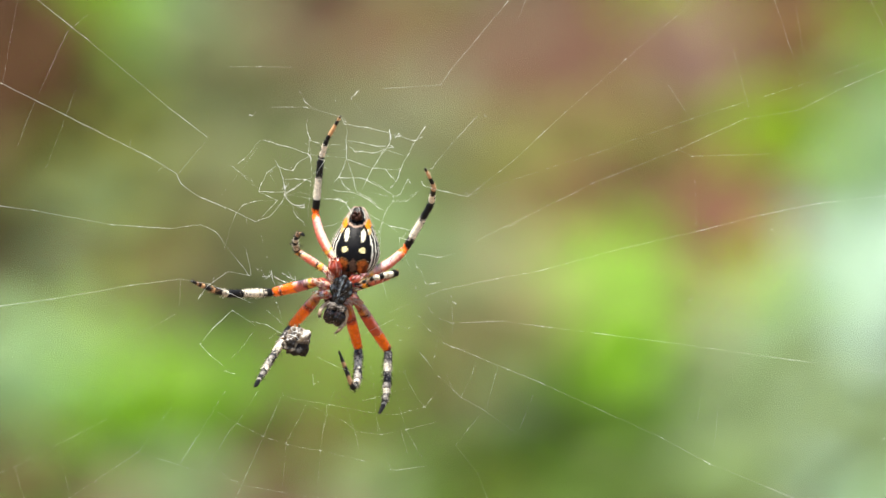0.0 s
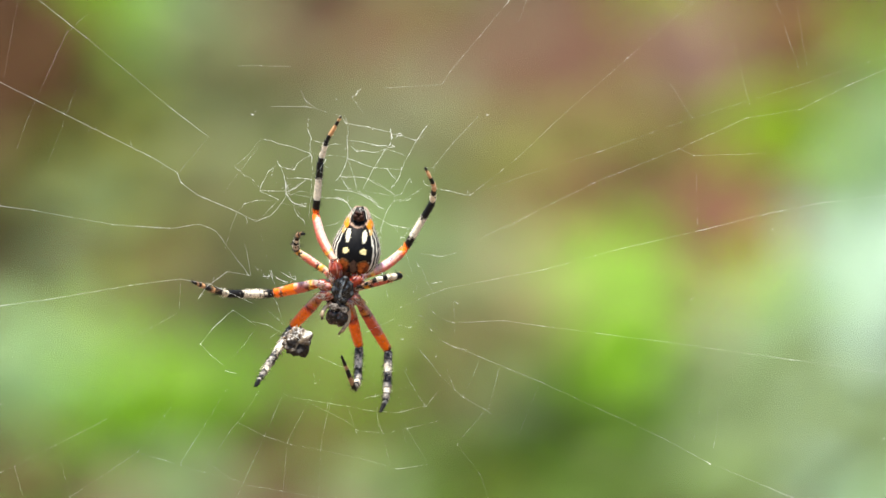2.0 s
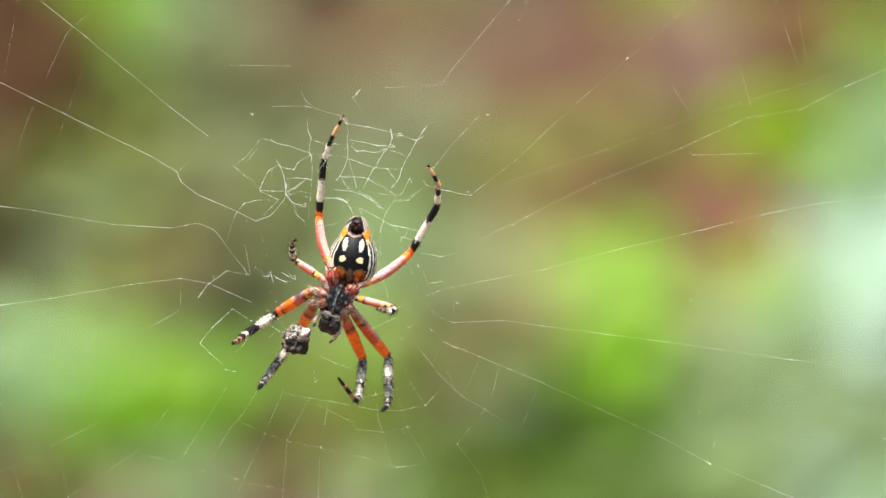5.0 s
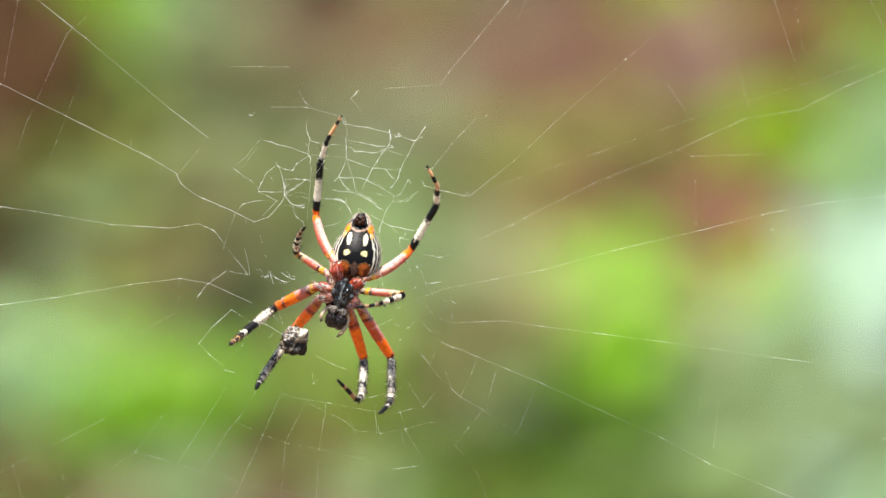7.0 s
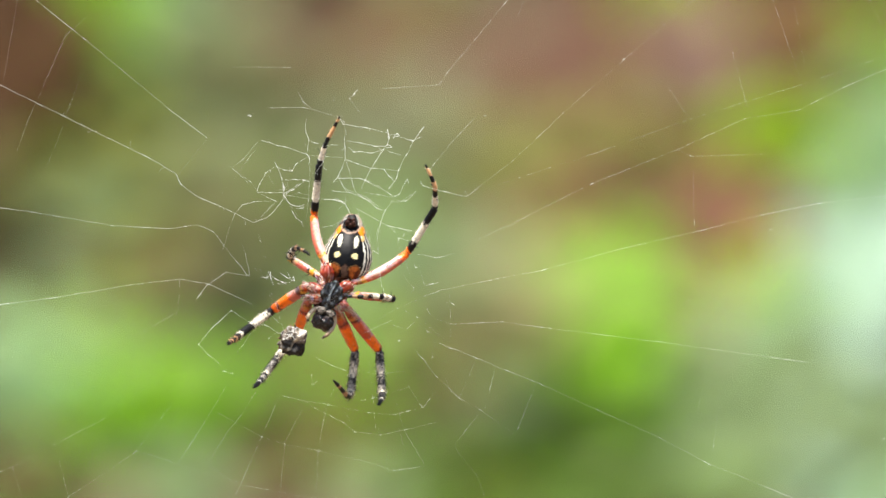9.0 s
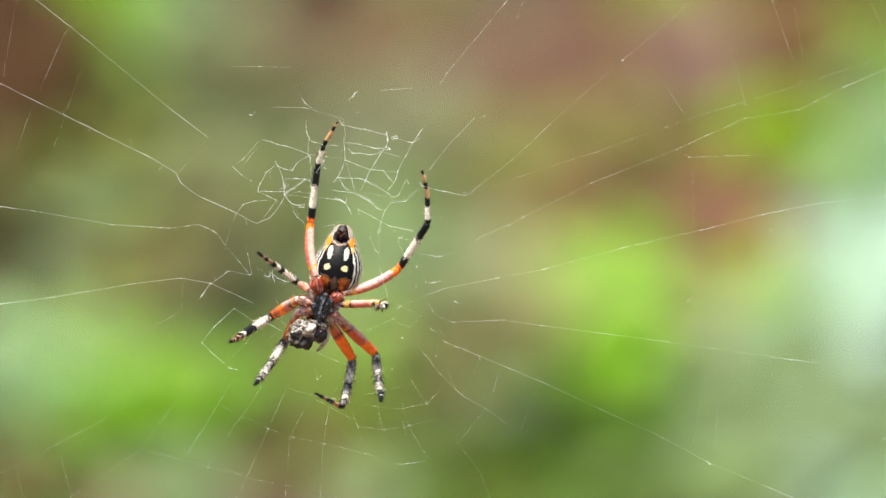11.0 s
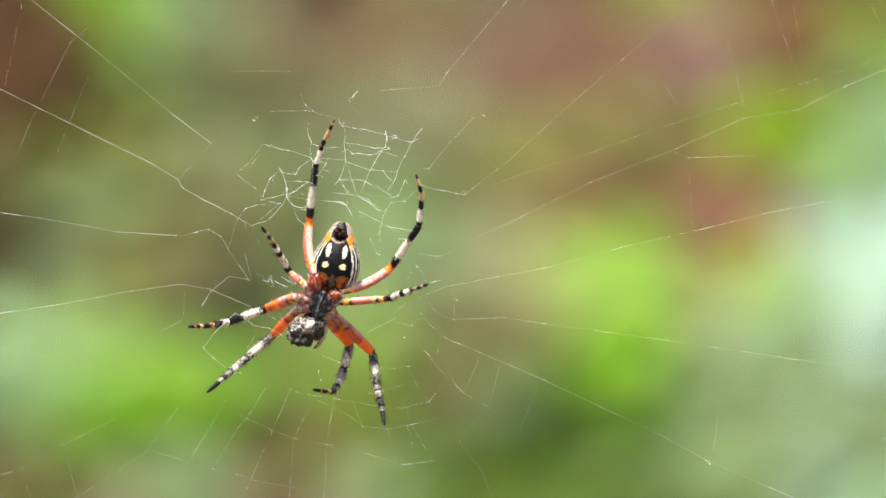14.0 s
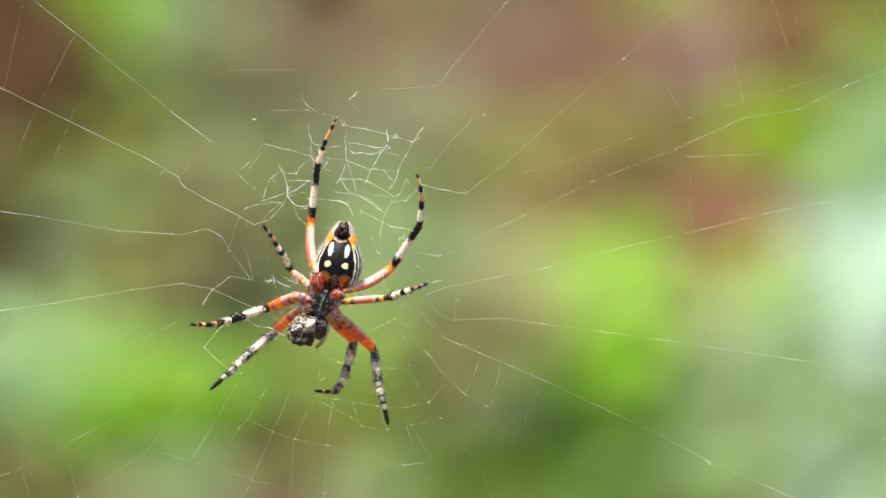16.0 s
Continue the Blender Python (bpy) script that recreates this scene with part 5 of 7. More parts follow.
stance(2.4, "third_left", -18.34, -0.14, -18.27, 0.91, -17.92, 1.82, -17.08, 1.96)
stance(2.5, "third_left", -18.27, 0.28, -18.13, 1.12, -17.78, 1.96, -16.87, 2.03)
stance(2.8, "third_left", -18.41, 0.42, -18.13, 1.61, -17.29, 2.17, -16.38, 2.03)
stance(3.0, "third_left", -18.27, -0.98, -18.83, 0.21, -19.11, 1.47, -18.83, 2.31)
stance(3.3, "third_left", -18.27, -1.68, -18.90, -0.28, -18.48, 0.28, -17.57, -0.49)
stance(3.5, "third_left", -18.55, -2.03, -18.48, -0.77, -17.99, -0.14, -16.03, -0.63)
stance(3.6, "third_left", -18.90, -1.47, -18.62, -0.28, -18.13, 0.21, -16.73, 0.07)
stance(3.9, "third_left", -18.69, -1.68, -18.69, -0.49, -17.99, 0.21, -16.38, -0.07)
stance(4.2, "third_left", -18.76, -1.54, -18.69, -0.42, -18.13, 0.28, -16.73, 0.07)
stance(6.3, "third_left", -18.13, -1.19, -18.97, 0.42, -19.60, 1.47, -20.02, 2.87)
stance(6.5, "third_left", -17.92, -1.47, -17.99, 0.42, -17.78, 1.47, -17.29, 2.66)
stance(6.8, "third_left", -18.27, -0.49, -18.13, 0.91, -17.64, 1.82, -17.01, 2.66)
stance(7.0, "third_left", -18.34, -0.49, -18.13, 0.91, -17.78, 1.82, -17.08, 2.73)
stance(7.4, "third_left", -18.41, -0.28, -18.34, 0.91, -17.99, 1.82, -17.57, 2.73)
stance(7.5, "third_left", -18.41, -0.49, -18.34, 0.91, -17.92, 1.82, -17.43, 2.87)
stance(8.0, "third_left", -18.62, -0.98, -18.69, 0.42, -18.55, 1.61, -18.13, 2.66)
stance(8.4, "third_left", -17.78, -3.08, -18.20, -1.89, -18.34, -0.98, -17.78, -0.49)
stance(8.5, "third_left", -18.34, -3.29, -18.62, -2.03, -18.69, -0.98, -17.78, -0.49)
stance(8.8, "third_left", -19.18, -1.12, -18.62, -0.49, -17.78, -0.07, -16.38, -0.42)
stance(9.0, "third_left", -19.18, -1.12, -18.83, -0.28, -18.13, 0.21, -16.52, -0.63)
stance(9.2, "third_left", -19.04, -1.47, -18.83, -0.42, -18.34, 0.07, -16.52, -0.42)
stance(11.3, "third_left", -17.92, -4.48, -20.58, -2.59, -21.98, -1.47, -23.52, -0.35)
stance(11.6, "third_left", -19.32, -3.29, -20.72, -1.19, -21.42, 0.07, -21.98, 1.33)
stance(11.8, "third_left", -19.04, -3.22, -20.37, -1.33, -21.28, 0.07, -21.91, 1.33)
stance(12.0, "third_left", -19.46, -3.22, -20.72, -0.98, -21.42, 0.42, -22.12, 1.68)
stance(12.2, "third_left", -19.46, -3.08, -20.58, -0.98, -21.28, 0.42, -22.12, 1.68)
stance(12.5, "third_left", -19.18, -3.57, -21.42, -1.05, -22.82, 0.56, -24.08, 1.96)
stance(12.8, "third_left", -19.74, -1.82, -21.42, 0.91, -22.47, 2.38, -23.66, 4.13)
stance(13.4, "third_left", -19.32, -3.08, -20.79, -0.49, -21.70, 1.12, -22.82, 2.73)
stance(14.5, "third_left", -19.04, -2.94, -20.44, -0.28, -21.42, 1.33, -22.54, 2.87)
stance(16.0, "third_left", -18.90, -2.87, -20.30, -0.21, -21.35, 1.47, -22.47, 3.01)
stance(0.0, "third_right", -5.60, -2.94, -7.84, -3.43, -9.38, -3.92, -10.99, -4.48)
stance(1.5, "third_right", -5.25, -3.01, -7.63, -3.57, -9.24, -4.06, -10.78, -4.62)
stance(2.4, "third_right", -4.97, -3.78, -7.14, -3.64, -9.03, -4.34, -10.43, -4.97)
stance(2.5, "third_right", -4.62, -4.41, -5.88, -4.13, -7.98, -4.48, -10.08, -4.69)
stance(2.8, "third_right", -4.90, -3.99, -6.72, -3.57, -8.54, -3.57, -10.08, -3.78)
stance(3.0, "third_right", -5.88, -4.48, -6.09, -3.92, -6.58, -3.78, -7.28, -4.13)
stance(3.3, "third_right", -6.58, -6.23, -6.09, -6.79, -6.58, -7.28, -7.42, -6.93)
stance(3.5, "third_right", -5.67, -7.07, -6.72, -7.14, -8.33, -7.00, -9.87, -6.93)
stance(3.6, "third_right", -6.16, -7.28, -6.58, -7.98, -7.63, -8.33, -8.68, -8.68)
stance(3.9, "third_right", -5.32, -7.28, -6.23, -7.98, -7.63, -7.98, -9.24, -7.98)
stance(4.2, "third_right", -5.60, -7.49, -6.44, -8.05, -7.84, -8.12, -9.03, -8.05)
stance(6.3, "third_right", -6.44, -6.58, -6.02, -6.72, -6.58, -6.44, -7.14, -6.09)
stance(6.5, "third_right", -5.53, -6.02, -7.28, -6.58, -9.38, -6.93, -12.18, -7.14)
stance(6.8, "third_right", -5.95, -5.81, -6.93, -6.09, -8.68, -6.02, -10.08, -5.74)
stance(7.0, "third_right", -4.83, -5.67, -6.58, -6.37, -8.33, -6.93, -10.78, -7.28)
stance(7.4, "third_right", -5.11, -5.53, -7.28, -5.18, -8.68, -4.97, -10.08, -5.53)
stance(7.5, "third_right", -4.55, -5.18, -6.58, -4.69, -8.68, -4.62, -10.78, -4.34)
stance(8.0, "third_right", -5.11, -6.72, -7.28, -6.93, -9.03, -6.93, -10.08, -6.93)
stance(8.4, "third_right", -5.60, -6.58, -5.46, -7.14, -5.88, -7.07, -6.58, -6.93)
stance(8.5, "third_right", -5.67, -7.28, -6.58, -7.07, -7.98, -7.28, -9.38, -7.28)
stance(8.8, "third_right", -5.74, -6.37, -7.63, -5.88, -9.03, -5.88, -10.08, -6.23)
stance(9.0, "third_right", -6.02, -6.23, -7.84, -5.88, -9.73, -5.88, -12.53, -5.88)
stance(9.2, "third_right", -6.72, -6.44, -8.68, -6.44, -10.78, -6.58, -12.88, -6.58)
stance(11.3, "third_right", -7.63, -6.79, -7.07, -7.07, -7.63, -7.28, -8.12, -6.93)
stance(11.5, "third_right", -8.82, -7.49, -7.28, -6.93, -7.07, -6.23, -8.68, -5.39)
stance(11.6, "third_right", -9.17, -7.77, -7.28, -6.93, -6.58, -6.23, -7.56, -5.53)
stance(11.8, "third_right", -7.07, -7.35, -4.48, -6.02, -2.52, -5.18, -0.49, -4.27)
stance(12.0, "third_right", -6.23, -6.23, -4.13, -5.32, -2.38, -4.83, -0.42, -4.34)
stance(12.2, "third_right", -6.44, -6.58, -4.34, -5.74, -2.73, -5.18, -0.91, -4.62)
stance(12.5, "third_right", -6.79, -6.44, -4.69, -5.67, -3.08, -5.18, -1.33, -4.62)
stance(12.8, "third_right", -6.93, -6.37, -4.62, -5.53, -2.94, -4.90, -1.19, -4.34)
stance(13.4, "third_right", -6.93, -6.37, -4.83, -5.53, -3.22, -4.97, -1.47, -4.41)
stance(14.5, "third_right", -7.00, -6.09, -4.90, -5.39, -3.43, -4.90, -2.10, -4.41)
stance(16.0, "third_right", -6.93, -6.09, -4.76, -5.32, -3.29, -4.83, -1.96, -4.34)
stance(0.0, "second_left", -21.28, -5.46, -26.88, -5.60, -28.98, -4.97, -31.29, -3.92)
stance(2.4, "second_left", -21.21, -5.60, -26.88, -5.60, -28.98, -4.97, -31.22, -3.99)
stance(2.5, "second_left", -21.21, -5.32, -26.74, -5.46, -28.84, -4.83, -31.15, -3.99)
stance(2.8, "second_left", -21.28, -5.25, -26.88, -5.32, -28.98, -4.83, -31.22, -3.85)
stance(3.0, "second_left", -21.28, -5.46, -26.67, -5.60, -28.77, -4.97, -30.94, -4.06)
stance(3.3, "second_left", -21.84, -6.30, -27.58, -6.58, -30.03, -5.67, -31.99, -4.06)
stance(3.5, "second_left", -22.33, -6.93, -28.14, -6.58, -30.24, -5.53, -32.20, -4.13)
stance(3.6, "second_left", -19.88, -8.33, -23.73, -10.43, -25.83, -10.92, -27.58, -10.43)
stance(3.9, "second_left", -20.58, -8.82, -23.73, -11.13, -25.13, -11.83, -25.48, -11.69)
stance(4.2, "second_left", -20.58, -8.68, -24.08, -10.92, -25.27, -11.62, -25.83, -11.69)
stance(6.3, "second_left", -21.28, -7.28, -24.78, -10.29, -25.62, -11.13, -26.18, -11.90)
stance(6.5, "second_left", -21.14, -7.28, -24.78, -10.43, -25.62, -11.27, -26.11, -11.97)
stance(6.8, "second_left", -21.28, -7.49, -24.78, -10.43, -25.83, -11.27, -26.39, -11.83)
stance(7.0, "second_left", -20.93, -7.28, -24.57, -10.29, -25.69, -11.27, -26.32, -11.83)
stance(7.4, "second_left", -20.93, -7.49, -24.78, -10.08, -25.83, -11.13, -26.39, -11.76)
stance(7.5, "second_left", -20.58, -7.63, -24.43, -10.08, -25.62, -11.13, -26.39, -11.83)
stance(8.0, "second_left", -20.37, -7.63, -24.08, -10.43, -25.48, -11.27, -26.32, -11.90)
stance(8.4, "second_left", -20.23, -8.33, -24.08, -10.92, -25.34, -11.62, -26.18, -11.83)
stance(8.5, "second_left", -20.93, -7.98, -24.78, -10.57, -25.62, -11.27, -26.46, -11.69)
stance(8.8, "second_left", -21.28, -7.49, -24.99, -10.57, -25.90, -11.27, -26.67, -11.76)
stance(9.0, "second_left", -21.28, -7.63, -25.13, -10.57, -25.97, -11.27, -26.60, -11.76)
stance(9.2, "second_left", -21.63, -7.98, -25.13, -10.92, -26.04, -11.62, -26.67, -12.11)
stance(11.3, "second_left", -21.28, -8.33, -24.78, -10.57, -25.62, -11.13, -26.32, -11.48)
stance(11.6, "second_left", -21.28, -8.19, -24.78, -10.64, -25.62, -11.13, -26.04, -11.48)
stance(11.8, "second_left", -21.14, -8.33, -24.64, -10.64, -25.48, -11.27, -25.97, -11.55)
stance(12.0, "second_left", -23.03, -8.68, -28.63, -10.78, -31.08, -11.34, -34.09, -11.69)
stance(12.2, "second_left", -24.08, -8.12, -30.03, -9.87, -32.83, -10.29, -35.63, -10.71)
stance(12.5, "second_left", -23.59, -7.77, -28.98, -9.24, -31.78, -9.52, -34.44, -9.66)
stance(12.8, "second_left", -23.73, -7.84, -29.33, -9.52, -32.48, -10.22, -35.28, -10.71)
stance(13.4, "second_left", -23.38, -7.77, -28.63, -9.87, -30.73, -10.50, -33.53, -10.64)
stance(14.0, "second_left", -22.12, -7.49, -26.74, -9.10, -29.12, -9.59, -31.64, -9.66)
stance(14.5, "second_left", -21.98, -7.42, -26.53, -9.03, -28.98, -9.52, -31.57, -9.59)
stance(16.0, "second_left", -21.70, -7.28, -26.53, -8.89, -28.84, -9.45, -31.43, -9.38)
stance(0.0, "front_left", -18.97, -9.73, -21.98, -14.63, -22.82, -16.17, -23.31, -17.08)
stance(2.4, "front_left", -18.83, -9.73, -21.98, -14.77, -22.82, -16.17, -23.24, -17.01)
stance(2.5, "front_left", -18.83, -9.73, -21.77, -14.63, -22.54, -16.03, -23.10, -16.87)
stance(2.8, "front_left", -19.32, -9.59, -21.98, -14.63, -22.68, -16.03, -23.10, -16.80)
stance(3.0, "front_left", -18.97, -9.59, -21.98, -14.98, -22.68, -16.17, -23.03, -17.08)
stance(3.3, "front_left", -18.48, -9.73, -21.63, -15.33, -22.33, -16.59, -22.82, -17.43)
stance(3.5, "front_left", -17.78, -10.43, -21.63, -15.68, -22.33, -16.73, -22.75, -17.43)
stance(3.6, "front_left", -18.13, -10.43, -21.77, -15.89, -22.47, -16.73, -22.96, -17.50)
stance(3.9, "front_left", -17.57, -10.43, -20.93, -15.68, -21.98, -16.87, -22.54, -17.50)
stance(4.2, "front_left", -17.99, -10.43, -21.42, -15.68, -22.33, -16.87, -22.96, -17.43)
stance(6.3, "front_left", -18.13, -10.08, -21.98, -15.47, -22.68, -16.59, -22.89, -17.36)
stance(6.5, "front_left", -18.34, -10.29, -21.84, -15.33, -22.61, -16.59, -22.96, -17.43)
stance(6.8, "front_left", -18.48, -10.08, -22.12, -15.33, -22.82, -16.52, -23.17, -17.36)
stance(7.0, "front_left", -18.48, -9.94, -22.12, -15.33, -22.89, -16.59, -23.24, -17.36)
stance(7.4, "front_left", -18.83, -9.94, -22.33, -15.33, -23.03, -16.59, -23.24, -17.29)
stance(7.5, "front_left", -18.13, -9.94, -21.98, -15.33, -22.82, -16.59, -23.17, -17.29)
stance(8.0, "front_left", -17.92, -10.08, -21.42, -15.33, -22.33, -16.59, -22.96, -17.43)
stance(8.4, "front_left", -17.43, -10.43, -20.93, -15.68, -21.98, -16.87, -22.82, -17.43)
stance(8.5, "front_left", -17.78, -10.43, -21.42, -15.68, -22.47, -16.73, -23.17, -17.43)
stance(8.8, "front_left", -18.27, -10.08, -22.12, -15.33, -22.89, -16.52, -23.45, -17.22)
stance(9.0, "front_left", -18.13, -10.08, -21.98, -15.33, -22.82, -16.52, -23.52, -17.22)
stance(9.2, "front_left", -18.13, -9.94, -21.63, -15.33, -22.33, -16.38, -23.03, -17.22)
stance(11.3, "front_left", -19.88, -11.48, -22.33, -15.33, -23.03, -16.24, -23.38, -16.73)
stance(11.6, "front_left", -20.23, -11.83, -22.68, -15.68, -23.24, -16.59, -21.98, -15.89)
stance(11.8, "front_left", -20.09, -11.69, -22.54, -15.33, -23.24, -16.38, -22.33, -15.89)
stance(12.0, "front_left", -20.02, -11.34, -22.68, -14.98, -23.52, -16.03, -21.98, -15.68)
stance(12.2, "front_left", -20.44, -11.69, -25.13, -15.89, -27.02, -17.78, -28.98, -19.53)
stance(12.5, "front_left", -23.03, -12.67, -27.23, -16.38, -28.77, -17.71, -29.89, -18.69)
stance(12.8, "front_left", -21.28, -11.13, -25.83, -14.98, -27.93, -16.87, -29.82, -18.13)
stance(13.4, "front_left", -21.42, -11.27, -25.97, -14.98, -27.72, -16.59, -29.68, -17.99)
stance(14.5, "front_left", -21.07, -10.29, -25.48, -14.28, -27.23, -15.89, -29.19, -17.78)
stance(16.0, "front_left", -20.93, -10.15, -25.34, -14.07, -27.02, -15.75, -29.05, -17.57)
stance(0.0, "front_right", -10.57, -12.53, -10.64, -16.38, -11.20, -17.43, -12.95, -12.67)
stance(1.5, "front_right", -10.43, -12.53, -10.50, -16.38, -11.06, -17.43, -12.81, -12.67)
stance(2.4, "front_right", -10.64, -11.97, -10.78, -16.59, -11.06, -17.43, -12.32, -14.28)
stance(2.5, "front_right", -10.85, -11.97, -10.64, -16.73, -10.92, -17.43, -11.62, -15.33)
stance(2.8, "front_right", -10.99, -12.88, -11.83, -16.73, -12.53, -17.08, -14.28, -14.98)
stance(3.0, "front_right", -11.13, -13.09, -11.62, -16.94, -12.53, -16.87, -13.93, -14.98)
stance(3.3, "front_right", -10.78, -12.53, -10.92, -17.43, -11.34, -18.27, -12.88, -16.17)
stance(3.5, "front_right", -10.29, -12.88, -10.64, -17.78, -11.13, -18.69, -12.95, -16.03)
stance(3.6, "front_right", -10.22, -13.58, -10.36, -18.13, -10.64, -18.97, -12.95, -15.96)
stance(3.9, "front_right", -9.87, -13.79, -10.08, -18.48, -10.36, -19.39, -12.88, -15.89)
stance(4.2, "front_right", -9.87, -13.93, -10.22, -18.48, -10.64, -19.18, -13.02, -15.82)
stance(6.3, "front_right", -10.29, -13.37, -10.64, -17.78, -10.92, -18.83, -13.02, -16.24)
stance(6.5, "front_right", -10.22, -13.58, -10.50, -18.13, -10.92, -18.97, -13.02, -16.17)
stance(6.8, "front_right", -10.08, -13.58, -10.43, -18.13, -10.92, -18.83, -13.09, -16.31)
stance(7.0, "front_right", -9.87, -13.79, -10.08, -18.13, -10.64, -18.83, -13.09, -16.17)
stance(7.4, "front_right", -9.94, -14.28, -10.36, -17.78, -10.92, -18.34, -13.30, -16.03)
stance(7.5, "front_right", -9.87, -13.93, -10.22, -17.78, -10.78, -18.48, -13.37, -16.10)
stance(8.0, "front_right", -10.22, -13.23, -10.64, -17.78, -11.06, -18.62, -13.30, -16.24)
stance(8.4, "front_right", -10.01, -13.93, -10.36, -18.13, -10.92, -18.83, -13.30, -16.03)
stance(8.5, "front_right", -10.92, -13.58, -11.13, -18.48, -11.48, -18.97, -13.37, -16.24)
stance(8.8, "front_right", -11.06, -13.58, -11.48, -18.13, -11.90, -18.62, -13.58, -16.24)
stance(9.0, "front_right", -10.99, -12.67, -11.48, -17.78, -11.83, -18.48, -13.58, -16.31)
stance(9.2, "front_right", -11.48, -12.88, -11.83, -17.78, -12.04, -18.69, -13.72, -16.17)
stance(11.3, "front_right", -11.27, -14.07, -12.18, -18.48, -12.74, -19.88, -16.03, -17.99)
stance(11.6, "front_right", -11.27, -14.49, -12.32, -18.83, -13.02, -20.02, -15.89, -17.99)
stance(11.8, "front_right", -11.13, -14.28, -12.18, -18.48, -12.88, -19.88, -16.17, -17.85)
stance(12.0, "front_right", -11.27, -13.93, -12.32, -18.48, -12.88, -19.67, -16.03, -17.85)
stance(12.2, "front_right", -11.48, -13.93, -12.39, -18.48, -13.02, -19.74, -16.03, -17.99)
stance(12.5, "front_right", -12.53, -13.37, -13.37, -17.78, -14.07, -19.32, -15.96, -17.99)
stance(12.8, "front_right", -12.32, -12.88, -13.09, -17.43, -13.93, -18.48, -15.96, -17.29)
stance(13.4, "front_right", -12.04, -12.67, -13.09, -16.73, -13.93, -17.92, -16.17, -17.29)
stance(14.5, "front_right", -11.34, -11.48, -12.53, -16.17, -13.58, -17.92, -16.10, -17.64)
stance(16.0, "front_right", -11.13, -11.48, -12.39, -16.17, -13.44, -17.92, -15.96, -17.64)
stance(0.0, "second_right", -6.86, -12.67, -7.00, -17.43, -7.28, -19.18, -7.91, -20.44)
stance(2.4, "second_right", -6.86, -12.67, -6.93, -17.43, -7.14, -18.97, -7.77, -20.23)
stance(2.5, "second_right", -6.86, -12.53, -6.86, -17.43, -7.07, -18.97, -7.70, -20.16)
stance(2.8, "second_right", -6.72, -12.53, -7.00, -17.43, -7.14, -18.97, -7.63, -20.16)
stance(3.0, "second_right", -7.07, -12.39, -7.14, -17.43, -7.14, -18.97, -7.63, -20.37)
stance(3.3, "second_right", -7.07, -12.88, -6.86, -17.78, -6.93, -19.18, -7.63, -20.30)
stance(3.5, "second_right", -6.93, -13.23, -6.86, -17.78, -6.93, -19.18, -7.56, -20.16)
stance(3.6, "second_right", -6.72, -13.58, -6.58, -17.78, -6.79, -19.39, -7.63, -20.16)
stance(3.9, "second_right", -6.44, -13.93, -6.23, -18.13, -6.44, -19.67, -7.28, -20.16)
stance(4.2, "second_right", -6.58, -13.72, -6.44, -18.13, -6.58, -19.67, -7.63, -20.09)
stance(6.3, "second_right", -7.14, -13.23, -7.07, -17.43, -7.07, -19.18, -7.63, -20.30)
stance(6.5, "second_right", -7.07, -13.37, -7.00, -17.78, -7.00, -19.18, -7.63, -20.37)
stance(6.8, "second_right", -6.58, -13.72, -6.72, -18.13, -6.93, -19.32, -7.77, -20.44)
stance(7.0, "second_right", -6.44, -13.58, -6.44, -18.13, -6.72, -19.39, -7.91, -20.44)
stance(7.4, "second_right", -6.44, -13.93, -6.58, -18.13, -6.79, -19.53, -7.98, -20.58)
stance(7.5, "second_right", -6.44, -13.93, -6.58, -18.48, -6.93, -19.53, -8.12, -20.58)
stance(8.0, "second_right", -7.14, -12.88, -6.58, -17.08, -6.44, -17.92, -6.30, -18.55)
stance(8.4, "second_right", -6.44, -13.23, -6.44, -17.78, -6.58, -18.83, -8.19, -19.18)
stance(8.5, "second_right", -7.14, -13.23, -7.00, -18.13, -7.14, -19.18, -8.47, -19.25)
stance(8.8, "second_right", -7.28, -13.23, -7.35, -17.78, -7.42, -18.83, -8.12, -19.32)
stance(9.0, "second_right", -7.98, -12.67, -7.63, -17.78, -7.63, -18.69, -8.05, -19.39)
stance(9.2, "second_right", -8.33, -12.74, -7.84, -17.43, -7.77, -18.48, -7.63, -19.18)
stance(11.3, "second_right", -8.47, -13.23, -7.98, -17.43, -7.63, -18.27, -7.84, -18.90)
stance(11.6, "second_right", -8.47, -13.44, -8.12, -17.43, -7.91, -18.34, -8.12, -18.83)
stance(11.8, "second_right", -8.47, -13.23, -8.12, -17.43, -7.98, -18.34, -8.12, -18.97)
stance(12.0, "second_right", -8.68, -13.09, -8.19, -17.43, -8.12, -18.34, -8.19, -18.97)
stance(12.2, "second_right", -8.68, -12.88, -8.33, -17.43, -8.19, -18.48, -8.33, -19.25)
stance(12.5, "second_right", -9.59, -13.23, -8.82, -17.78, -8.40, -19.18, -8.12, -19.81)
stance(12.8, "second_right", -8.82, -14.63, -8.33, -19.18, -7.98, -20.58, -7.56, -22.33)
stance(13.4, "second_right", -8.82, -13.93, -8.26, -18.48, -7.84, -20.23, -7.42, -22.12)
stance(14.5, "second_right", -8.82, -12.53, -8.12, -17.43, -7.56, -19.39, -7.14, -21.98)
stance(16.0, "second_right", -8.68, -12.53, -7.98, -17.43, -7.42, -19.39, -6.86, -21.98)
body_at(0.0, -12.04, -2.73, -13.79, -9.38, -10.57, 5.25)
body_at(1.5, -11.90, -2.73, -13.58, -9.38, -10.29, 5.39)
body_at(2.4, -12.04, -2.87, -13.30, -9.38, -10.29, 5.39)
body_at(2.5, -12.04, -2.87, -13.72, -9.38, -10.29, 5.53)
body_at(2.8, -11.83, -2.38, -13.93, -8.89, -10.15, 5.53)
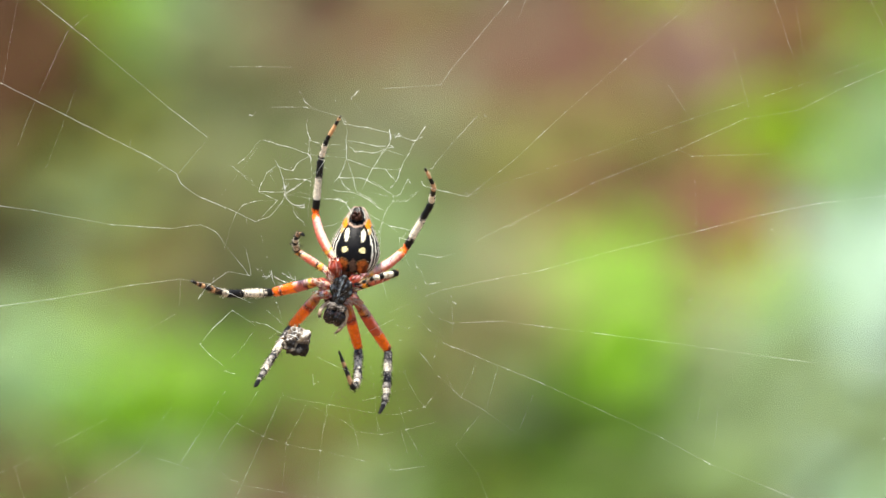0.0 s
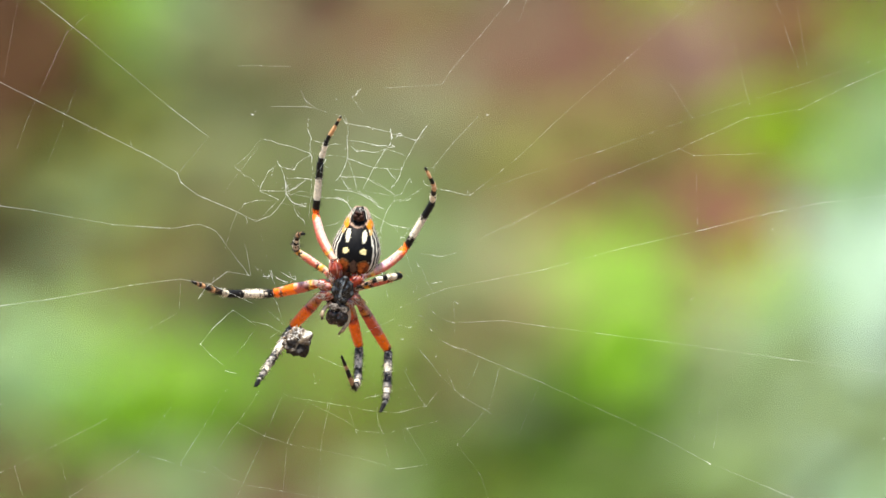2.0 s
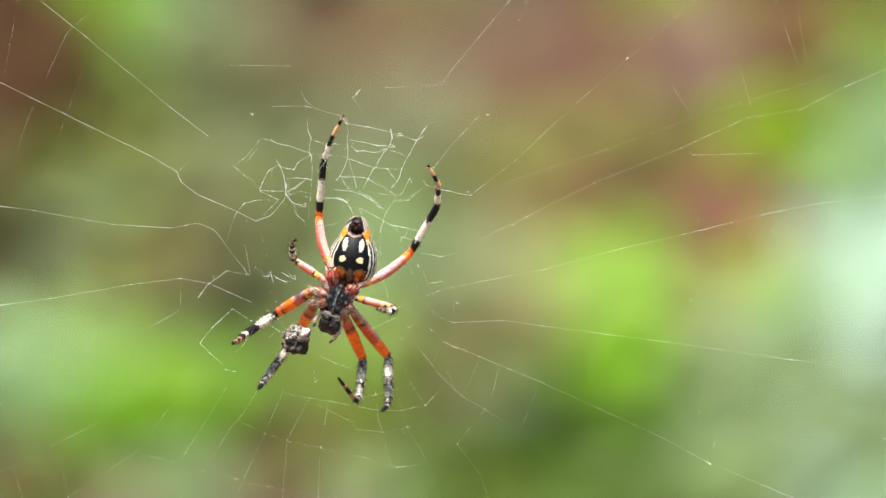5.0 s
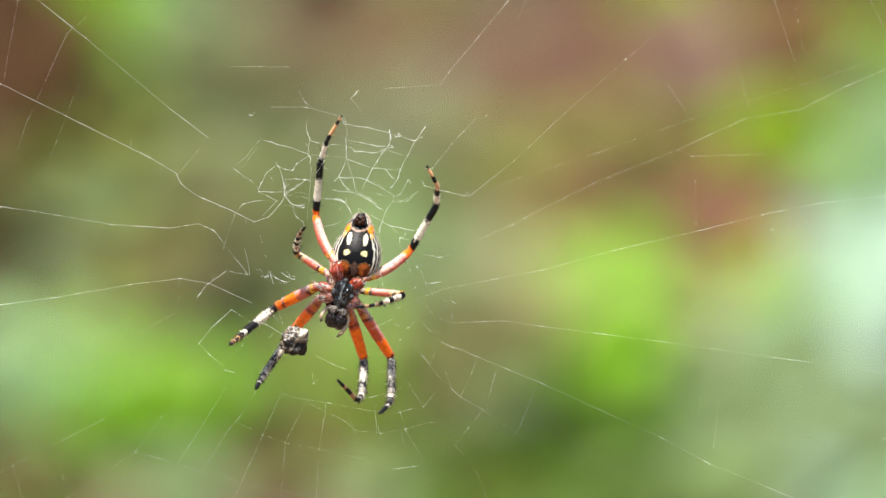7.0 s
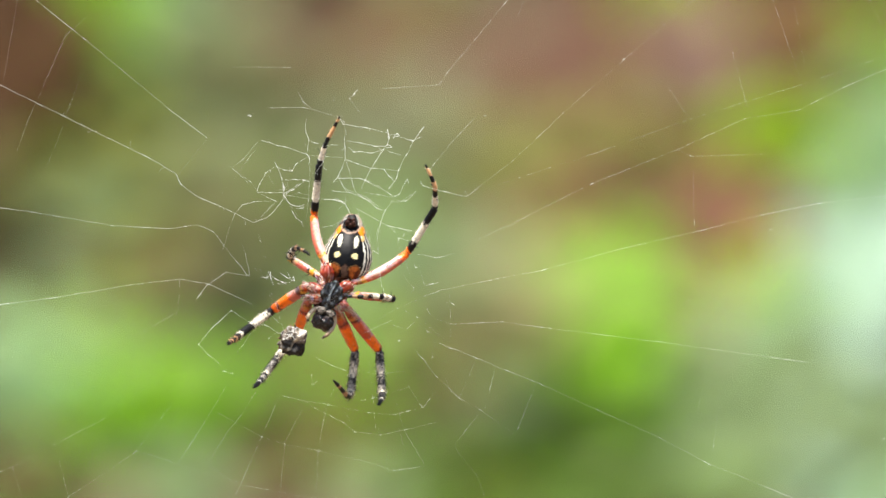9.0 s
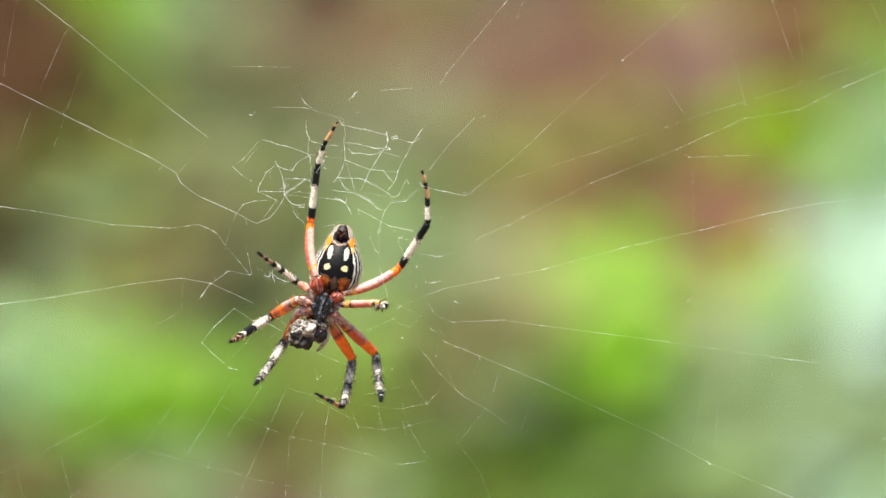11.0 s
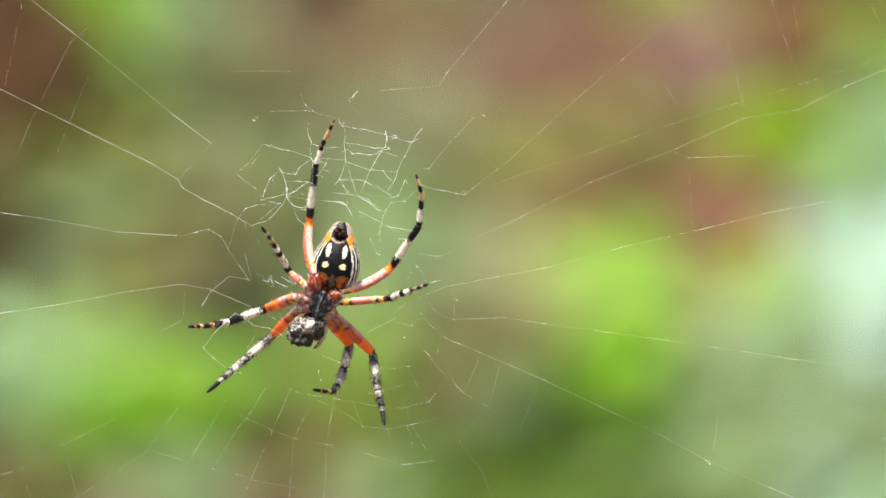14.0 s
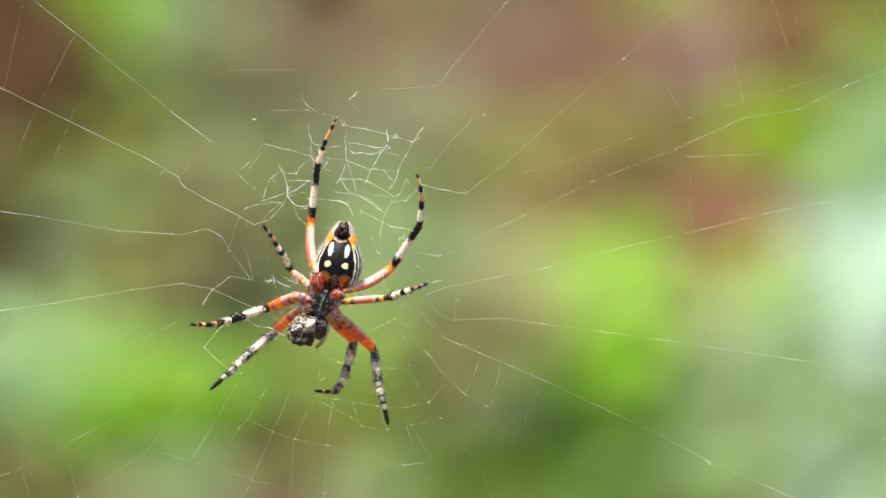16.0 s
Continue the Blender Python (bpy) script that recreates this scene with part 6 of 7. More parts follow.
body_at(3.0, -12.32, -2.59, -14.42, -9.03, -10.64, 5.46)
body_at(3.3, -12.67, -3.43, -14.49, -9.73, -11.13, 4.83)
body_at(3.5, -12.88, -3.57, -14.42, -9.94, -11.34, 4.41)
body_at(3.6, -12.46, -3.92, -14.28, -10.57, -10.92, 3.99)
body_at(3.9, -12.32, -3.99, -14.07, -10.71, -10.64, 3.99)
body_at(4.2, -12.46, -3.99, -14.14, -10.64, -10.78, 3.99)
body_at(6.3, -12.46, -3.57, -14.84, -10.08, -10.29, 4.13)
body_at(6.5, -12.32, -3.43, -14.42, -9.87, -10.36, 4.20)
body_at(6.8, -12.11, -3.22, -14.14, -10.08, -10.43, 4.20)
body_at(7.0, -11.90, -3.15, -13.58, -9.87, -10.22, 4.20)
body_at(7.4, -12.04, -3.08, -13.86, -10.08, -10.22, 4.41)
body_at(7.5, -11.97, -3.01, -13.72, -9.73, -10.08, 4.41)
body_at(8.0, -12.32, -3.22, -14.07, -10.08, -10.36, 4.41)
body_at(8.4, -12.11, -3.78, -13.72, -10.57, -10.50, 3.99)
body_at(8.5, -12.67, -3.57, -14.28, -10.22, -11.20, 3.92)
body_at(8.8, -12.88, -3.43, -14.98, -10.08, -11.27, 4.13)
body_at(9.0, -13.09, -3.43, -15.33, -10.08, -11.34, 4.13)
body_at(9.2, -13.72, -3.64, -16.03, -10.22, -12.04, 4.06)
body_at(11.3, -14.42, -4.97, -16.03, -11.48, -12.46, 2.87)
body_at(11.6, -14.42, -4.97, -16.03, -11.48, -12.46, 2.87)
body_at(12.0, -14.14, -4.83, -15.82, -11.34, -12.18, 3.08)
body_at(12.2, -14.14, -4.83, -15.89, -11.34, -12.11, 2.94)
body_at(12.5, -14.77, -4.97, -16.52, -11.41, -12.53, 2.87)
body_at(12.8, -14.77, -4.69, -16.52, -11.13, -12.53, 3.36)
body_at(13.4, -14.84, -4.69, -16.52, -11.13, -12.67, 3.36)
body_at(14.5, -14.49, -4.62, -16.24, -10.99, -12.46, 3.36)
body_at(16.0, -14.35, -4.55, -16.10, -10.92, -12.32, 3.43)
prey_at(0.0, -17.99, -11.48)
prey_at(2.4, -17.85, -11.55)
prey_at(2.8, -17.78, -11.48)
prey_at(3.3, -17.92, -11.48)
prey_at(3.6, -17.92, -11.27)
prey_at(4.2, -17.99, -11.20)
prey_at(6.3, -18.13, -11.41)
prey_at(7.4, -18.34, -11.41)
prey_at(8.4, -18.48, -11.48)
prey_at(9.2, -18.48, -11.41)
prey_at(11.3, -17.29, -10.57)
prey_at(12.0, -17.15, -10.57)
prey_at(12.5, -17.71, -10.50)
prey_at(13.4, -17.50, -10.36)
prey_at(16.0, -17.36, -10.22)


def glide(rows, t):
    """Monotone cubic through rows (t, values...)."""
    T = [r[0] for r in rows]
    if t <= T[0]:
        return list(rows[0][1:])
    if t >= T[-1]:
        return list(rows[-1][1:])
    i = max(k for k in range(len(T) - 1) if T[k] <= t)
    h = T[i + 1] - T[i]
    f = (t - T[i]) / h
    out = []
    for c in range(1, len(rows[0])):
        s = lambda k: (rows[k + 1][c] - rows[k][c]) / (T[k + 1] - T[k])
        def slope(k):
            if k == 0 or k == len(T) - 1:
                return 0.0
            a, b = s(k - 1), s(k)
            return 2 * a * b / (a + b) if a * b > 0 else 0.0
        p, q, m, o = rows[i][c], rows[i + 1][c], slope(i) * h, slope(i + 1) * h
        out.append(p * (2 * f ** 3 - 3 * f * f + 1) + m * (f ** 3 - 2 * f * f + f) + q * (3 * f * f - 2 * f ** 3) + o * (f ** 3 - f * f))
    return out


BODY_DEPTH = 58   # the body hangs behind the web's plane
HEAD_SPAN, BACK_SPAN = 100.0, 121.0


def drop(span, a, b):
    d = span * span - (a * a + b * b)
    return sqrt(d) if d > 0 else 0.0


def frame_of(origin, z, y_hint):
    z = z.normalized()
    y = (y_hint - z * y_hint.dot(z)).normalized()
    x = y.cross(z)
    m = Matrix((x, y, z)).transposed().to_4x4()
    m.translation = origin * K
    return m


def body_poses(t):
    px, pz, hx, hz, ax, az = glide(BODY, t)
    o = Vector((px, BODY_DEPTH, pz))
    head = Vector((hx - px, drop(HEAD_SPAN, hx - px, hz - pz) * 0.6, hz - pz))
    back = Vector((ax - px - 11, drop(BACK_SPAN, ax - px, az - pz) * 0.6, az - pz))
    Y = Vector((0, 1, 0))
    return frame_of(o, head, Y), frame_of(o + Vector((11, 0, 0)), back, Vector((0.08, 1, 0)))


def hip_of(leg, m):
    x, z = HIPS[leg]
    return (m @ (Vector((x, 4, z)) * K)) / K


def joints_of(leg, t):
    """Hip, knee, tibia's end, metatarsus's end, tip in the spider's space; depth from the fixed lengths."""
    m, _ = body_poses(t)
    v = glide(STANCES[leg], t)
    pts = [hip_of(leg, m)]
    for i, sign in enumerate((-1, -1, 1, 1) if leg == "third_right" else (1, -1, -1, -1)):
        a = pts[-1]
        x, z = v[2 * i], v[2 * i + 1]
        pts.append(Vector((x, a.y + sign * drop(LENGTHS[leg][i], x - a.x, z - a.z), z)))
    return pts


TIMES = [round(0.1 * i, 2) for i in range(161)]
for leg_name in HIPS:
    reach = [0.0] * 4
    for step_t in sorted({r[0] for r in STANCES[leg_name]}):
        hip = hip_of(leg_name, body_poses(step_t)[0])
        v = glide(STANCES[leg_name], step_t)
        chain = [(hip.x, hip.z)] + [(v[2 * i], v[2 * i + 1]) for i in range(4)]
        for i in range(4):
            reach[i] = max(reach[i], math.dist(chain[i], chain[i + 1]))
    LENGTHS[leg_name] = [r * 1.01 for r in reach]

# colour bands, base to tip of each segment
HIND = dict(femur=((0.08, RED), (0.13, MAROON), (0.20, YELLOW), (0.28, RED), (0.86, ROSE), (1.0, ORANGE)),
            tibia=((0.06, ORANGE), (0.27, BLACK), (0.66, CREAM), (1.0, BLACK)),
            metatarsus=((0.20, BLACK), (0.76, CREAM), (1.0, BLACK)),
            tarsus=((0.20, BLACK), (0.60, AMBER), (0.80, BLACK), (0.90, AMBER), (1.0, BLACK)))
BOWED = dict(HIND, tibia=((0.06, ORANGE), (0.25, BLACK), (0.66, CREAM), (1.0, BLACK)),
             metatarsus=((0.14, BLACK), (0.52, CREAM), (0.80, BLACK), (1.0, AMBER)),
             tarsus=((0.16, AMBER), (0.46, BLACK), (0.82, AMBER), (1.0, BLACK)))
SHORT = dict(femur=((0.08, RED), (0.15, BLACK), (0.26, YELLOW), (0.33, BLACK), (0.72, ROSE), (0.80, AMBER), (0.86, BLACK), (0.94, YELLOW), (1.0, BLACK)),
             tibia=((0.30, BLACK), (0.58, CREAM), (0.64, DULL), (0.80, CREAM), (1.0, BLACK)),
             metatarsus=((0.35, CREAM), (0.68, BLACK), (1.0, DULL)),
             tarsus=((0.3, BLACK), (0.5, DULL), (1.0, BLACK)))
GREYED = dict(femur=((0.10, BLUSH), (0.13, MAROON), (0.21, RUST), (0.32, BRICK), (0.36, MAROON), (0.42, RED), (0.94, ORANGE), (1.0, MAROON)),
              tibia=((0.05, BLACK), (0.12, GREY), (0.26, SMOKE), (0.40, GREY), (0.62, CREAM), (0.84, SMOKE), (1.0, GREY)),
              metatarsus=((0.34, CREAM), (0.52, SMOKE), (0.75, GREY), (1.0, SMOKE)),
              tarsus=((0.25, GREY), (1.0, BLACK)))
REACHING = dict(femur=((0.08, RED), (0.17, YELLOW), (0.24, MAROON), (0.46, ROSE), (0.74, ORANGE), (0.80, MAROON), (0.93, ORANGE), (1.0, BLACK)),
                tibia=((0.20, BLACK), (0.62, CREAM), (1.0, BLACK)),
                metatarsus=((0.34, CREAM), (0.74, BLACK), (0.92, AMBER), (1.0, BLACK)),
                tarsus=((0.30, BLACK), (0.46, AMBER), (0.62, BLACK), (0.72, DULL), (1.0, BLACK)))
OUTER = dict(GREYED, femur=((0.10, BLUSH), (0.14, MAROON), (0.22, RUST), (0.27, MAROON), (0.64, BRICK), (0.94, ORANGE), (1.0, MAROON)))
BENT = dict(GREYED, metatarsus=((0.34, CREAM), (0.56, SMOKE), (0.8, GREY), (1.0, BLACK)),
            tarsus=((0.14, BLACK), (0.34, DULL), (0.60, BLACK), (0.70, DULL), (1.0, BLACK)))
LEGS = {}


def build_leg(name, seed):
    bands = BOWED if name == "hind_right" else HIND if "hind" in name else SHORT if "third" in name else BENT if name == "front_right" else REACHING if name == "second_left" else OUTER if name == "second_right" else GREYED
    thin = 0.74 if "third" in name else 0.95 if "hind" in name else 1.08
    L = LENGTHS[name]
    bm = bmesh.new()
    lay = tinted(bm)
    x, z = HIPS[name]
    hip = Vector((x, 4, z))
    root = Vector((x * 0.42, 7, 38 + (z - 38) * 0.30))
    girth = (7, 10, 13.5, 14.5, 12.5, 7.0) if "hind" in name else (8, 10, 10.8, 10, 8.4, 6.0)
    n = 40
    pts = [root.lerp(hip, 1.1 * i / n) for i in range(n + 1)]
    def crease(i, a, p):
        c, d = cos(a), sin(a)
        if i > n - 3:
            return (0.10, 0.02, 0.01)
        m = (-0.12 if "hind" in name else 0.28) + 1.1 * noise.noise(Vector((c * 4.2 + seed, d * 4.2, i * 0.07))) + 0.7 * noise.noise(Vector((c * 8 + seed, d * 8, i * 0.10)))
        m += 0.6 * noise.noise(Vector((c * 1.5, d * 1.5 + seed, i * 0.12)))
        red = mix3((0.34, 0.050, 0.020), (0.09, 0.010, 0.005), 0.4 + 1.2 * noise.noise(Vector((c * 2.2, d * 2.2 + seed, i * 0.09))))
        return mix3(red, (0.64, 0.40, 0.34), m)
    def swell(i):
        g = i / n * 5
        k = min(int(g), 4)
        return girth[k] + (girth[k + 1] - girth[k]) * (g - k)
    tube(bm, [p * K for p in pts], [swell(i) * K * thin * (1 + 0.03 * sin(i * 0.35 + seed)) for i in range(n + 1)], 40, lay, crease)
    rng = random.Random(seed)
    for _ in range(330):
        f, a = rng.random(), rng.uniform(0, 2 * pi)
        o = Vector((cos(a), -abs(sin(a)), rng.uniform(-.5, .5)))
        b = root.lerp(hip, f) + o * 9 * thin
        lie = (hip - root).normalized() * rng.uniform(3, 9)
        spike(bm, b * K, (b + o * rng.uniform(0.6, 3.2) + lie) * K, rng.uniform(0.4, 0.75) * K, lay, rng.choice(((0.74, 0.64, 0.58), (0.66, 0.50, 0.44), (0.5, 0.12, 0.06), (0.10, 0.02, 0.01))))
    leg = part("leg", bm, THIGH, spider, {"h": "long orange hind leg banded black and cream", "t": "short banded third leg",
                                        "s": "long orange leg with black and cream bands", "f": "orange front leg with black and cream bands"}[name[0]])
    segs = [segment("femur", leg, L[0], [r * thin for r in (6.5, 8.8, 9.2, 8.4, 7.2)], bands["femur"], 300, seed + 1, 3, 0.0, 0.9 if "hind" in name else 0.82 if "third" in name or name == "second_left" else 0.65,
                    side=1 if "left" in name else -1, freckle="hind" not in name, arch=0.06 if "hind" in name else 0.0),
            segment("tibia", leg, L[1], [r * thin for r in (6.6, 6.8, 6.4, 6.2, 6.4)], bands["tibia"], 380, seed + 2, 18, clean="hind" in name or "third" in name),
            segment("metatarsus", leg, L[2], [r * thin for r in (5.6, 5.0, 4.4, 4.0)], bands["metatarsus"], 200, seed + 3, 7, clean="hind" in name or "third" in name),
            segment("tarsus", leg, L[3], [r * thin for r in (3.9, 3.6, 3.0, 1.6)], bands["tarsus"], 110, seed + 4)]
    LEGS[name] = (leg, segs)


for i, leg_name in enumerate(HIPS):
    build_leg(leg_name, 100 + 17 * i)
abdomen = build_abdomen()
cephalothorax = build_cephalothorax()


# ---- the wrapped prey ----
def build_prey():
    bm = bmesh.new()
    lay = tinted(bm)
    def shade(u, p):
        # brown insect, one cream fold across it, silk gathered on top, a hollow's shade painted at one side
        n = speck(p, 1100) + 0.5 * speck(p, 2600)
        col = mix3((0.008, 0.006, 0.005), (0.13, 0.09, 0.05), 0.45 + 1.5 * speck(p, 1700, 2.0))
        fold = exp(-((u.x * 0.8 - u.z * 0.5 - 0.08) / 0.2) ** 2)
        col = mix3(col, (0.56, 0.49, 0.37), 1.2 * fold - 0.25 + 0.6 * n)
        col = mix3(col, (0.30, 0.27, 0.24), 0.8 * (u.z + 0.25 * u.x - 0.3 + 1.2 * n + 2.2 * speck(p, 8000, 4.0)))
        col = mix3(col, (0.70, 0.68, 0.64), (5.0 * speck(p, 5200, 11.0) - 1.4) * (0.5 + 0.5 * u.z))
        col = mix3(col, (0.012, 0.009, 0.007), 3.2 * (0.3 * u.x - u.z - 0.25 + 0.4 * n))
        return mix3((0.010, 0.008, 0.007), col, 5 * (sqrt((u.x + 0.38) ** 2 + (u.z + 0.1) ** 2) - 0.2 + 0.25 * n))
    made = bmesh.ops.create_icosphere(bm, subdivisions=5, radius=1.0)["verts"]
    for v in made:
        u = v.co.copy()
        # an uneven bundle with folds and dents, ragged below
        big = max(abs(u.x), abs(u.z), abs(u.y)) ** 0.45
        k = 1 + 0.55 * noise.noise(u * 1.3 + Vector((1.3, 2, 0))) + 0.26 * noise.noise(u * 2.9) + (0.10 + 0.18 * max(0, -u.z)) * noise.noise(u * 6) + 0.035 * noise.noise(u * 14)
        v.co = Vector((u.x * 20.5, u.y * 17, u.z * 20)) * K * k / big
        v[lay] = (*shade(u, v.co), 1)
    ob = part("wrapped_prey", bm, WRAP)
    tagged(ob, "small dark insect wrapped in grey-white silk", "prey")
    rng = random.Random(9)
    for j in range(5):
        a = rng.uniform(0, 2 * pi)
        d = Vector((cos(a), rng.uniform(-.5, .1), sin(a)))
        pts = [d * r + Vector((rng.uniform(-2, 2), 0, rng.uniform(-2, 2))) for r in (16, 25, 31)]
        bm = bmesh.new()
        lay = tinted(bm)
        tube(bm, [p * K for p in pts], [2.4 * K, 1.9 * K, 1.1 * K], 7, lay,
             lambda i, a, p: ((0.02, 0.015, 0.01), (0.07, 0.04, 0.02), (0.25, 0.15, 0.06))[i])
        part("insect_leg", bm, WRAP, ob)
    for j in range(3):
        bm = bmesh.new()
        c = Vector((rng.uniform(-10, 8), 0, rng.uniform(-6, 14)))
        tilt = rng.uniform(-1, 1)
        pts = [(c + Vector((cos(a) * 11, -17 + 3 * cos(2 * a), sin(a) * 5 + cos(a) * 6 * tilt))) * K for a in [0.3 + 0.25 * i for i in range(11)]]
        tube(bm, pts, [0.4 * K] * 11, 5)
        part("silk_strand", bm, SILK, ob)
    return ob


prey = build_prey()


# ---- what moves ----
TETHERS = []


def tether(x, z, *shifts):
    """A spot of the web (x, z in mm) and how far it is drawn aside: (t, dx, dz) in mm."""
    TETHERS.append((x, z, shifts))


tether(-30.10, 3.15, (0, 0.28, -0.14), (1.5, 0.28, -0.07), (2.5, 0.28, -0.07), (3.5, 0.07, -0.07), (4, 0.00, 0.14), (6.5, 0.00, -0.07), (7, 0.00, 0.00), (8, -0.07, -0.07), (9, -0.07, -0.14), (11.5, 0.00, -0.14), (12, 0.00, -0.14), (12.5, -0.14, 0.63), (13, 0.84, -0.28), (13.5, 0.98, -0.98), (14, 1.19, -0.70), (16, 1.12, -0.70))
tether(-23.03, 7.07, (0, 0.07, 0.00), (1.5, 0.21, 0.14), (3.5, 0.07, 0.00), (4, 0.21, 0.14), (7, 0.00, 0.00), (9, -0.21, -0.07), (11.5, -0.14, 0.14), (12.5, -0.21, 0.35), (13, 0.28, -0.98), (13.5, 0.49, -1.47), (14, 0.63, -1.26), (16, 0.63, -1.40))
tether(-6.44, 14.21, (0, 0.00, 0.07), (1.5, 0.14, 0.14), (3.5, 0.14, 0.07), (4, 0.21, 0.14), (7, 0.00, 0.07), (9, -0.21, 0.07), (11.5, -0.42, -0.28), (12.5, -0.56, -0.35), (13, -0.42, -0.14), (14.5, -0.49, -0.14), (16, -0.35, -0.07))
tether(-19.53, 6.72, (0, 0.00, 0.00), (1.5, 0.21, 0.14), (4, 0.21, 0.14), (7, 0.00, 0.00), (9, -0.07, -0.07), (11.5, 0.00, 0.14), (12.5, -0.07, 0.28), (13.5, 0.21, -0.07), (16, 0.35, 0.14))
tether(-32.48, -3.64, (0, 0.14, -0.14), (3.3, 0.14, -0.21), (3.6, 0.35, 0.21), (4, 0.35, 0.21), (6.5, 0.21, 0.00), (7, 0.00, 0.00), (8, -0.14, 0.00), (9, 0.00, -0.14), (11.5, 0.56, 0.00), (12, 0.35, -0.14), (12.5, 1.82, 0.98), (13, 0.56, -0.63), (13.5, 0.56, -1.47), (14, 0.63, -1.19), (16, 0.63, -1.05))
tether(3.22, 6.51, (0, -0.14, 0.00), (1.5, 0.07, 0.14), (4, 0.21, 0.14), (7, 0.00, 0.00), (9, -0.21, 0.00), (12, -0.42, 0.14), (12.5, -0.56, -0.21), (13, -0.56, 0.14), (16, -0.42, 0.35))
tether(22.61, 23.45, (0, 0.00, 0.00), (1.5, 0.21, 0.14), (4, 0.35, 0.21), (7, 0.00, 0.00), (9, -0.21, 0.00), (12.5, -0.42, -0.21), (13, -0.35, 0.00), (16, -0.21, 0.07))
tether(-22.26, -23.03, (0, 0.07, -0.21), (2.5, 0.28, -0.14), (4, 0.28, 0.21), (7, 0.00, 0.00), (9, -0.14, -0.21), (11.5, 0.91, 1.05), (12, 0.91, 1.19), (12.5, 1.33, 0.63), (13, 1.47, 0.98), (14.5, 1.26, 0.42), (16, 1.47, 0.42))
tether(-10.78, -22.47, (0, 0.07, -0.28), (4, 0.28, 0.28), (7, -0.07, -0.07), (9, -0.14, -0.28), (11.5, 0.63, 0.63), (12.5, 1.26, -0.35), (13, 1.05, 0.14), (13.5, 0.91, 0.70), (16, 0.70, 0.70))
tether(4.62, -13.37, (0, 0.07, 0.00), (3, 0.42, 0.00), (7, 0.00, 0.00), (8, -0.35, -0.21), (9, -0.21, -0.14), (11.5, 0.42, 0.07), (12.5, 0.00, -0.14), (13.5, 0.56, 0.28), (14, 0.42, 0.63), (16, 0.56, 0.49))
tether(29.12, 12.32, (0, 0.00, 0.00), (4, 0.35, 0.21), (7, 0.00, 0.00), (9, -0.21, 0.00), (12.5, -0.42, -0.21), (14.5, -0.77, -0.21), (16, -0.70, -0.07))
tether(-44.38, 26.04, (0, -0.07, 0.00), (4, 0.00, 0.21), (7, 0.00, 0.00), (9, -0.14, -0.21), (12.5, -0.49, 0.14), (13, 0.07, -0.84), (13.5, 0.21, -1.40), (14, 0.49, -1.19), (16, 0.56, -1.05))
tether(-54.88, 12.67, (0, 0.00, 0.21), (7, 0.00, 0.00), (9, 0.00, -0.21), (12.5, 0.00, 0.14), (13.5, 0.00, -0.70), (16, 0.00, -0.56))
tether(-54.88, -6.93, (0, 0.00, -0.14), (7, 0.00, 0.00), (12.5, 0.00, 0.14), (13.5, 0.00, -1.12), (16, 0.00, -0.70))
tether(54.88, 6.51, (0, 0.00, 0.00), (16, 0.00, 0.00))
tether(54.88, -15.33, (0, 0.00, 0.00), (16, 0.00, 0.00))
tether(43.12, -30.73, (0, 0.00, 0.00), (16, 0.00, 0.00))
tether(-38.08, -25.13, (0, 0.28, -0.07), (7, 0.00, 0.00), (9, 0.14, 0.14), (11.5, 0.84, 0.28), (12.5, 1.26, 0.00), (14.5, 1.54, 0.28), (16, 1.75, 0.35))
tether(-53.34, -26.88, (0, 0.28, -0.07), (7, 0.00, 0.00), (9, 0.00, -0.07), (11.5, 0.56, -0.07), (12.5, 1.61, 0.56), (13, 1.12, -0.07), (16, 1.05, -0.21))
tether(-33.74, 2.59, (0, 0.14, -0.07), (7, 0.00, 0.00), (9, -0.07, -0.07), (12, 0.14, 0.00), (12.5, -0.14, 0.28), (13, 1.12, -0.70), (13.5, 1.61, -1.12), (16, 1.40, -0.91))
tether(-24.08, -3.22, (0, 0.14, -0.07), (7, 0.00, 0.00), (9, 0.00, -0.14), (12, 0.42, 0.14), (12.5, 0.70, 0.49), (13, 0.00, -0.56), (16, 0.35, -0.63))
tether(-23.38, 3.36, (0, 0.14, 0.07), (4, 0.21, 0.14), (7, 0.00, 0.00), (9, -0.14, -0.07), (11.5, 0.35, -0.28), (12, 0.14, -0.14), (12.5, -0.21, 0.70), (12.8, -0.35, 0.84), (13.5, -0.70, -0.35), (16, -0.28, -0.21))

tether(-33.04, 9.38, (0, 0.00, 0.00), (4, 0.07, 0.30), (7, 0.00, 0.00), (9, 0.00, -0.07), (12.5, 0.00, 0.14), (13, 0.07, -0.50), (13.5, 0.00, -0.75), (16, 0.00, -0.35))
tether(-30.59, 6.65, (0, 0.00, 0.00), (4, 0.07, 0.21), (7, 0.00, 0.00), (9, 0.00, -0.07), (12.5, 0.00, 0.21), (13, 0.35, -0.21), (13.5, 0.42, -0.21), (16, 0.49, 0.00))


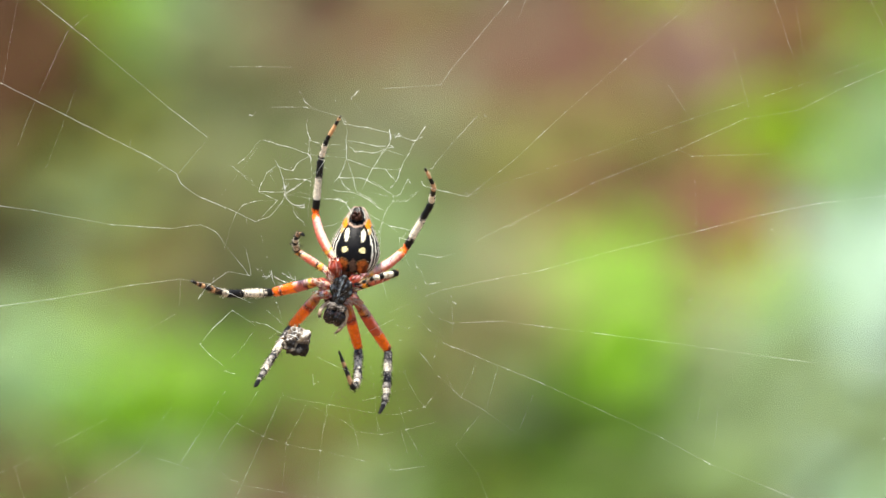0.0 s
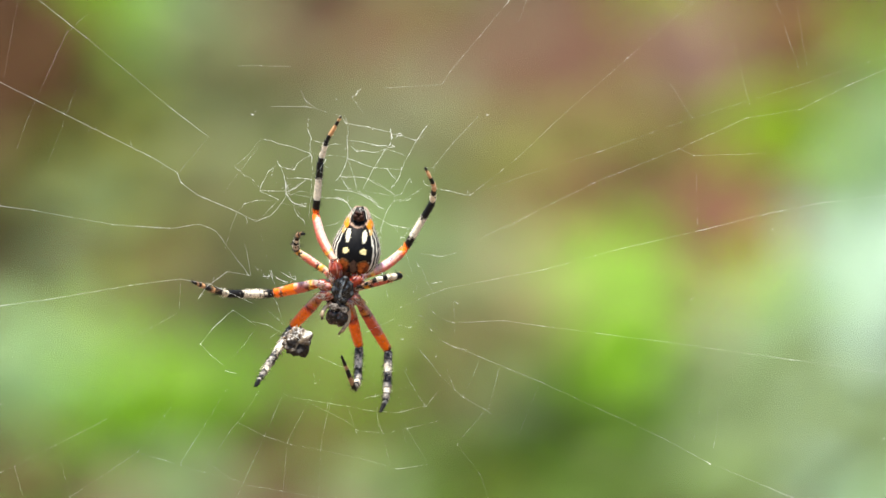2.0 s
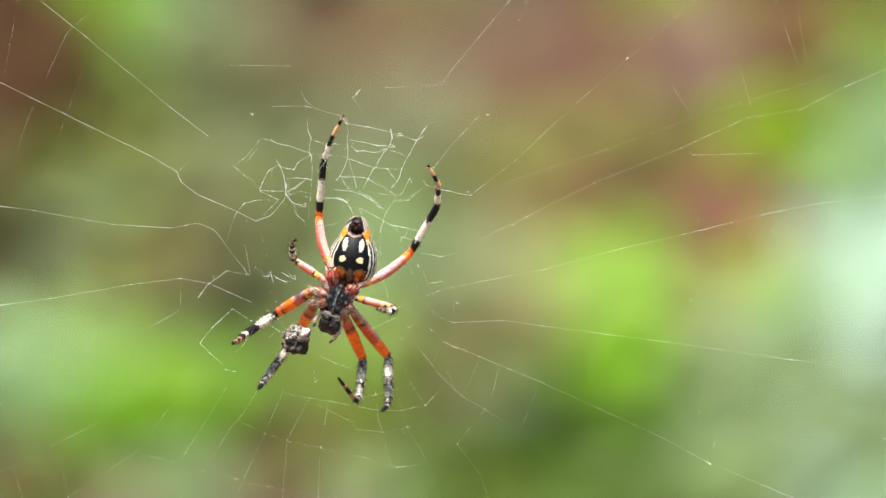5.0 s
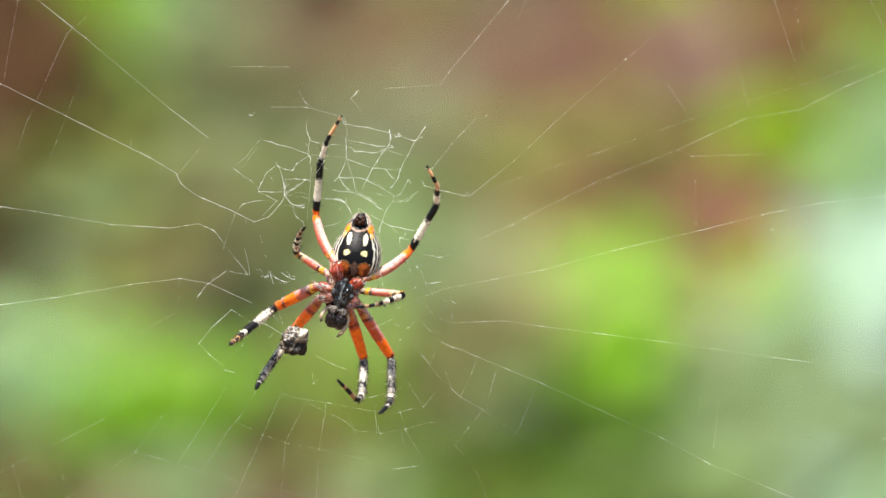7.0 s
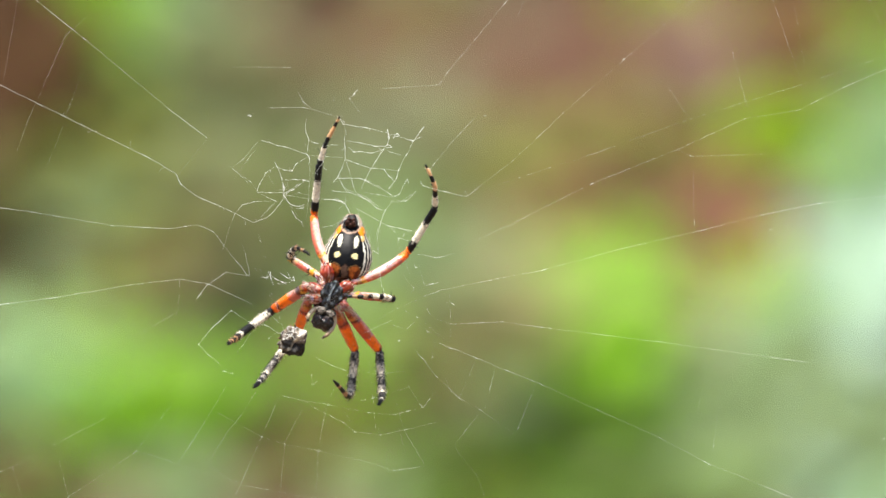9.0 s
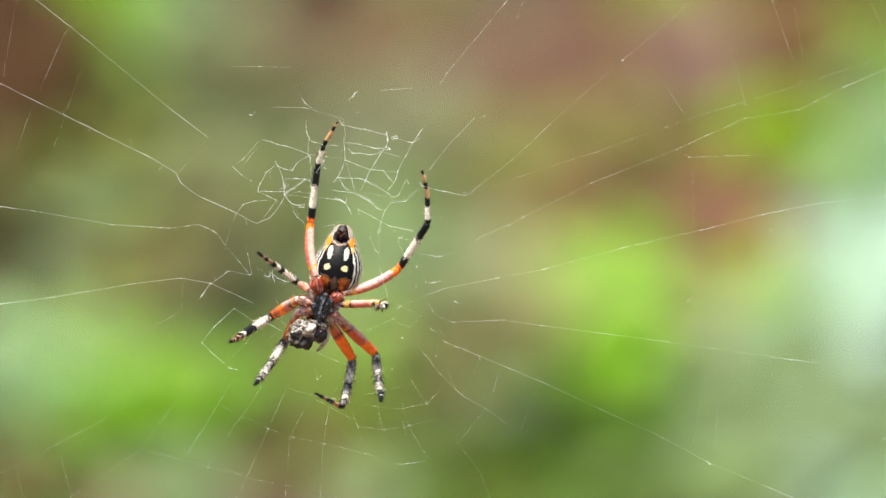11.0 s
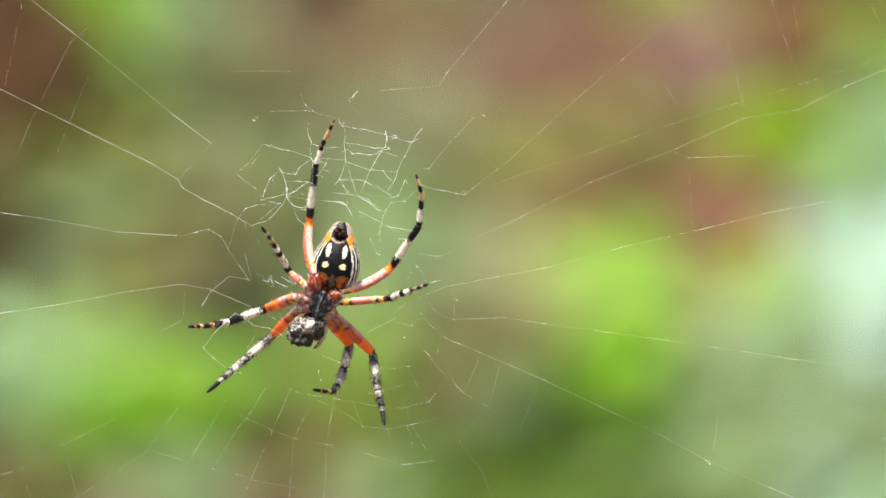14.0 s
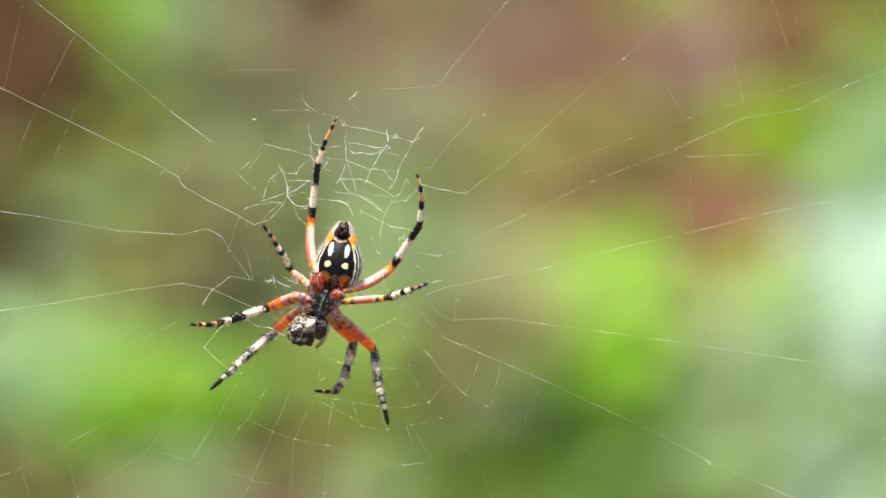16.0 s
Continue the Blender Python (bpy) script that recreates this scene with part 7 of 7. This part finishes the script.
def sway(p, t):
    """How far a point of the web is drawn aside at t."""
    total, dx, dz = 0.0, 0.0, 0.0
    for x, z, shifts in TETHERS:
        w = 1 / (((p.x / MM - x) ** 2 + (p.z / MM - z) ** 2) + 4) ** 1.5
        a, b = glide(shifts, t)
        total, dx, dz = total + w, dx + w * a, dz + w * b
    return Vector((dx / total, 0, dz / total)) * MM


def turned(last, d):
    """last: a frame; the frame turned the least so that its z follows d."""
    z = (last.to_3x3() @ Vector((0, 0, 1))).normalized()
    return (z.rotation_difference(d).to_matrix() @ last.to_3x3()).to_4x4()


def motions():
    head_rows, back_rows = [], []
    for t in TIMES:
        a, b = body_poses(t)
        head_rows.append((t, a))
        back_rows.append((t, b))
    walk(cephalothorax, head_rows)
    walk(abdomen, back_rows)
    for name, (leg, segs) in LEGS.items():
        walk(leg, head_rows)
        rows = [[], [], [], []]
        last = [None] * 4
        for t, m in head_rows:
            inv = m.inverted()
            pts = joints_of(name, t)
            for i in range(4):
                d = (pts[i + 1] - pts[i]).normalized()
                if last[i] is None:
                    last[i] = frame_of(pts[i], d, Vector((0, 1, 0.01)))
                q = turned(last[i], d)
                q.translation = pts[i] * K
                last[i] = q
                rows[i].append((t, inv @ q))
        for seg, r in zip(segs, rows):
            walk(seg, r)
    prey_rows = []
    for t in TIMES[::2]:
        x, z = glide(PREY, t)
        m = pose(0, 0, 0, 0, 4 * sin(t * 0.7), 0)
        m.translation = Vector((x * K, 18 * K, HEIGHT + z * K))
        prey_rows.append((t, m))
    walk(prey, prey_rows)
    for ob, c, a, b in THREADS:
        rows = []
        for t in [0, 0.5, 1.0, 1.5, 2.0, 2.5, 3.0, 3.5, 4.0, 5.2, 6.5, 7.0, 7.5, 8.0, 8.5, 9.0, 10.2, 11.5, 12.0, 12.3, 12.5, 12.7, 13.0, 13.5, 14.0, 14.5, 15.2, 16.0]:
            da, db = sway(a, t), sway(b, t)
            r0, r1 = b - a, b + db - a - da
            turn = math.atan2(r1.z, r1.x) - math.atan2(r0.z, r0.x)
            turn = (turn + pi) % (2 * pi) - pi
            m = Matrix.Rotation(-turn, 4, 'Y')
            mid = (a + b) / 2
            m.translation = mid + (da + db) / 2 + m.to_3x3() @ (c - mid)
            rows.append((t, m))
        walk(ob, rows)


motions()
